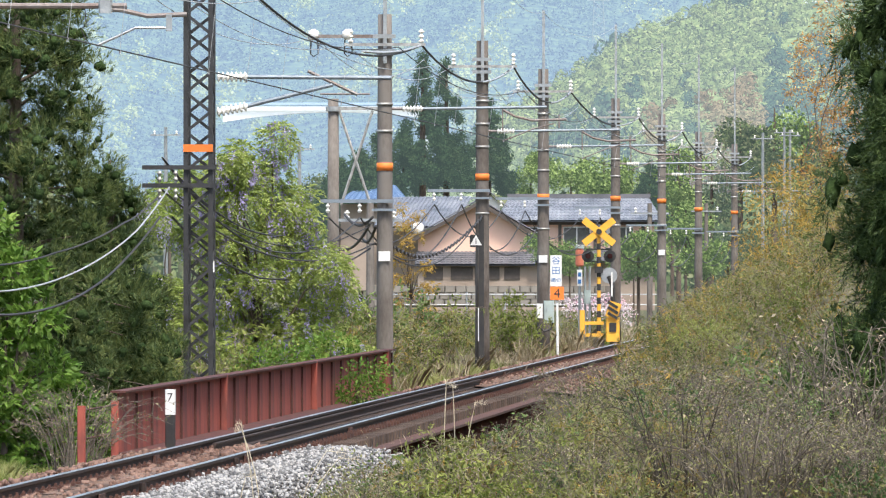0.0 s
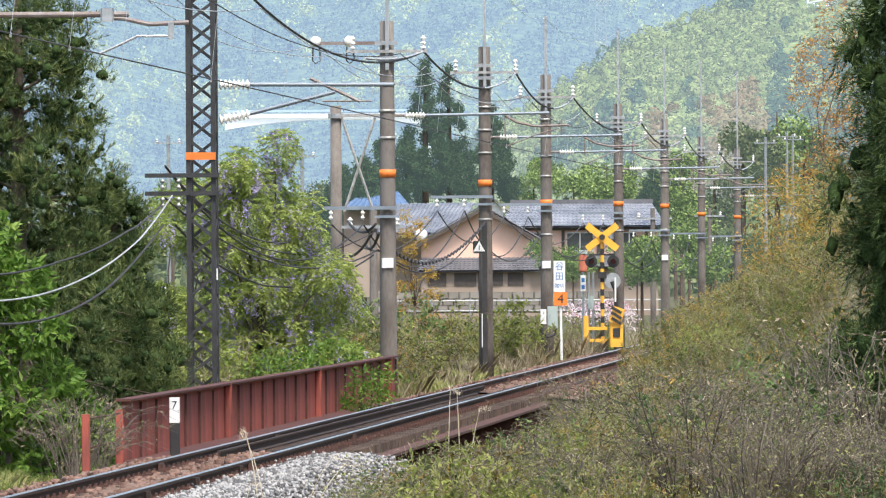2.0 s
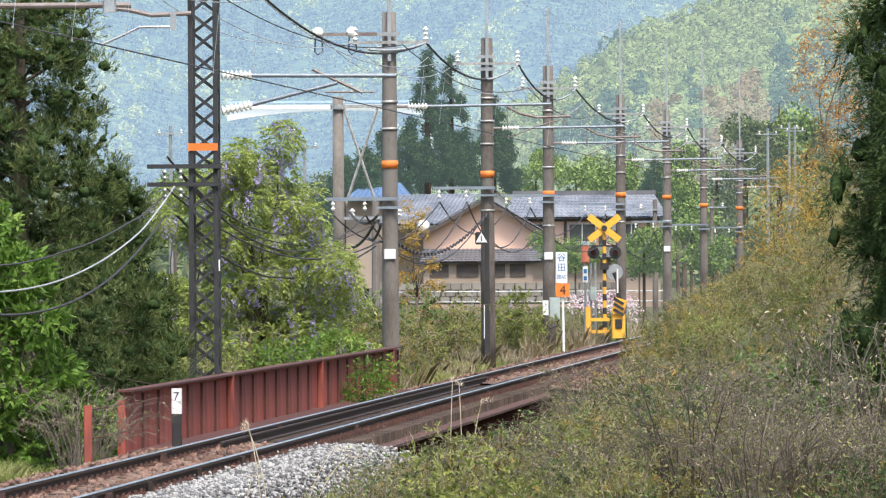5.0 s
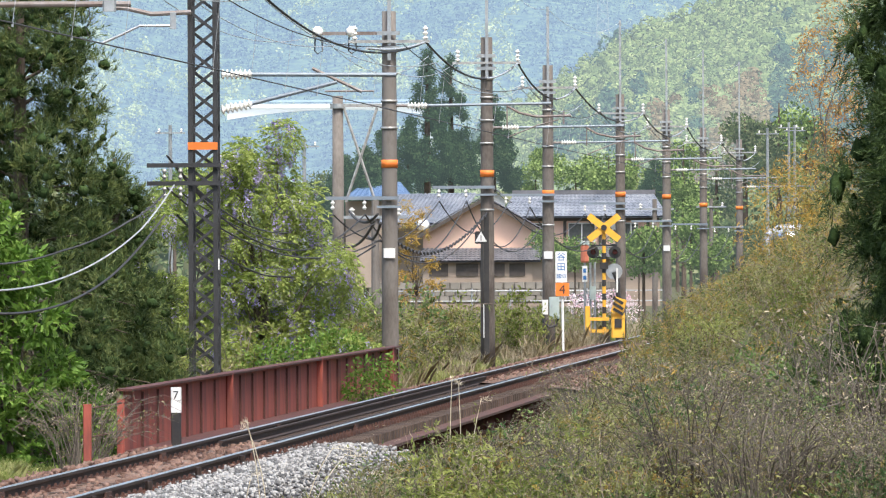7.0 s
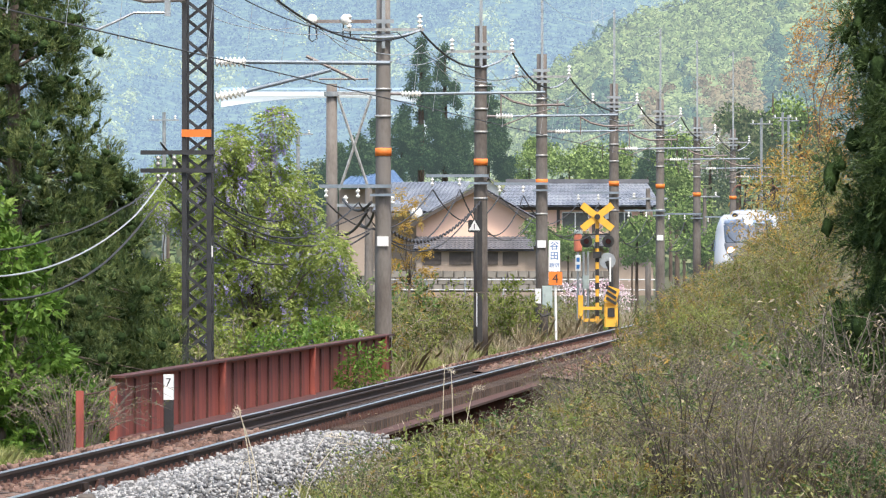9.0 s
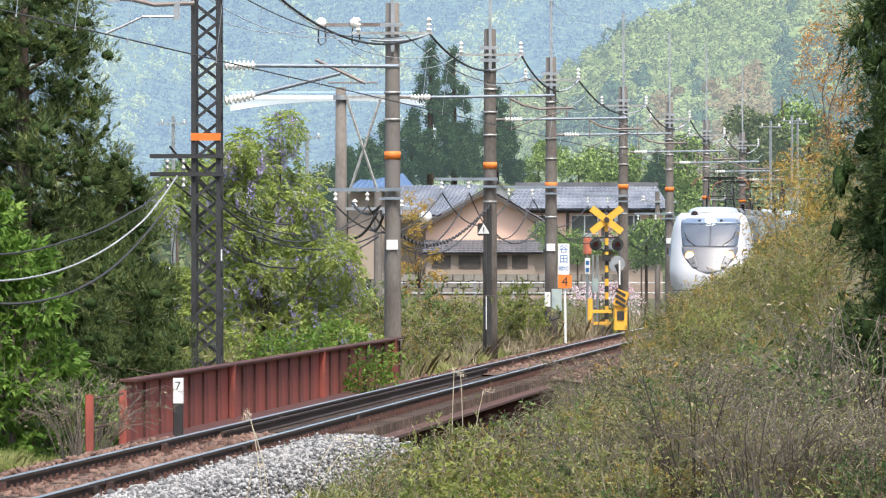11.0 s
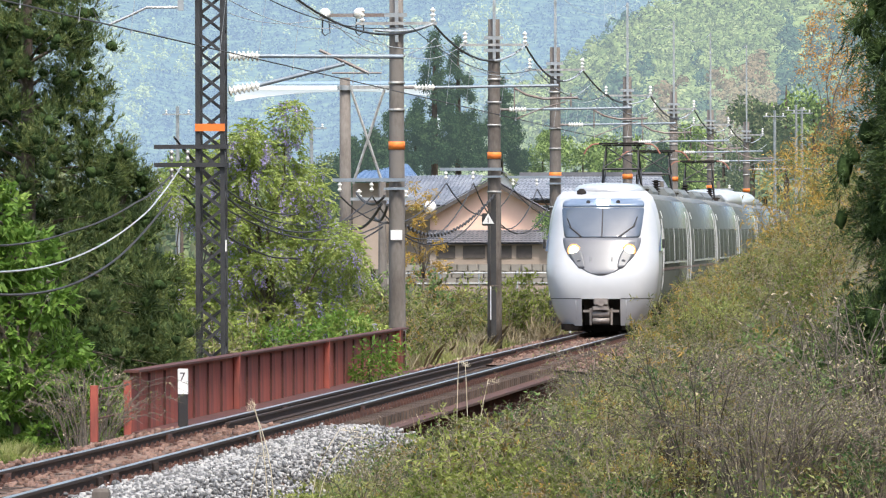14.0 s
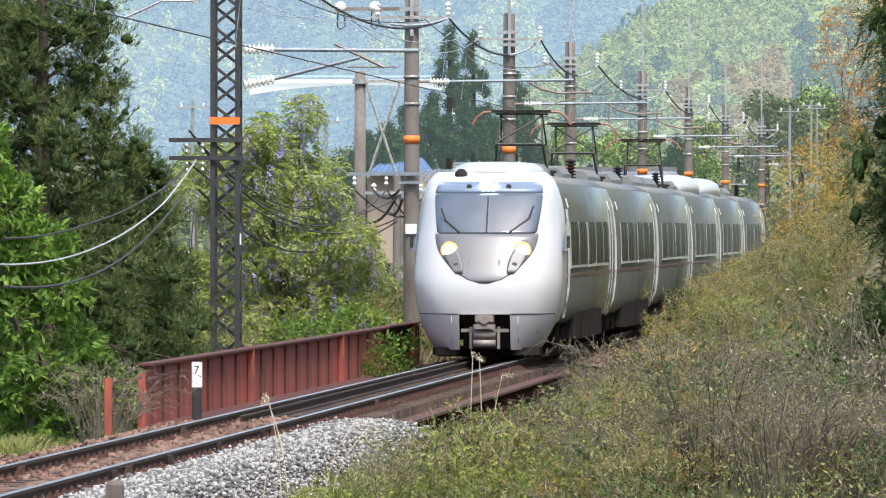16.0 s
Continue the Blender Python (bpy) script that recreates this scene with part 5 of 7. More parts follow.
def right_bank():
    """Shrubs rooted in the bank, their tops at the height of the tangle."""
    rng = np.random.default_rng(71)
    spots = []
    tries = 0
    while len(spots) < 520 and tries < 60000:
        tries += 1
        y = 77 + 36 * rng.random() ** 0.85 if tries % 2 else rng.uniform(110, 200)
        d = rng.uniform(2.0, 9.5)
        x = xc(y) + d
        top = bank_top(y, d)
        if top < 0.05 or x > 0.06 * y or (y > 150 and d < 2.6) or (y < 82.5 and x < 1.3):
            continue
        gap = 0.44 if y < 112 else 0.46
        if any(abs(x - a) < gap and abs(y - b) < gap * 2.6 for a, b in spots):
            continue
        spots.append((x, y))
        g = ground_z(x, y)
        k = noise.noise(Vector((x * 0.6, y * 0.16, 3))) + 0.22 * rng.normal()
        if y > 112:
            kind = S_BAMBOO if k > -0.15 else (S_OLIVE if k > -0.35 else S_BRONZE)
            top += 0.17
        elif x > 2.3 + 0.6 * k:
            kind = S_TWIGGY if k > -0.25 and top < 1.2 or rng.random() < 0.5 else (S_DARK if x > 3.6 and y < 100 else S_OLIVE)
        elif y < 84 and x < 0.6:
            kind = S_GREEN if k > -0.2 else S_OLIVE
        else:
            kind = S_BRONZE if k > 0.3 else (S_OLIVE if k > -0.05 else (S_TWIGGY if k > -0.3 else S_BAMBOO))
        over = rng.uniform(-0.38, -0.04) + 0.25 * noise.noise(Vector((x * 1.3, y * 0.4, 7)))
        need = max(0.3, (top + over - g) / 1.25)
        size = min(1.15, max(0.5, need * rng.uniform(0.8, 1.0)))
        if kind is S_TWIGGY:
            put(kind, x, y, g - 0.04, min(1.3, need * 1.15), rng, 0.9)
            continue
        put(kind, x, y, g - 0.04, size, rng, min(2.2, max(0.55, need / size)))


right_bank()


def bamboo_slope():
    """Bamboo grass and olive scrub that close the slope below the cypress."""
    rng = np.random.default_rng(77)
    for i in range(110):
        y = rng.uniform(100, 138)
        x = rng.uniform(0.0275, 0.047) * y
        g = ground_z(x, y)
        need = max(0.5, (bank_top(y, x - xc(y)) + rng.uniform(-0.25, 0.1) - g) / 1.25)
        put((S_BAMBOO, S_BAMBOO, S_OLIVE, S_BRONZE, S_GREEN)[rng.integers(5)], x, y, g - 0.04, min(1.2, need), rng, max(1.0, need / 1.2))


bamboo_slope()


def bramble_floor():
    """Low brambles and scrub between the larger shrubs at the near end of the bank."""
    rng = np.random.default_rng(78)
    for i in range(120):
        y = rng.uniform(76.5, 92)
        x = rng.uniform(0.8, 0.06 * y)
        put((S_TWIGGY, S_TWIGGY, S_OLIVE, S_DARK, S_BRONZE)[rng.integers(5)], x, y, ground_z(x, y) - 0.05, rng.uniform(0.45, 0.8), rng, rng.uniform(0.7, 1.0))


bramble_floor()
# the taller shrub that stands by itself before the gravel, and young green growth under the cypress
for x, y, size, kind in ((0.2, 82.0, 1.0, S_BRONZE), (0.08, 81.6, 0.95, S_GREEN), (0.42, 81.8, 0.85, S_GREEN), (-0.1, 82.2, 0.8, S_OLIVE), (0.9, 84.0, 0.8, S_GREEN), (0.7, 82.6, 0.7, S_OLIVE), (0.32, 82.4, 1.05, S_OLIVE), (0.0, 82.8, 0.85, S_BRONZE), (-0.15, 90.5, 0.75, S_DARK), (3.85, 92.0, 1.05, S_DARK), (4.0, 90.5, 1.0, S_DARK), (3.95, 95.0, 1.2, S_DARK), (4.4, 89.5, 0.9, S_DARK), (4.05, 88.5, 1.35, S_TWIGGY), (4.5, 87.5, 1.3, S_TWIGGY)):
    put(kind, x, y, ground_z(x, y) - 0.04, size, np.random.default_rng(int(y * 10)))


def edges():
    rng = np.random.default_rng(72)
    for i in range(60):
        y = rng.uniform(77, 112)
        d = rng.uniform(2.0, 3.4) + 1.1 * (1 - smooth(78, 98, y))
        x = xc(y) + d
        put((G_GREEN, G_STRAW, G_GREEN)[rng.integers(3)], x, y, ground_z(x, y), rng.uniform(0.5, 0.95), rng)
    for i in range(46):
        y = rng.uniform(77.5, 82.0)
        x = rng.uniform(-1.4, 1.3)
        put(S_GREEN if i % 4 else G_GREEN, x, y, ground_z(x, y) - 0.05, rng.uniform(0.6, 0.85), rng, 0.85)
    for i in range(50):
        y = rng.uniform(105, 122)
        x = xc(y) - rng.uniform(2.9 if y < 112 else 2.4, 5.0)
        put(G_GREEN, x, y, ground_z(x, y), rng.uniform(0.5, 0.8), rng)
    for i in range(70):
        y = rng.uniform(165, 262)
        d = rng.uniform(2.6, 4.5)
        x = xc(y) - d
        put((G_GREEN, G_STRAW, G_GREEN)[rng.integers(3)], x, y, ground_z(x, y), rng.uniform(0.8, 1.3), rng)
    for i in range(66):
        y = rng.uniform(168, 300)
        d = rng.uniform(3.8, 10)
        x = xc(y) - d
        put((S_OLIVE, S_GREEN, S_OLIVE, G_GREEN, S_BAMBOO)[rng.integers(5)], x, y, ground_z(x, y), rng.uniform(0.9, 1.5), rng)
    for i in range(46):
        y = rng.uniform(166, 235)
        x = xc(y) - rng.uniform(3.0, 6.5)
        put((S_GREEN, S_OLIVE, S_BAMBOO, S_GREEN)[rng.integers(4)], x, y, ground_z(x, y), rng.uniform(0.9, 1.7), rng)
    for i in range(150):
        y = rng.uniform(165, 300)
        x = xc(y) - rng.uniform(2.6, 9.0)
        put((G_GREEN, G_GREEN, G_STRAW)[rng.integers(3)], x, y, ground_z(x, y), rng.uniform(1.0, 1.7), rng)
    for i in range(26):
        y = rng.uniform(140, 200)
        x = xc(y) - rng.uniform(4, 9)
        put((S_DARK, S_GREEN, S_OLIVE)[rng.integers(3)], x, y, ground_z(x, y), rng.uniform(1.3, 2.1), rng)


edges()
put(S_TWIGGY, xc(109.6) - 2.25, 109.6, -0.6, 1.0, np.random.default_rng(5))
put(S_TWIGGY, xc(110.6) - 2.3, 110.6, -0.6, 0.9, np.random.default_rng(6))
for k, kind in enumerate(S_OLIVE + S_BRONZE + S_TWIGGY + S_DARK + S_GREEN + S_BAMBOO + [G_GREEN, G_STRAW]):
    kind.matrix_basis = pose(xc(90 + k) + 14, 90 + k, ground_z(xc(90 + k) + 14, 90 + k))

# bamboo thicket and russet tree that hide the far line
broadleaf("bamboo_thicket", (8.0, 182.0, -0.6), [(-1.3, 0, 1.6, 0.9, 0.8, 0.7), (-0.5, 0, 2.6, 0.9, 0.8, 0.8), (0.2, 0, 3.6, 0.8, 0.8, 0.8), (0.0, 0, 1.5, 1.0, 0.8, 0.8), (0.9, 0, 4.2, 0.7, 0.7, 0.9), (1.0, 0, 2.6, 0.8, 0.8, 0.9), (1.5, 0, 3.6, 0.7, 0.7, 0.9), (1.9, 0, 1.8, 1.0, 0.8, 1.0)],
    "yellow-brown bamboo thicket with drooping leaves", L_BAMBOO, 81, 900, (0.16, 0.022), 0.04, 9, 0.13, 0.6, category="bamboo")
broadleaf("bamboo_thicket", (10.2, 205.0, -0.6), [(-1.0, 0, 3.5, 0.9, 0.8, 1.0), (0.2, 0, 4.5, 0.9, 0.8, 0.9), (-0.3, 0, 2.2, 1.2, 0.8, 1.0), (1.0, 0, 3.2, 1.2, 0.8, 1.2), (1.8, 0, 4.6, 0.9, 0.8, 1.0)],
    "olive-brown bamboo thicket with drooping leaves", L_BRONZE, 82, 800, (0.15, 0.024), 0.04, 9, 0.13, 0.6, category="bamboo")
broadleaf("bamboo_thicket", (5.75, 150.0, 0.3), [(-0.7, 0, 1.2, 0.4, 0.5, 0.5), (-0.3, 0, 2.1, 0.35, 0.5, 0.6), (0.0, 0, 3.0, 0.4, 0.5, 0.6), (0.45, 0, 3.25, 0.45, 0.5, 0.6), (0.1, 0, 1.8, 0.6, 0.5, 0.7), (0.7, 0, 2.2, 0.5, 0.5, 0.8), (-0.5, 0, 1.2, 0.6, 0.5, 0.5)],
    "yellow bamboo thicket leaning over the bank", L_BAMBOO, 85, 420, (0.13, 0.02), 0.025, 8, 0.11, 0.5, category="bamboo")
broadleaf("bamboo_thicket", (6.9, 158.0, 0.5), [(-0.5, 0, 2.6, 0.5, 0.5, 0.8), (0.0, 0, 3.4, 0.5, 0.5, 0.7), (0.4, 0, 2.4, 0.6, 0.5, 0.9), (-0.3, 0, 1.5, 0.7, 0.5, 0.7)],
    "olive bamboo thicket on the bank", L_OLIVE, 86, 330, (0.12, 0.022), 0.025, 8, 0.11, 0.5, category="bamboo")
broadleaf("russet_tree", (9.85, 222.0, -0.6), [(0, 0, 8.2, 0.7, 0.6, 0.8), (0.5, 0, 7.2, 0.7, 0.6, 0.8), (-0.5, 0, 7.4, 0.4, 0.5, 0.5), (0.6, 0, 6.2, 0.8, 0.6, 0.9), (0.2, 0, 5.2, 0.9, 0.6, 0.9), (0.6, 0, 9.2, 0.7, 0.6, 0.8)],
    "bare-twigged tree with russet spring leaves", L_RUSSET, 83, 520, (0.12, 0.034), 0.07, 7, 0.1, 0.5)
broadleaf("flowering_bush", (4.97, 285.0, 0.34), [(0, 0, 0.2, 0.7, 0.5, 0.5), (0.6, 0, 0.3, 0.6, 0.5, 0.5), (-0.5, 0, 0.3, 0.5, 0.5, 0.4), (1.0, 0, 0.0, 0.5, 0.5, 0.5)], "round bush covered in pale pink blossom", L_PINK, 84, 330, (0.07, 0.06), 0.04, 6, 0.09, 0.0, category="bush")


L_STRAW_PALE = leaf_mat("bleached_straw", (0.5, 0.42, 0.3), (0.6, 0.52, 0.38), (0.66, 0.58, 0.45), through_light=0.2)


def dry_stalks():
    """Tall bent dry grass stalks with feathery heads near the gravel."""
    rng = np.random.default_rng(91)
    for x0, y0, h, bend in ((1.0, 84.0, 0.95, -0.14), (1.05, 84.2, 0.9, -0.2), (2.35, 92, 1.15, 0.03), (2.45, 92.5, 1.1, -0.03), (1.35, 84.8, 0.75, 0.3), (1.4, 85.0, 0.7, 0.36), (2.5, 93.0, 0.95, 0.14), (0.9, 83, 0.6, 0.1)):
        d = x0 + 1.35
        x = xc(y0) + d
        z = ground_z(x, y0)
        t = thing("dry_grass_stalk", "tall dry straw grass stalk with a bent head", "grass", pose(x, y0, z))
        h *= 1.35
        pts = [(bend * (k / 6) ** 2.5, 0, h * (k / 6)) for k in range(7)]
        pts.append((bend * 1.5 + 0.04, 0, h * 0.98))
        part("stalk", Geo().tube(pts, [0.005] * 6 + [0.004, 0.002], 4), L_STRAW_PALE, t)
        p = np.array([pts[-2]] * 30) + rng.normal(0, 0.015, (30, 3)) + np.linspace(0, 1, 30)[:, None] * (np.array(pts[-1]) - np.array(pts[-2]))
        v, q = leaves(rng, p, np.tile([[0.5 * bend, 0, 0.4]], (30, 1)), 0.05, 0.006, 0.4)
        part("seed_head", np_mesh("seed_head", v, q, L_STRAW_PALE), L_STRAW_PALE, t)


dry_stalks()

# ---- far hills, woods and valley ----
# haze over the hill woods is put into each material as bluish glow
H_FAR = hazed_mat("far_wood_haze_blue", (0.025, 0.045, 0.04), (0.05, 0.08, 0.05), (0.09, 0.13, 0.06), air=(0.34, 0.455, 0.69), veil=0.42, per_island=0.1, scale=0.2, fine=1.0)
H_FAR_PALE = hazed_mat("far_fresh_wood", (0.1, 0.14, 0.05), (0.16, 0.2, 0.08), (0.24, 0.27, 0.14), air=(0.37, 0.47, 0.66), veil=0.39, per_island=0.1, scale=0.2, fine=1.0)
H_NEAR = hazed_mat("near_hill_fresh_wood", (0.075, 0.115, 0.04), (0.13, 0.18, 0.06), (0.23, 0.27, 0.11), air=(0.4, 0.46, 0.64), veil=0.22, per_island=0.1, scale=0.3, fine=1.5)
H_NEAR_DARK = hazed_mat("near_hill_cedars", (0.025, 0.055, 0.03), (0.045, 0.085, 0.04), (0.08, 0.12, 0.06), air=(0.35, 0.43, 0.58), veil=0.25, per_island=0.1, scale=0.3, fine=1.5)
H_BROWN = hazed_mat("bare_brown_wood", (0.11, 0.085, 0.05), (0.15, 0.115, 0.07), (0.17, 0.15, 0.09), air=(0.36, 0.42, 0.46), veil=0.25, per_island=0.25)
# distant concrete and steel carry the same glow in place of haze
H_WHITE = hazed_mat("far_white_concrete", (0.8, 0.8, 0.8), (0.75, 0.76, 0.78), air=(0.6, 0.68, 0.74), veil=0.3, per_island=0)
H_STEEL = hazed_mat("far_pale_steel", (0.45, 0.48, 0.5), (0.4, 0.43, 0.45), air=(0.4, 0.52, 0.6), veil=0.3, per_island=0)
# valley trees glow faintly as well, thin haze put into their material
M_MIDDARK = hazed_mat("cedar_grove", (0.018, 0.04, 0.02), (0.035, 0.065, 0.028), (0.06, 0.09, 0.04), air=(0.3, 0.42, 0.42), veil=0.09, scale=0.3, fine=2, per_island=0.25)
M_MIDGREEN = hazed_mat("valley_fresh_trees", (0.100, 0.156, 0.037), (0.163, 0.231, 0.062), (0.250, 0.325, 0.112), air=(0.3, 0.42, 0.4), veil=0.06, scale=0.3, fine=2)
M_MIDOLIVE = hazed_mat("valley_dull_trees", (0.06, 0.085, 0.04), (0.1, 0.13, 0.05), (0.15, 0.16, 0.08), air=(0.3, 0.42, 0.42), veil=0.08, scale=0.3, fine=2)


def crowns(name, rng, spots, sizes, material, label, pointed=0.0, k=44):
    """Tree crowns of a far wood: domes or cones of leafy tufts."""
    n = len(spots)
    d = unit(rng.normal(0, 1, (n * k, 3)) + np.array([0, -0.35, 0.35]))
    r = np.repeat(sizes * rng.uniform(0.8, 1.2, n), k)
    h = np.repeat(rng.uniform(0.9, 1.35, n) * (1 + pointed), k)
    c = np.repeat(np.asarray(spots), k, 0)
    lift = np.clip(d[:, 2], -0.4, 1)
    taper = 1 - 0.6 * min(1.0, pointed * 2) * np.clip(lift, 0, 1)
    P = c + np.c_[d[:, 0] * r * taper, d[:, 1] * r * taper, r * (0.45 + lift * h)]
    f = unit(d + rng.normal(0, 0.2, (n * k, 3)))
    e = unit(np.cross(f, rng.normal(0, 1, (n * k, 3)))) * (0.3 * r)[:, None]
    w = np.cross(f, e) * 0.6
    v = np.stack([P - e, P - w, P + e, P + w], 1)
    q = np.arange(4 * n * k).reshape(-1, 4)
    tagged(new(name, np_mesh(name, v.reshape(-1, 3), q, material)), label, "woods", kind="stuff")


def hill_far(u, t):
    """Far slope: u is the bearing in thousandths, t runs up the slope."""
    y = 2700 + 1500 * t
    z = -5 + 40 * t + 190 * t ** 1.25 * (1 + 0.1 * math.sin(u * 0.12 + 1)) + 8 * noise.noise(Vector((u * 0.06, t * 3, 1)))
    return (u * 0.001 * y, y, z)


def hill_near(u, t):
    """The nearer hill that climbs to the right."""
    y = 1500 + 500 * t
    ridge = read(((-14, 9), (0, 28), (10, 42), (21, 56), (35, 66), (60, 80), (160, 95)), u) + 2.5 * noise.noise(Vector((u * 0.1, 3, 2)))
    return (u * 0.001 * y, y, -3 + ridge * t)


def hill_sheet(name, f, u0, u1, material, label):
    g = Geo()
    n, m = 60, 24
    for j in range(m + 1):
        for i in range(n + 1):
            g.v.append(f(u0 + (u1 - u0) * i / n, j / m))
    g.f = [(j * (n + 1) + i, j * (n + 1) + i + 1, (j + 1) * (n + 1) + i + 1, (j + 1) * (n + 1) + i) for j in range(m) for i in range(n)]
    tagged(part(name, g, material, smooth=True), label, "hill", kind="structure")


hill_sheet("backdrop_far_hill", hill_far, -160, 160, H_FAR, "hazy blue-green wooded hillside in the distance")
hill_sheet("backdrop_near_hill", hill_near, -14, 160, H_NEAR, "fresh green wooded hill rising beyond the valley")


def woods():
    rng = np.random.default_rng(101)
    sets = {"dark": [], "pale": [], "brown": []}
    for _ in range(11500):
        u, t = rng.uniform(-62, 62), rng.uniform(0.01, 0.62)
        k = noise.noise(Vector((u * 0.11, t * 9, 5))) + 0.5 * noise.noise(Vector((u * 0.4, t * 30, 8)))
        if t < 0.16 and u < 18 and rng.random() < 0.45:
            sets["brown"].append(hill_far(u, t))
        else:
            sets["pale" if k + 0.1 * rng.normal() > 0.15 else "dark"].append(hill_far(u, t))
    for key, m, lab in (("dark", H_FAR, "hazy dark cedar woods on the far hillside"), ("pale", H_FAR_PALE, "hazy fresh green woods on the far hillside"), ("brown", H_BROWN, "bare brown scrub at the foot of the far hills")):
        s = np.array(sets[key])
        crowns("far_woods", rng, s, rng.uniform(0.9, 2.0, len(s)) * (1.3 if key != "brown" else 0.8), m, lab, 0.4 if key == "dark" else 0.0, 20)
    sets = {"fresh": [], "dark": [], "brown": []}
    for _ in range(6000):
        u, t = rng.uniform(-8, 62), rng.uniform(0.0, 1.02)
        k = noise.noise(Vector((u * 0.13, t * 4, 15))) + 0.5 * noise.noise(Vector((u * 0.5, t * 16, 18)))
        if 0.25 < t < 0.62 and k > 0.06 and 23 < u < 42:
            sets["brown"].append(hill_near(u, t))
        elif (k < -0.22) or (u > 38 and t < 0.7):
            sets["dark"].append(hill_near(u, t))
        else:
            sets["fresh"].append(hill_near(u, t))
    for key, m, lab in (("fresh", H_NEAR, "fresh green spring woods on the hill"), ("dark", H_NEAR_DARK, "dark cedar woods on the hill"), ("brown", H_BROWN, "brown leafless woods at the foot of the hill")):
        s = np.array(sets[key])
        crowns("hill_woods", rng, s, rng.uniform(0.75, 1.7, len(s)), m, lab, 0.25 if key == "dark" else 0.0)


woods()


def viaduct():
    v = thing("viaduct", "long white concrete road viaduct below the hills", "bridge")
    a, b = Vector((-59.81, 2300.0, 42.37)), Vector((-3.69, 2300.0, 42.68))
    g = Geo().loft([[(x, y, z) for y, z in ((2296, a.z - 0.6), (2304, a.z - 0.6), (2304, a.z + 0.5), (2296, a.z + 0.5))] for x in (a.x, b.x)])
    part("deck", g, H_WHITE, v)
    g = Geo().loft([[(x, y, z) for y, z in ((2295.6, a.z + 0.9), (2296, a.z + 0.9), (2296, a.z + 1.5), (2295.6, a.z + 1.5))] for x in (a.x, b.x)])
    # the parapet material glows a little to stand in for haze
    part("parapet", g, hazed_mat("far_blue_parapet", (0.3, 0.4, 0.52), (0.26, 0.36, 0.48), air=(0.4, 0.52, 0.62), veil=0.3, per_island=0), v, "grey-blue parapet")
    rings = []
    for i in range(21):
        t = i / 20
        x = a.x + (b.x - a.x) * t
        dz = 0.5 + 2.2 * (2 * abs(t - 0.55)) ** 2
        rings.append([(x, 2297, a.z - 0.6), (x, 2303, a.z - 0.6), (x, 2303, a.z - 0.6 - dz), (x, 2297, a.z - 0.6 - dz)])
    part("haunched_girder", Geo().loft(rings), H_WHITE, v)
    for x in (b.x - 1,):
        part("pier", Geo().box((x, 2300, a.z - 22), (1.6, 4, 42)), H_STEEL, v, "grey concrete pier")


viaduct()


def pylon(at, h, w, arms, steel=H_STEEL):
    p = thing("steel_pylon", "pale steel lattice power pylon on the hill", "pylon", pose(*at))
    for sx in (-1, 1):
        for sy in (-1, 1):
            part("leg", Geo().tube([(sx * w, sy * w, 0), (sx * w * 0.45, sy * w * 0.45, h)], w * 0.07, 5), steel, p)
    n = 9
    for i in range(n):
        k0, k1 = 1 - 0.55 * i / n, 1 - 0.55 * (i + 1) / n
        z0, z1 = h * i / n, h * (i + 1) / n
        for s in (-1, 1):
            part("brace", Geo().tube([(-s * w * k0, -w * k0, z0), (s * w * k1, -w * k1, z1)], w * 0.05, 4), steel, p)
    for z in arms:
        part("arm", Geo().box((0, 0, z), (w * 3.4, w * 0.3, w * 0.16)), steel, p)


# the far pylon's grey steel also has haze glow added to it
pylon(hill_far(18.4, 0.44), 34.0, 2.6, (21.5, 19.5), hazed_mat("far_grey_steel", (0.2, 0.23, 0.25), (0.16, 0.19, 0.21), air=(0.36, 0.48, 0.58), veil=0.28, per_island=0))
pylon(hill_near(44.6, 0.9), 9.5, 3.6, (8.2,))


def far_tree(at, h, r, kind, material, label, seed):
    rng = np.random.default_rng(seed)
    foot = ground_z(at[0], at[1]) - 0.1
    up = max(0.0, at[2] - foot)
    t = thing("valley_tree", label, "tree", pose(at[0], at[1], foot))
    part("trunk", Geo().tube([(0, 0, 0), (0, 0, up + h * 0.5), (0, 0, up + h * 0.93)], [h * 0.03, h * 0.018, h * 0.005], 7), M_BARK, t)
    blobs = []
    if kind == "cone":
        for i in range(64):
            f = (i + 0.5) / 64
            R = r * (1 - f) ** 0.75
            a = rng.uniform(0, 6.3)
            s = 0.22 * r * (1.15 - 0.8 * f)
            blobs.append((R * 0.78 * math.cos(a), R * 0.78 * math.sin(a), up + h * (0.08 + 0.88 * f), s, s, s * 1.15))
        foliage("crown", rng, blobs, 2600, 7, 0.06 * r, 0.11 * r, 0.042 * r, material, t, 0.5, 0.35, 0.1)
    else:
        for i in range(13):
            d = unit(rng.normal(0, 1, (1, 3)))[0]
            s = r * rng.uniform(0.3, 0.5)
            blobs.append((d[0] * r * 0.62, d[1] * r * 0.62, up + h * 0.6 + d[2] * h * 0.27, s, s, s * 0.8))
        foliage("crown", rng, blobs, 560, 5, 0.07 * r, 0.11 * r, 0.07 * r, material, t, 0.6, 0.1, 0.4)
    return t


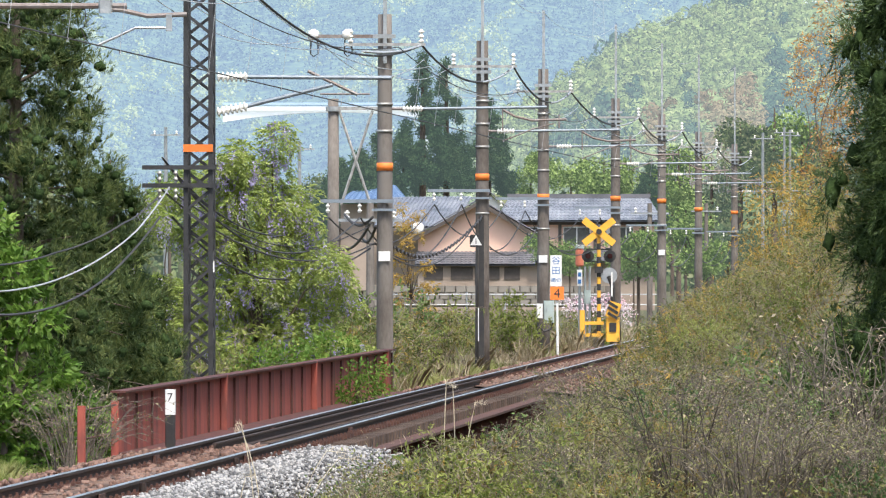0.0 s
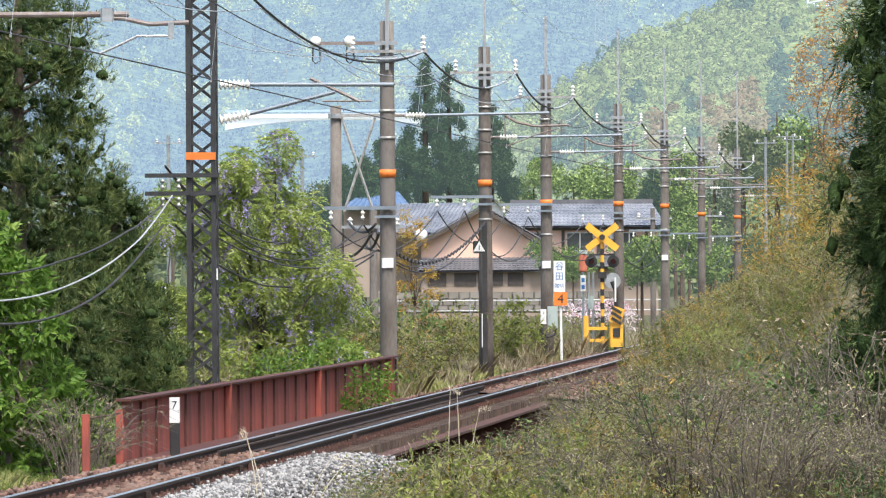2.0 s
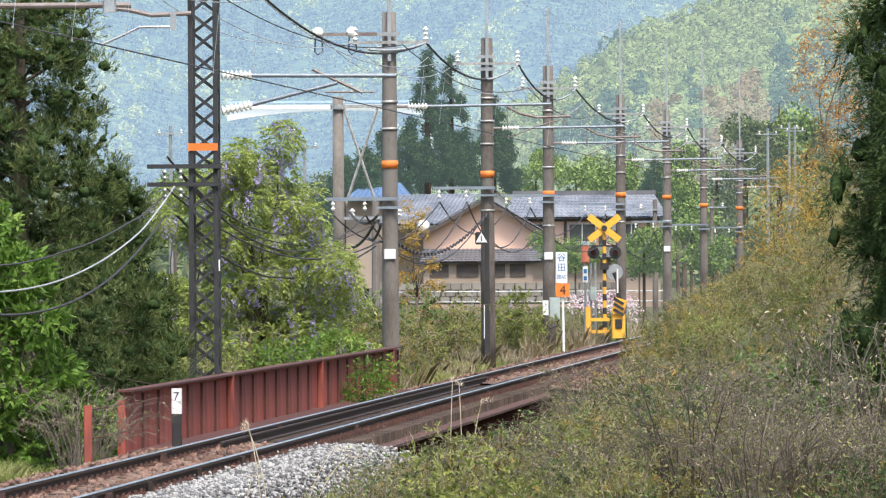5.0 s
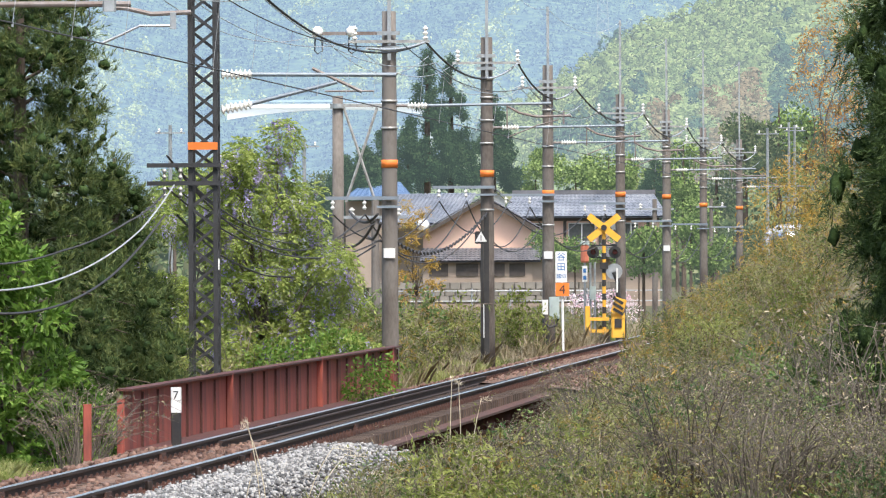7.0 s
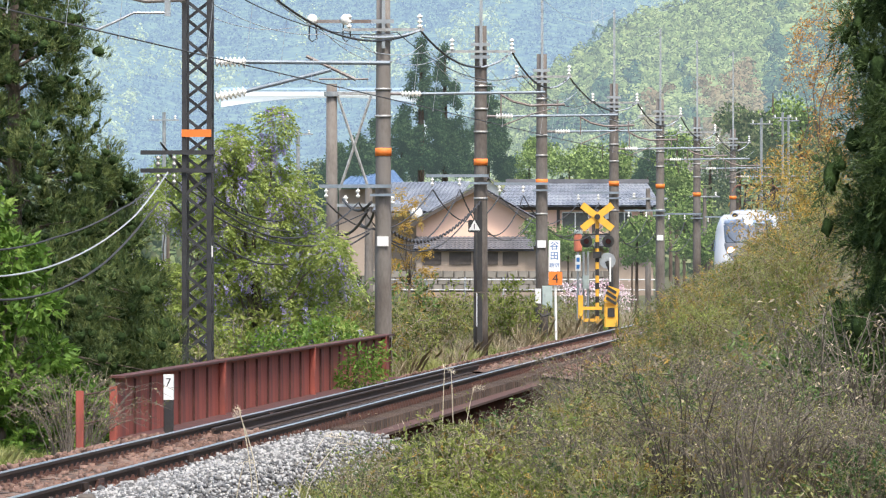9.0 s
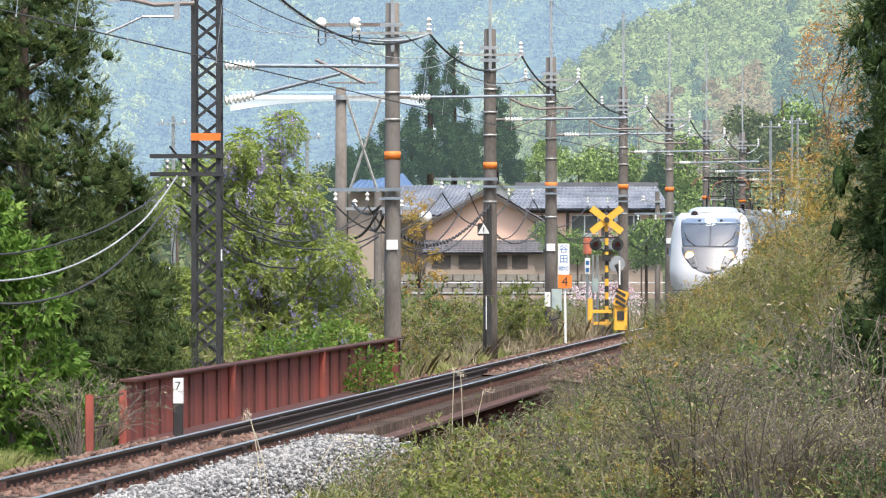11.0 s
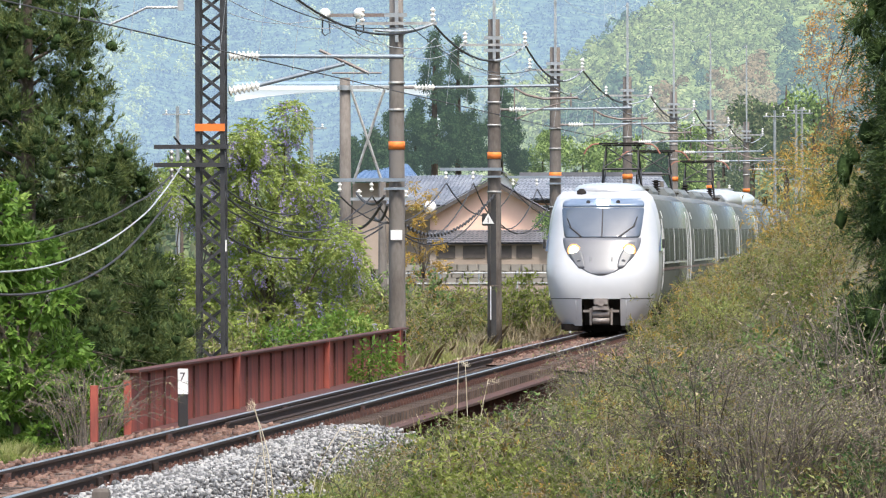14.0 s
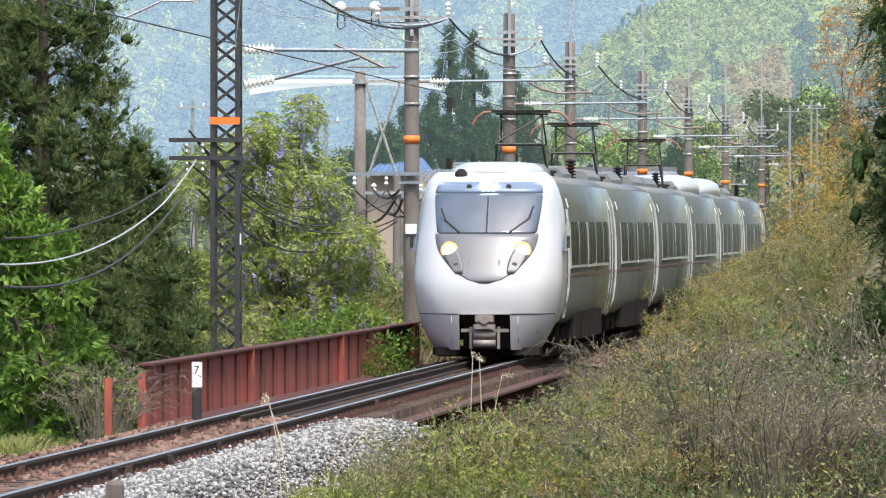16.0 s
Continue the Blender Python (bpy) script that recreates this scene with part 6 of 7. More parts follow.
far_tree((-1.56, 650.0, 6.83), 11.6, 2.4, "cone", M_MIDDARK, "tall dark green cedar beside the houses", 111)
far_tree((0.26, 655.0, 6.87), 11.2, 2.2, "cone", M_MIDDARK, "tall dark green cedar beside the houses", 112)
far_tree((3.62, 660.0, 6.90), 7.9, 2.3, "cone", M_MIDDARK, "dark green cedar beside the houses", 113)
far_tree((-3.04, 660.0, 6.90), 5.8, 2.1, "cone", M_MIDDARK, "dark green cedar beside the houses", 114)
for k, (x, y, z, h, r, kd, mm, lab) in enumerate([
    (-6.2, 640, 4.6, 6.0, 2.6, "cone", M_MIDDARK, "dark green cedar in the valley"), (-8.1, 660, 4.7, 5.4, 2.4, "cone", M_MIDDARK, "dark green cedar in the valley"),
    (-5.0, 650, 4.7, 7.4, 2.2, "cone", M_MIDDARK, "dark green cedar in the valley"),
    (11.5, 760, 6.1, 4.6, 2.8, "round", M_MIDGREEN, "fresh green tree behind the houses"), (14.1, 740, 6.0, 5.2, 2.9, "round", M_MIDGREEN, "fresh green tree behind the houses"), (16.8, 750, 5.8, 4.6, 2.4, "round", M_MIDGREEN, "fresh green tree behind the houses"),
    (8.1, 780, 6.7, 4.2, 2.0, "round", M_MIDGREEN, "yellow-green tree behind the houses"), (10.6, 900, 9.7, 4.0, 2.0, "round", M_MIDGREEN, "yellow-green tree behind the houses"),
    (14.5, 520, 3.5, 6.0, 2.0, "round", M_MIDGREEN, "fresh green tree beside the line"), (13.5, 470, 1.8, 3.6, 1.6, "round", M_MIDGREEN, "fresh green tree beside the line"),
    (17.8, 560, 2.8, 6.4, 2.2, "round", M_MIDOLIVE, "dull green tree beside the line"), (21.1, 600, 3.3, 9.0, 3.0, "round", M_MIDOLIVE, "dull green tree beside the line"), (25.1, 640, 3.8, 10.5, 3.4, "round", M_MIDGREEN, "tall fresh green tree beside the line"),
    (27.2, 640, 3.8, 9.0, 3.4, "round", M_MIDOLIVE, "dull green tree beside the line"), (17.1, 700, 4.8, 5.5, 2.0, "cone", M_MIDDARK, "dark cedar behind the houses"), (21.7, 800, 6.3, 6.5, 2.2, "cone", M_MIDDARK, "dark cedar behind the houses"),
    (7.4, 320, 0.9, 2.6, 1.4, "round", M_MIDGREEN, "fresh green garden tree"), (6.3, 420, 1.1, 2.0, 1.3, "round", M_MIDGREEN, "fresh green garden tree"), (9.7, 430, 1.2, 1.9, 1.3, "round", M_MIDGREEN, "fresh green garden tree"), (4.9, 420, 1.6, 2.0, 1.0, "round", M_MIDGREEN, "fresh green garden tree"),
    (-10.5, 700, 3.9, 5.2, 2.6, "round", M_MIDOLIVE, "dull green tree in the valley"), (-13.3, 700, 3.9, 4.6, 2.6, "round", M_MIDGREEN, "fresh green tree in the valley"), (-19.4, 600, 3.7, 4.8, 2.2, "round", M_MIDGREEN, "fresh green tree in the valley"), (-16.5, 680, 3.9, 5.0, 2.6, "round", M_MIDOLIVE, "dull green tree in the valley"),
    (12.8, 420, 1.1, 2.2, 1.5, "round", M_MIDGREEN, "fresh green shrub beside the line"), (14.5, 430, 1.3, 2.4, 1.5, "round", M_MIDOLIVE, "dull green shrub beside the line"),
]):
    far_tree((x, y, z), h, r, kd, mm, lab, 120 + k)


broadleaf("young_tree", (-1.3, 330.0, -0.9), crown_blobs(430, 26, -0.8, 0.9, 0.6, 5.3, 0.0, 0.3), "slender young tree with yellowish spring leaves", L_BAMBOO, 43, 900, (0.1, 0.04), 0.06, droop=0.4, frond=(6, 0.22))


# band of valley woods at the foot of the hills
def valley_band():
    rng = np.random.default_rng(131)
    s = [(u * 0.001 * y, y, 2.4 + rng.uniform(-9, 2.5)) for u, y in zip(rng.uniform(-60, 60, 1500), rng.uniform(900, 1300, 1500))]
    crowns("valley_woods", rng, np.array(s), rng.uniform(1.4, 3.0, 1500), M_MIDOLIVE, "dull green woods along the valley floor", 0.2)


valley_band()

# ---- houses ----
M_TILE = mat("blue_grey_roof_tile", (0.130, 0.150, 0.182), (0.208, 0.227, 0.260), (0.286, 0.305, 0.338), rough=0.45, scale=0.7, fine=6, bump=0.3)
M_TILE_DARK = mat("dark_grey_roof_tile", (0.088, 0.090, 0.100), (0.150, 0.150, 0.163), rough=0.55, scale=0.7, fine=6, bump=0.3)
M_PEACH = mat("peach_render", (0.806, 0.549, 0.426), (0.739, 0.493, 0.381), rough=0.9, scale=0.4, fine=5)
M_TIMBER = mat("dark_timber_trim", (0.055, 0.045, 0.04), (0.09, 0.075, 0.065), rough=0.7)
M_OLDWALL = mat("grey_timber_wall", (0.276, 0.218, 0.172), (0.380, 0.310, 0.253), rough=0.9, scale=0.6)
M_PANE = mat("house_pane", (0.06, 0.07, 0.075), (0.12, 0.13, 0.13), rough=0.1, bump=0, spec=0.8)
M_TARP = mat("blue_sheet_roof", (0.12, 0.2, 0.33), (0.17, 0.26, 0.4), rough=0.5)


def tiled_slope(a, b, c, d, ribs=0.27):
    """A tiled slope between ridge a-b and eave d-c, with rolled ribs running down and stepped courses."""
    a, b, c, d = map(Vector, (a, b, c, d))
    n = max(4, int((b - a).length / ribs))
    m = max(3, int((d - a).length / 0.3))
    up = (b - a).cross(d - a).normalized()
    if up.z < 0:
        up = -up
    g = Geo()
    for j in range(m):
        for e in (0, 1):
            t = (j + e) / m
            for i in range(2 * n + 1):
                s = i / (2 * n)
                p = (a.lerp(b, s)).lerp(d.lerp(c, s), t)
                g.v.append(tuple(p + up * ((0.05 if i % 2 else 0.0) + 0.035 * e)))
    w = 2 * n + 1
    g.f = [(j * w + i, j * w + i + 1, (j + 1) * w + i + 1, (j + 1) * w + i) for j in range(2 * m - 1) for i in range(w - 1)]
    k = len(g.v)
    g.add([a - up * 0.08, b - up * 0.08, c - up * 0.08, d - up * 0.08], [(0, 1, 2, 3)])
    return g


def house_window(parent, x, y, z, w, h, frame_mat):
    f = part("window", plate(w, h, 0.08, 0.02), frame_mat, parent, "window with pale frame", at=pose(x, y, z))
    for s in (-1, 1):
        part("pane", plate(w / 2 - 0.09, h - 0.14, 0.02, 0.01), M_PANE, f, at=pose(s * w / 4, -0.075, 0))


def gable_house():
    d = 540.0
    h = thing("gabled_house", "two-storey peach-walled house with dark tiled gable", "house")
    L, R, C = -1.6, 5.35, 2.3
    zb, ze, zr = -1.6, 4.0, 5.95
    g = Geo().loft([[(L, d + q, zb), (R, d + q, zb), (R, d + q, ze), (C, d + q, zr - 0.25), (L, d + q, ze - 0.3)] for q in (0, 9)])
    part("wall", g, M_PEACH, h, "peach rendered gable wall")
    for x, z in ((R + 0.75, ze - 0.25), (L - 0.9, ze - 0.75)):
        part("roof", tiled_slope((C, d - 0.7, zr), (C, d + 9.5, zr), (x, d + 9.5, z), (x, d - 0.7, z)), M_TILE_DARK, h, "dark grey tiled roof slope")
        a, b = Vector((C, d - 0.72, zr - 0.12)), Vector((x, d - 0.72, z - 0.12))
        g = Geo().loft([[p + Vector((0, 0, 0.05)), p + Vector((0, -0.08, 0.05)), p + Vector((0, -0.08, -0.22)), p + Vector((0, 0, -0.22))] for p in (a, b)])
        part("barge_board", g, M_TIMBER, h, "dark timber barge board")
    g = Geo().box((C, d + 4.4, zr + 0.06), (0.4, 10.4, 0.22))
    part("ridge", g, M_TILE_DARK, h)
    part("lean_to_roof", tiled_slope((L - 0.1, d - 0.05, 2.62), (R + 0.45, d - 0.05, 2.62), (R + 0.55, d - 1.9, 1.8), (L - 0.2, d - 1.9, 1.8)), M_TILE_DARK, h, "dark tiled lean-to roof")
    part("lower_wall", Geo().box(((L + R) / 2, d - 0.75, 0.1), (R - L, 1.4, 3.4)), M_OLDWALL, h, "weathered grey-brown lower wall")
    for x, w in ((-0.6, 1.2), (1.2, 1.4), (3.0, 1.2), (4.4, 1.0)):
        part("dark_opening", plate(w, 0.8, 0.05, 0.02), M_TIMBER, h, at=pose(x, d - 1.46, 1.25))
    part("lower_wall_post", Geo().box((2.1, d - 1.5, 1.1), (0.14, 0.1, 1.2)), M_TIMBER, h)
    g = Geo().tube([(-1.6, d - 0.5, 4.1), (-1.6, d - 0.62, 4.1), (-1.6, d - 0.68, 4.1)], [0.42, 0.3, 0.05], 18)
    part("dish_aerial", g, M_WHITE, h, "small white dish aerial", smooth=True)


def long_house():
    d = 600.0
    h = thing("long_house", "long two-storey house with blue-grey tiled roof", "house")
    L, R = 4.4, 15.0
    ze, zr = 4.95, 6.5
    part("wall", Geo().box(((L + R) / 2, d + 3.5, 1.6), (R - L, 6.5, 6.4)), M_PEACH, h, "peach and timber upper wall")
    part("roof", tiled_slope((L + 0.3, d + 3.6, zr), (R - 0.3, d + 3.6, zr), (R + 0.6, d - 0.7, ze - 0.1), (L - 0.7, d - 0.7, ze - 0.1)), M_TILE, h, "blue-grey tiled roof slope")
    part("roof", tiled_slope((L + 0.3, d + 3.6, zr), (R - 0.3, d + 3.6, zr), (R + 0.6, d + 8, ze - 0.1), (L - 0.7, d + 8, ze - 0.1)), M_TILE, h)
    part("ridge", Geo().box(((L + R) / 2, d + 3.6, zr + 0.12), (R - L - 0.4, 0.45, 0.3)), M_TILE_DARK, h)
    part("eave_beam", Geo().box(((L + R) / 2, d + 0.1, ze - 0.28), (R - L, 0.2, 0.22)), M_TIMBER, h)
    for x, w, m in ((6.1, 1.5, M_WHITE), (9.5, 1.9, M_WHITE), (13.0, 1.0, M_WHITE)):
        house_window(h, x, d + 0.2, 3.75, w, 1.35, m)
    for x in (5.1, 7.2, 8.3, 10.8, 12.0, 14.2):
        part("timber_post", Geo().box((x, d + 0.16, 3.6), (0.22, 0.2, 2.4)), M_TIMBER, h)
    part("white_panel", plate(1.6, 0.6, 0.06, 0.02), M_WHITE, h, "white plaster panel", at=pose(11.4, d + 0.22, 4.2))
    part("lower_roof", tiled_slope((L - 2.0, d - 0.1, 2.85), (R, d - 0.1, 2.85), (R + 0.4, d - 2.4, 1.95), (L - 2.2, d - 2.4, 1.95)), M_TILE_DARK, h, "dark tiled lower roof")
    part("lower_wall", Geo().box(((L + R) / 2 - 1, d - 0.8, 0.2), (R - L + 2, 1.6, 3.6)), M_OLDWALL, h)


gable_house()
long_house()


def side_roofs():
    h = thing("farm_shed", "low shed with grey tiled roof", "shed")
    d = 570.0
    a, b = (-3.58, 570.0, 6.29), (1.94, 570.0, 6.36)
    part("roof", tiled_slope(a, b, (0.60, 562.0, 4.28), (-4.66, 562.0, 4.28)), M_TILE, h, "grey tiled roof slope")
    part("wall", Geo().box((-1.6, d + 1.0, 2.2), (6.6, 5, 3.6)), M_OLDWALL, h)
    h = thing("farm_shed", "small white-gabled building with dark roof", "shed")
    x, _, z = (3.18, 566.0, 6.18)
    g = Geo().loft([[(x - 0.65, q, z - 9), (x + 0.65, q, z - 9), (x + 0.65, q, z - 0.35), (x, q, z + 0.25), (x - 0.65, q, z - 0.35)] for q in (566, 570)])
    part("wall", g, M_WHITE, h, "white gable wall")
    for s in (-1, 1):
        part("roof", tiled_slope((x, 565.6, z + 0.4), (x, 570, z + 0.4), (x + s * 1.1, 570, z - 0.55), (x + s * 1.1, 565.6, z - 0.55)), M_TILE_DARK, h)
    h = thing("farm_shed", "distant house with blue roof", "shed")
    part("roof", tiled_slope((-6.67, 640.0, 7.41), (-3.59, 640.0, 7.70), (-2.71, 634.0, 6.64), (-7.80, 634.0, 6.47)), M_TARP, h, "blue roof")
    part("wall", Geo().box((-5.6, 637.5, 3.0), (4.2, 4, 6.5)), M_OLDWALL, h)


side_roofs()


def field_edge():
    w = thing("stone_wall", "low grey stone retaining wall before the houses", "wall")
    a = (-2.92, 520.0, 0.56)
    rng = np.random.default_rng(141)
    z0 = a[2]
    part("backing", Geo().box((3.0, 520.6, z0 - 0.7), (15.0, 0.6, 1.3)), M_CONCRETE, w)
    st = Geo().box((0, 0, 0), (0.62, 0.2, 0.38), None, 0.06).mesh("stone", mat("grey_field_stone", (0.19, 0.175, 0.15), (0.26, 0.24, 0.21), rough=0.95, scale=0.9, per_object=0.5))
    for r in range(3):
        for i in range(22):
            part("stone", st, M_CONCRETE, w, at=pose(-4.2 + i * 0.66 + 0.33 * (r % 2), 520.25 - 0.04 * rng.random(), z0 - 0.25 - 0.41 * r, 0, rng.normal(0, 4), 0))
    f = thing("guard_fence", "white pipe guard fence along the lane", "fence")
    p0, p1 = Vector((-2.95, 470.0, -0.40)), Vector((11.97, 470.0, -0.40))
    for i in range(8):
        p = p0.lerp(p1, i / 7)
        part("post", Geo().tube([p - Vector((0, 0, 0.6)), p + Vector((0, 0, 0.75))], 0.055, 8), M_STEEL, f)
    for dz in (0.05, 0.62):
        part("pipe", Geo().tube([p0 + Vector((0, -0.08, dz)), p1 + Vector((0, -0.08, dz))], 0.032, 8), M_STEEL, f)


field_edge()

# ---- level crossing ----


def disc(r, d=0.03, n=24):
    return Geo().tube([(0, 0, 0), (0, -d, 0)], r, n)


def crossing_signal():
    y = 262.0
    x, z0 = 4.83, -0.25
    t = thing("crossing_signal", "yellow and black level crossing signal post", "crossing signal", pose(x, y, z0))
    part("post", Geo().tube([(0, 0, -0.3), (0, 0, 3.4)], 0.06, 14), M_YELLOW, t, "yellow post with black rings")
    for i in range(7):
        part("black_ring", Geo().tube([(0, 0, 0.3 + 0.42 * i), (0, 0, 0.5 + 0.42 * i)], 0.063, 14), M_BLACK, t)
    part("concrete_foot", Geo().box((0, 0, -0.15), (0.35, 0.35, 0.45), None, 0.03), M_CONCRETE, t)
    for s in (-1, 1):
        part("crossbuck_arm", plate(1.2, 0.21, 0.02, 0.01), M_YELLOW, t, "yellow crossbuck board", at=pose(0, -0.1 - 0.025 * (s > 0), 3.38, 0, 38 * s, 0))
    part("boss", disc(0.09, 0.03), M_BLACK, t, at=pose(0, -0.15, 3.38))
    part("bell", Geo().tube([(0, 0, 3.4), (0, 0, 3.5), (0, 0, 3.62)], [0.12, 0.11, 0.03], 14), M_BLACK, t, smooth=True)
    part("lamp_bar", Geo().box((0, 0, 2.83), (0.8, 0.05, 0.05)), M_BLACK, t)
    for s in (-1, 1):
        b = part("lamp_board", disc(0.19, 0.03), M_BLACK, t, "round black signal board", at=pose(s * 0.34, -0.05, 2.62))
        part("red_lens", disc(0.08, 0.03), M_LAMP_RED, b, at=pose(0, -0.03, 0))
        g = Geo()
        g.loft([[(0.11 * math.cos(a), yy, 0.11 * math.sin(a)) for a in [math.pi * k / 8 for k in range(9)]] + [(0.095 * math.cos(a), yy, 0.095 * math.sin(a)) for a in [math.pi * k / 8 for k in range(8, -1, -1)]] for yy in (-0.03, -0.2)])
        part("hood", g, M_BLACK, b)
    part("direction_box", Geo().box((0, -0.08, 2.2), (0.26, 0.12, 0.2)), M_BLACK, t)
    part("round_shield", disc(0.25, 0.04), M_STEEL, t, "round grey shield", at=pose(0.32, -0.06, 2.02))
    part("cable_loop", Geo().tube([(0.3, -0.08, 2.0), (0.42, -0.1, 1.7), (0.44, -0.1, 1.2), (0.4, -0.1, 0.9)], 0.07, 8), M_BLACK, t)
    part("white_stripe", Geo().box((0.4, -0.18, 1.75), (0.05, 0.02, 0.75)), M_WHITE, t)
    # barrier machine
    t = thing("barrier_machine", "yellow barrier machine with black stripes", "crossing barrier", pose(x + 0.42, y - 0.4, z0))
    part("housing", Geo().box((0, 0, 0.35), (0.42, 0.4, 0.75), None, 0.04), M_YELLOW, t)
    part("arm_weight", Geo().box((0.02, -0.22, 0.95), (0.38, 0.1, 0.5), pose(0, 0, 0, 0, 18, 0), 0.03), M_YELLOW, t)
    for k in range(3):
        part("black_stripe", plate(0.36, 0.09, 0.012, 0.01), M_BLACK, t, at=pose(0.0, -0.28, 0.78 + 0.17 * k, 0, 32, 0))
    part("hatch", plate(0.22, 0.28, 0.02, 0.02), M_BLACK, t, at=pose(0, -0.21, 0.42))
    g = thing("guard_post", "yellow steel guard post with low rail", "guard post", pose(x - 0.52, y - 0.3, z0))
    part("post", Geo().box((0, 0, 0.4), (0.16, 0.12, 1.1), None, 0.02), M_YELLOW, g)
    part("rail", Geo().box((0.36, 0, 0.55), (0.6, 0.06, 0.1)), M_YELLOW, g)
    part("rail", Geo().box((0.36, 0, 0.18), (0.6, 0.06, 0.1)), M_YELLOW, g)
    # faded warning lamp on a thin pole
    t = thing("warning_lamp", "faded red warning lamp on a grey pole", "signal lamp", pose(x - 0.58, y + 1.0, z0))
    part("pole", Geo().tube([(0, 0, -0.2), (0, 0, 2.3)], 0.04, 10), M_STEEL, t)
    part("lamp", Geo().tube([(0, 0, 2.3), (0, 0, 2.34), (0, 0, 2.8), (0, 0, 2.86)], [0.1, 0.13, 0.13, 0.08], 16), M_PINK_LAMP, t, "faded red lamp cover")
    part("cap", Geo().tube([(0, 0, 2.86), (0, 0, 2.95)], [0.14, 0.13], 16), M_BOX, t)
    s = part("small_sign", plate(0.16, 0.5, 0.02, 0.01), M_WHITE, t, "small white sign with blue bars", at=pose(0, -0.06, 1.95))
    for k in range(2):
        part("bar", plate(0.1, 0.13, 0.01, 0.01), M_BLUE, s, at=pose(0, -0.02, 0.1 - 0.22 * k))
    t = thing("signal_mast", "grey signal mast with a cabinet and pipes", "signal mast", pose(x - 0.33, y + 1.4, z0))
    for q in (-0.07, 0.07):
        part("pipe", Geo().tube([(q, 0, -0.2), (q, 0, 2.3)], 0.035, 8), M_STEEL, t)
    part("cabinet", Geo().box((0.0, -0.08, 1.35), (0.2, 0.12, 0.42), None, 0.02), M_BOX, t)


crossing_signal()


def name_board():
    y = 229.0
    x, _, z = (3.06, 229.0, 2.40)
    t = thing("crossing_name_board", "white board with blue characters on a post", "sign", pose(x, y, 0))
    part("post", Geo().tube([(0.02, 0.02, z - 0.2), (0.05, 0.02, -0.5)], 0.035, 10), M_WHITE, t)
    b = part("board", plate(0.31, 0.84, 0.015, 0.02), M_WHITE, t, at=pose(0, -0.03, z - 0.42))
    for k, (c, s) in enumerate((("谷", 0.24), ("田", 0.24), ("踏切", 0.13))):
        text_geo("character_mark", c, s, M_BLUE, b, pose(0, -0.018, 0.26 - 0.27 * k + (0.02 if k == 2 else 0), 90), 0.002)
    o = part("number_plate", plate(0.37, 0.36, 0.015, 0.02), M_ORANGE_SIGN, t, "orange plate with a black four", at=pose(0.03, -0.04, z - 1.03))
    text_geo("numeral", "4", 0.36, M_BLACK, o, pose(0, -0.018, -0.01, 90), 0.003)


name_board()


def relay_boxes():
    y = 231.0
    x, _, z = (2.84, 231.0, 0.86)
    t = thing("relay_box", "pale grey relay box fixed to the concrete pole", "relay box", pose(x, y - 0.25, z))
    part("body", Geo().box((0.05, 0, 0), (0.28, 0.2, 0.6), None, 0.02), M_BOX, t)
    part("door", plate(0.24, 0.54, 0.015, 0.02), M_BOX, t, at=pose(0.05, -0.105, 0))
    part("latch", Geo().box((-0.02, -0.13, 0.05), (0.03, 0.02, 0.08)), M_STEEL, t)
    t = thing("relay_box", "small white relay box fixed to the concrete pole", "relay box", pose(x - 0.2, y - 0.25, z + 0.02))
    part("body", Geo().box((0, 0, 0), (0.16, 0.16, 0.4), None, 0.02), M_WHITE, t)
    part("cable", Geo().tube([(-0.04, -0.05, -0.2), (-0.04, -0.06, -0.42), (0.12, -0.06, -0.56), (0.3, -0.05, -0.5), (0.36, -0.04, -0.3)], 0.035, 7), M_BLACK, t)


relay_boxes()


def tri_sign():
    x, y, z = (0.79, 202.6, 2.74)
    t = thing("triangle_sign", "black plate with a white triangle on the pole", "sign", pose(x, y - 0.12, z))
    part("backing", plate(0.3, 0.3, 0.012, 0.04), M_BLACK, t)
    tri = [(-0.14, -0.1), (0.14, -0.1), (0.0, 0.15)]
    part("triangle", Geo().loft([[(a, yy, b) for a, b in tri] for yy in (-0.024, -0.012)]), M_WHITE, t)
    part("bar", plate(0.02, 0.13, 0.006, 0.005), M_BLACK, t, at=pose(0, -0.024, -0.01))
    part("cable_duct", Geo().box((0.13, 0.02, -1.1), (0.12, 0.06, 3.4)), M_BLACK, t, "black cable duct down the pole")
    part("white_tube", Geo().tube([(0.06, 0.0, -1.6), (0.06, 0.0, -2.4)], 0.013, 8), M_WHITE, t)


tri_sign()


# second pole row far side with struts
def old_pole():
    x, y, z = (-2.79, 215.0, 6.38)
    t = thing("braced_pole", "weathered concrete pole with steel struts", "utility pole", pose(x, y, -1.0), "overhead line poles")
    h = z + 1.0
    part("shaft", Geo().tube([(0, 0, 0), (0, 0, h)], [0.17, 0.135], 16), M_CONCRETE, t, smooth=True)
    part("collar", Geo().tube([(0, 0, h - 0.32), (0, 0, h - 0.2)], 0.2, 14), M_STEEL, t)
    for s in (0.35, 0.95):
        part("strut", Geo().tube([(0.15 if s < 0.5 else 1.0, -0.1, h - 0.3), (0.95 if s < 0.5 else 0.2, -0.1, h - 2.7)], 0.04, 6), M_BAND, t)
    part("head_arm", Geo().box((0.5, -0.1, h - 0.25), (1.3, 0.08, 0.08)), M_BAND, t)


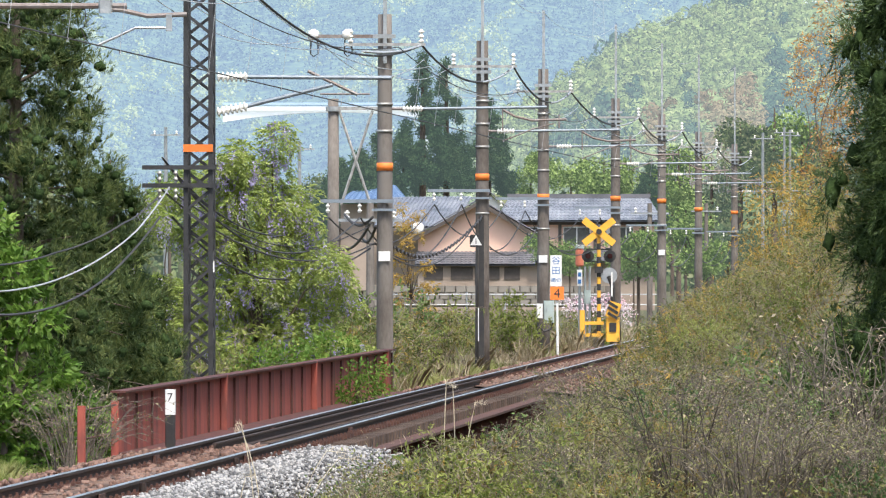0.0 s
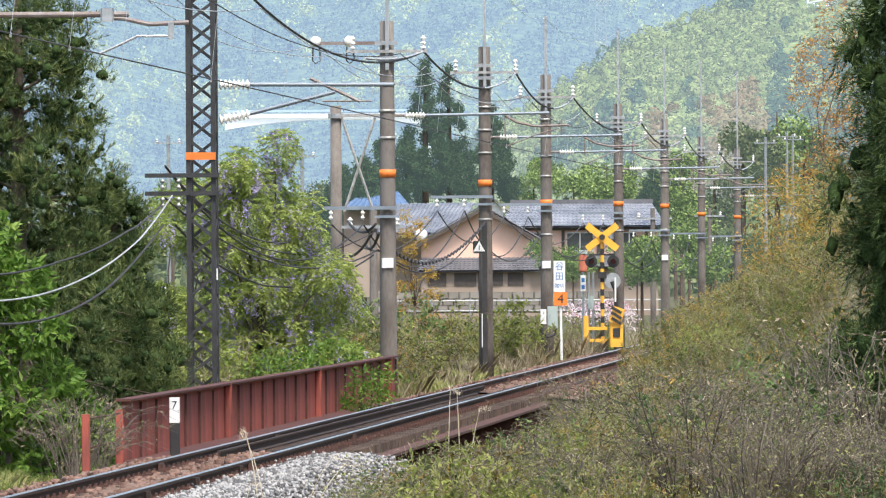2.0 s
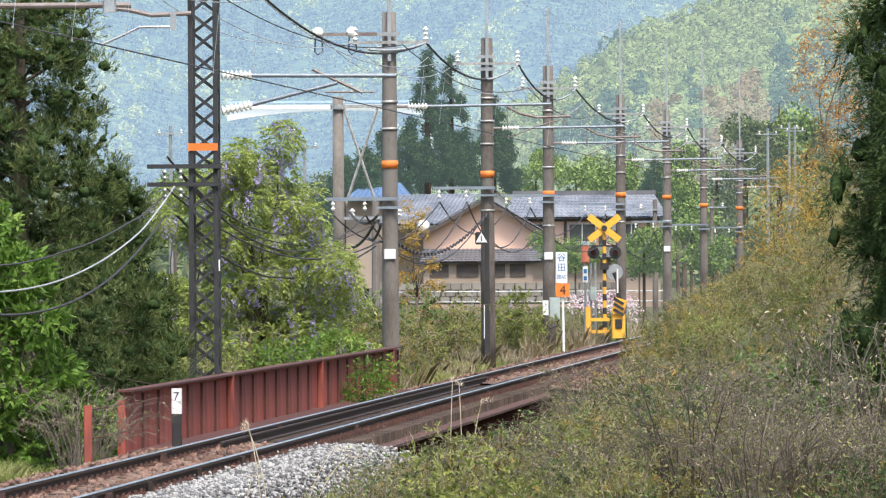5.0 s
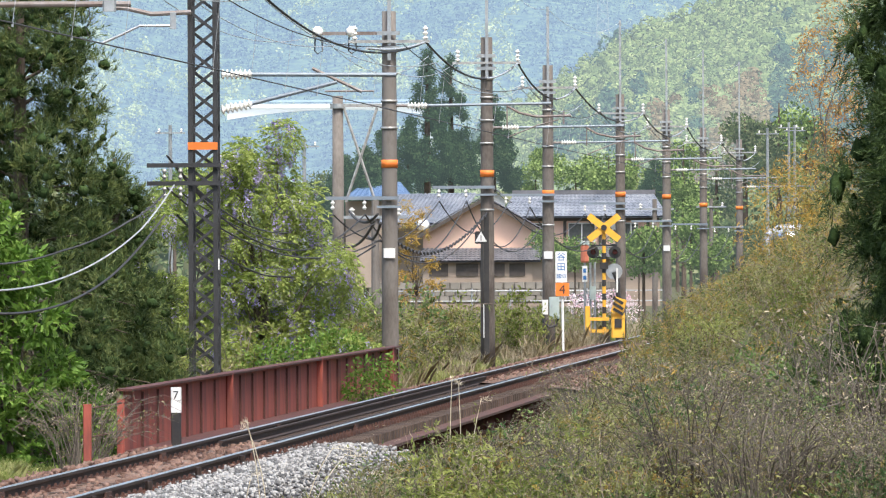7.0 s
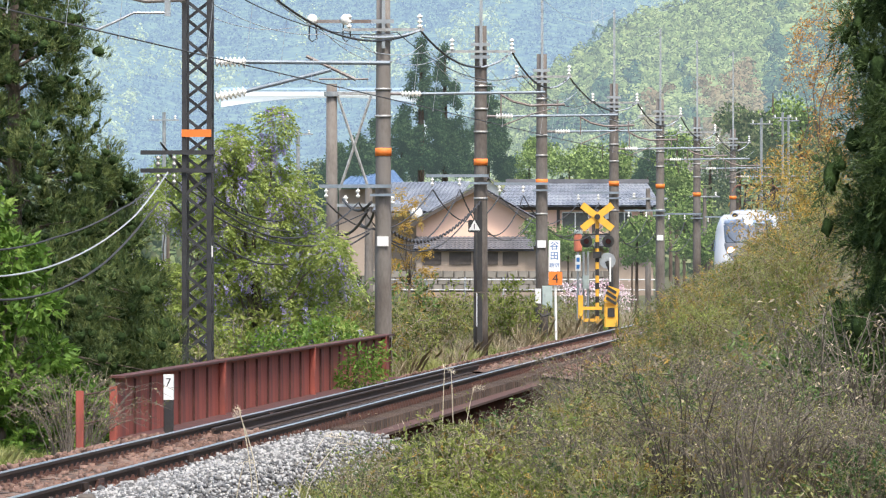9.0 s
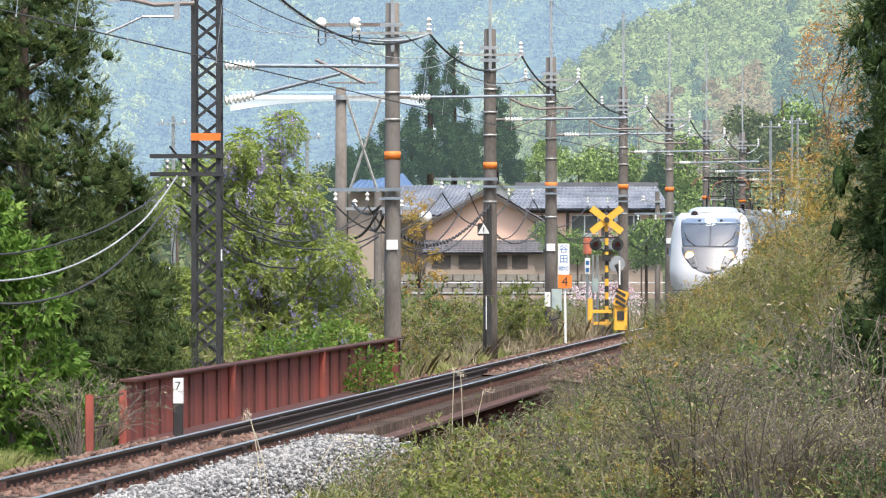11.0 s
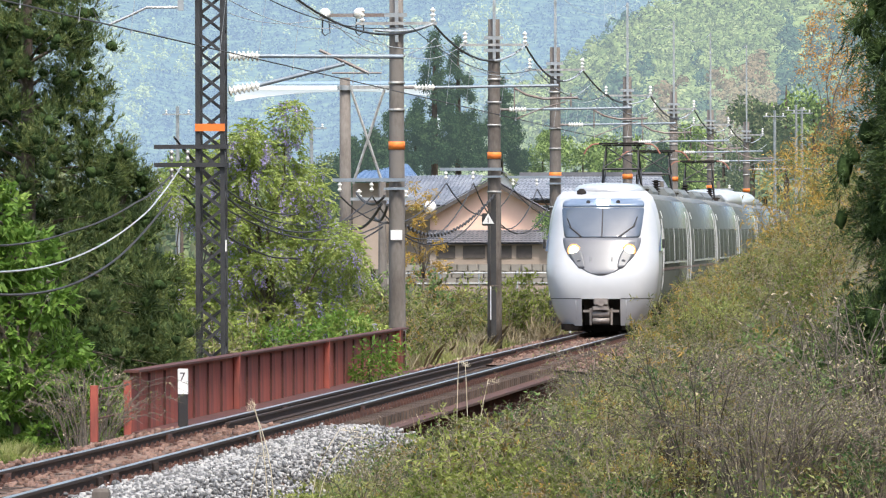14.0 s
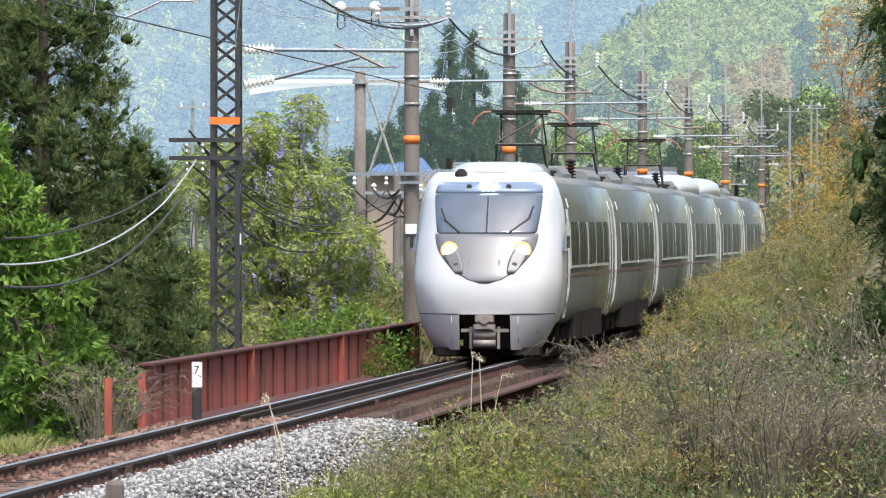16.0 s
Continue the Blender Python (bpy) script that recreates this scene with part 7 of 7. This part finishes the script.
old_pole()
for x, y, zt, mm in ((-1.72, 200, 3.63, M_CONCRETE), (8.07, 330, 4.43, M_CONCRETE), (13.08, 420, 4.98, M_CONCRETE), (21.19, 560, 10.52, M_STEEL), (24.22, 600, 11.50, M_STEEL), (24.63, 600, 11.30, M_STEEL), (-7.13, 420, 8.07, M_STEEL), (-13.78, 420, 8.77, M_STEEL)):
    p = thing("slender_pole", "slender grey pole with a small crossarm", "utility pole", pose(x, y, -1.5))
    part("shaft", Geo().tube([(0, 0, 0), (0, 0, zt + 1.5)], [0.13, 0.09], 10), mm, p)
    part("crossarm", Geo().box((0, -0.1, zt + 1.1), (1.5, 0.07, 0.07)), M_STEEL, p)
    for s in (-0.55, 0.55):
        part("insulator", insulator(Geo(), (s, -0.1, zt + 1.13), (s, -0.1, zt + 1.33), 0.07, 2), M_PORCELAIN, p)

# ---- wires ----


def wire(label, pts, r, material, sag=0.0, n=14, parent=None):
    g = Geo()
    path = []
    for a, b in zip(pts, pts[1:]):
        a, b = Vector(a), Vector(b)
        for i in range(n):
            t = i / n
            p = a.lerp(b, t)
            p.z -= sag * 4 * t * (1 - t)
            path.append(p)
    path.append(Vector(pts[-1]))
    g.tube(path, r, 5)
    return tagged(part("overhead_wire", g, material), label, "wire", "overhead wires")


def catenary():
    ends = [62.0, 99.0, 136.0] + [p[0] for p in POLES] + [440.0]
    wire("taut dark contact wire over the track", [tk(60, 0, 4.67), tk(440, 0, 4.67)], 0.009, M_WIRE, 0, 30)
    tops = [tk(y, 0.1, 5.75) for y in ends]
    wire("sagging dark messenger wire over the track", tops, 0.008, M_WIRE, 0.35)
    g = Geo()
    for a, b in zip(ends, ends[1:]):
        for k in range(1, 7):
            t = k / 7
            y = a + (b - a) * t
            g.tube([tk(y, 0, 4.67), tk(y, 0.1, 5.75 - 0.35 * 4 * t * (1 - t))], 0.003, 4)
            g.box(tk(y, 0, 4.655), (0.02, 0.05, 0.045))
    tagged(part("dropper_wires", g, M_WIRE_PALE), "thin dropper wires between contact and messenger wire", "wire", kind="stuff")
    # feeder over the pole tops
    f = [Vector((-3.26, 136.0, 6.83))] + [tk(y, o + 0.75, h - 0.62) for y, o, h, b, pk, pl in POLES]
    for i, (a, b) in enumerate(zip(f, f[1:])):
        wire("thick black feeder cable between pole tops", [a, b], 0.022 if i < 1 else 0.024, M_WIRE, 0.55 if i else 0.62, 20)
        wire("pale feeder cable end at the insulator", [a.lerp(b, 0.62) - Vector((0, 0, 0.55 * 4 * 0.62 * 0.38)), a.lerp(b, 0.82) - Vector((0, 0, 0.55 * 4 * 0.82 * 0.18)), b], 0.026, M_WIRE_PALE, 0.02, 6)
    for off, zz, sg, m, r in ((-0.75, 0.62, 0.5, M_WIRE_PALE, 0.008), (-1.4, 0.45, 0.6, M_WIRE_PALE, 0.008), (0.95, 1.05, 0.45, M_WIRE_PALE, 0.008)):
        q = [tk(98, -3.1 + off, 7.6 - zz), tk(136, -3.1 + off, 7.55 - zz)] + [tk(y, o + off, h - zz) for y, o, h, b, pk, pl in POLES]
        wire("thin pale line wire along the poles", q, r, m, sg)
    q = [tk(136, -3.3, 7.8)] + [tk(y, o, h + pk - 0.05) for y, o, h, b, pk, pl in POLES]
    wire("thin earth wire along the pole spikes", q, 0.006, M_WIRE_PALE, 0.5)
    # low signal cables, sagging between the crossarms
    for k, (off, dz, sg) in enumerate(((-1.15, 3.62, 0.75), (-0.5, 3.62, 1.1), (-0.2, 3.1, 0.7))):
        q = [tk(136, -3.1 - 0.6, dz + 0.35)] + [tk(y, o + off, (dz if i in (1, 2, 3) else dz - 0.45)) for i, (y, o, h, b, pk, pl) in enumerate(POLES)]
        wire("black sagging signal cable", q, 0.016, M_WIRE, sg)
    # wrapped cable with its spiral binder
    a, b = tk(172, -2.6, 2.62), tk(203, -2.6, 3.35)
    g = Geo()
    pts = []
    for i in range(160):
        t = i / 159
        p = a.lerp(b, t)
        p.z -= 0.62 * 4 * t * (1 - t) * (1 - 0.35 * t)
        ang = i * 1.1
        pts.append(p + Vector((0.0, 0.03 * math.cos(ang), 0.03 * math.sin(ang))))
    g.tube(pts, 0.022, 4)
    tagged(part("overhead_wire", g, M_WIRE), "black cable bound with a spiral wrapping", "wire", "overhead wires")
    wire("pale grey drooping cable from the mast", [(-5.64, 100.0, 1.97), (-5.23, 108.0, 2.00), (-4.92, 118.0, 2.27), (-4.65, 128.0, 2.76), (-4.39, 135.6, 3.49)], 0.013, M_WIRE_PALE, 0.03, 8)
    wire("black drooping cable behind the trees", [(-5.73, 104.0, 2.27), (-5.30, 116.0, 2.44), (-4.83, 128.0, 2.89), (-4.54, 135.6, 3.37)], 0.014, M_WIRE, 0.05, 8)
    wire("black drooping cable behind the trees", [(-5.73, 104.0, 1.68), (-5.38, 116.0, 1.68), (-5.00, 126.0, 2.08), (-4.54, 135.6, 3.01)], 0.018, M_WIRE, 0.05, 8)
    wire("black sagging cable beside the wisteria", [(-4.35, 136.0, 3.01), (-3.97, 147.0, 2.37), (-3.38, 156.0, 1.98), (-2.47, 165.0, 1.96), (-1.47, 171.0, 2.54)], 0.018, M_WIRE, 0.03, 8)
    wire("black sagging cable beside the wisteria", [(-4.29, 136.0, 3.37), (-3.77, 147.0, 2.91), (-3.27, 156.0, 2.63), (-2.47, 165.0, 2.53), (-1.47, 171.0, 2.99)], 0.012, M_WIRE, 0.02, 8)
    for a, b in (((-1.47, 171, 3.05), (-2.21, 180, 2.54)), ((-1.42, 171, 3.17), (-2.09, 180, 3.27)), ((-1.36, 171, 2.99), (-1.73, 180, 2.79))):
        wire("short black jumper cable on the pole", [a, b], 0.03, M_WIRE, 0.2, 8)


catenary()


def near_bracket():
    """The bracket of the next mast, which stands outside the view on the left."""
    t = thing("near_bracket", "grey tubular line bracket reaching over the track", "line bracket")
    part("top_tube", Geo().tube([(-5.64, 100.0, 5.35), (-3.74, 100.0, 5.35)], 0.035, 8), M_BRACKET_RUST, t)
    part("joint_box", Geo().box((-3.99, 99.9, 5.34), (0.16, 0.1, 0.16), None, 0.02), M_STEEL, t)
    part("curved_tube", Geo().tube([(-3.99, 100.0, 5.31), (-3.80, 100.0, 5.30), (-3.50, 100.0, 5.23), (-3.03, 100.0, 5.25)], 0.028, 8), M_BRACKET_RUST, t)
    part("steady_arm", Geo().tube([(-4.10, 100.0, 4.88), (-3.87, 100.0, 4.98), (-3.64, 100.0, 5.09), (-3.27, 100.0, 5.09)], 0.016, 7), M_STEEL, t)
    part("clamp", Geo().box((-3.24, 100.0, 5.15), (0.07, 0.06, 0.2)), M_STEEL, t)
    part("hanger", Geo().tube([(-4.24, 100.0, 5.34), (-4.22, 100.0, 5.15), (-4.28, 100.0, 5.07), (-4.22, 100.0, 4.94)], 0.006, 5), M_WIRE, t)


near_bracket()

motions()
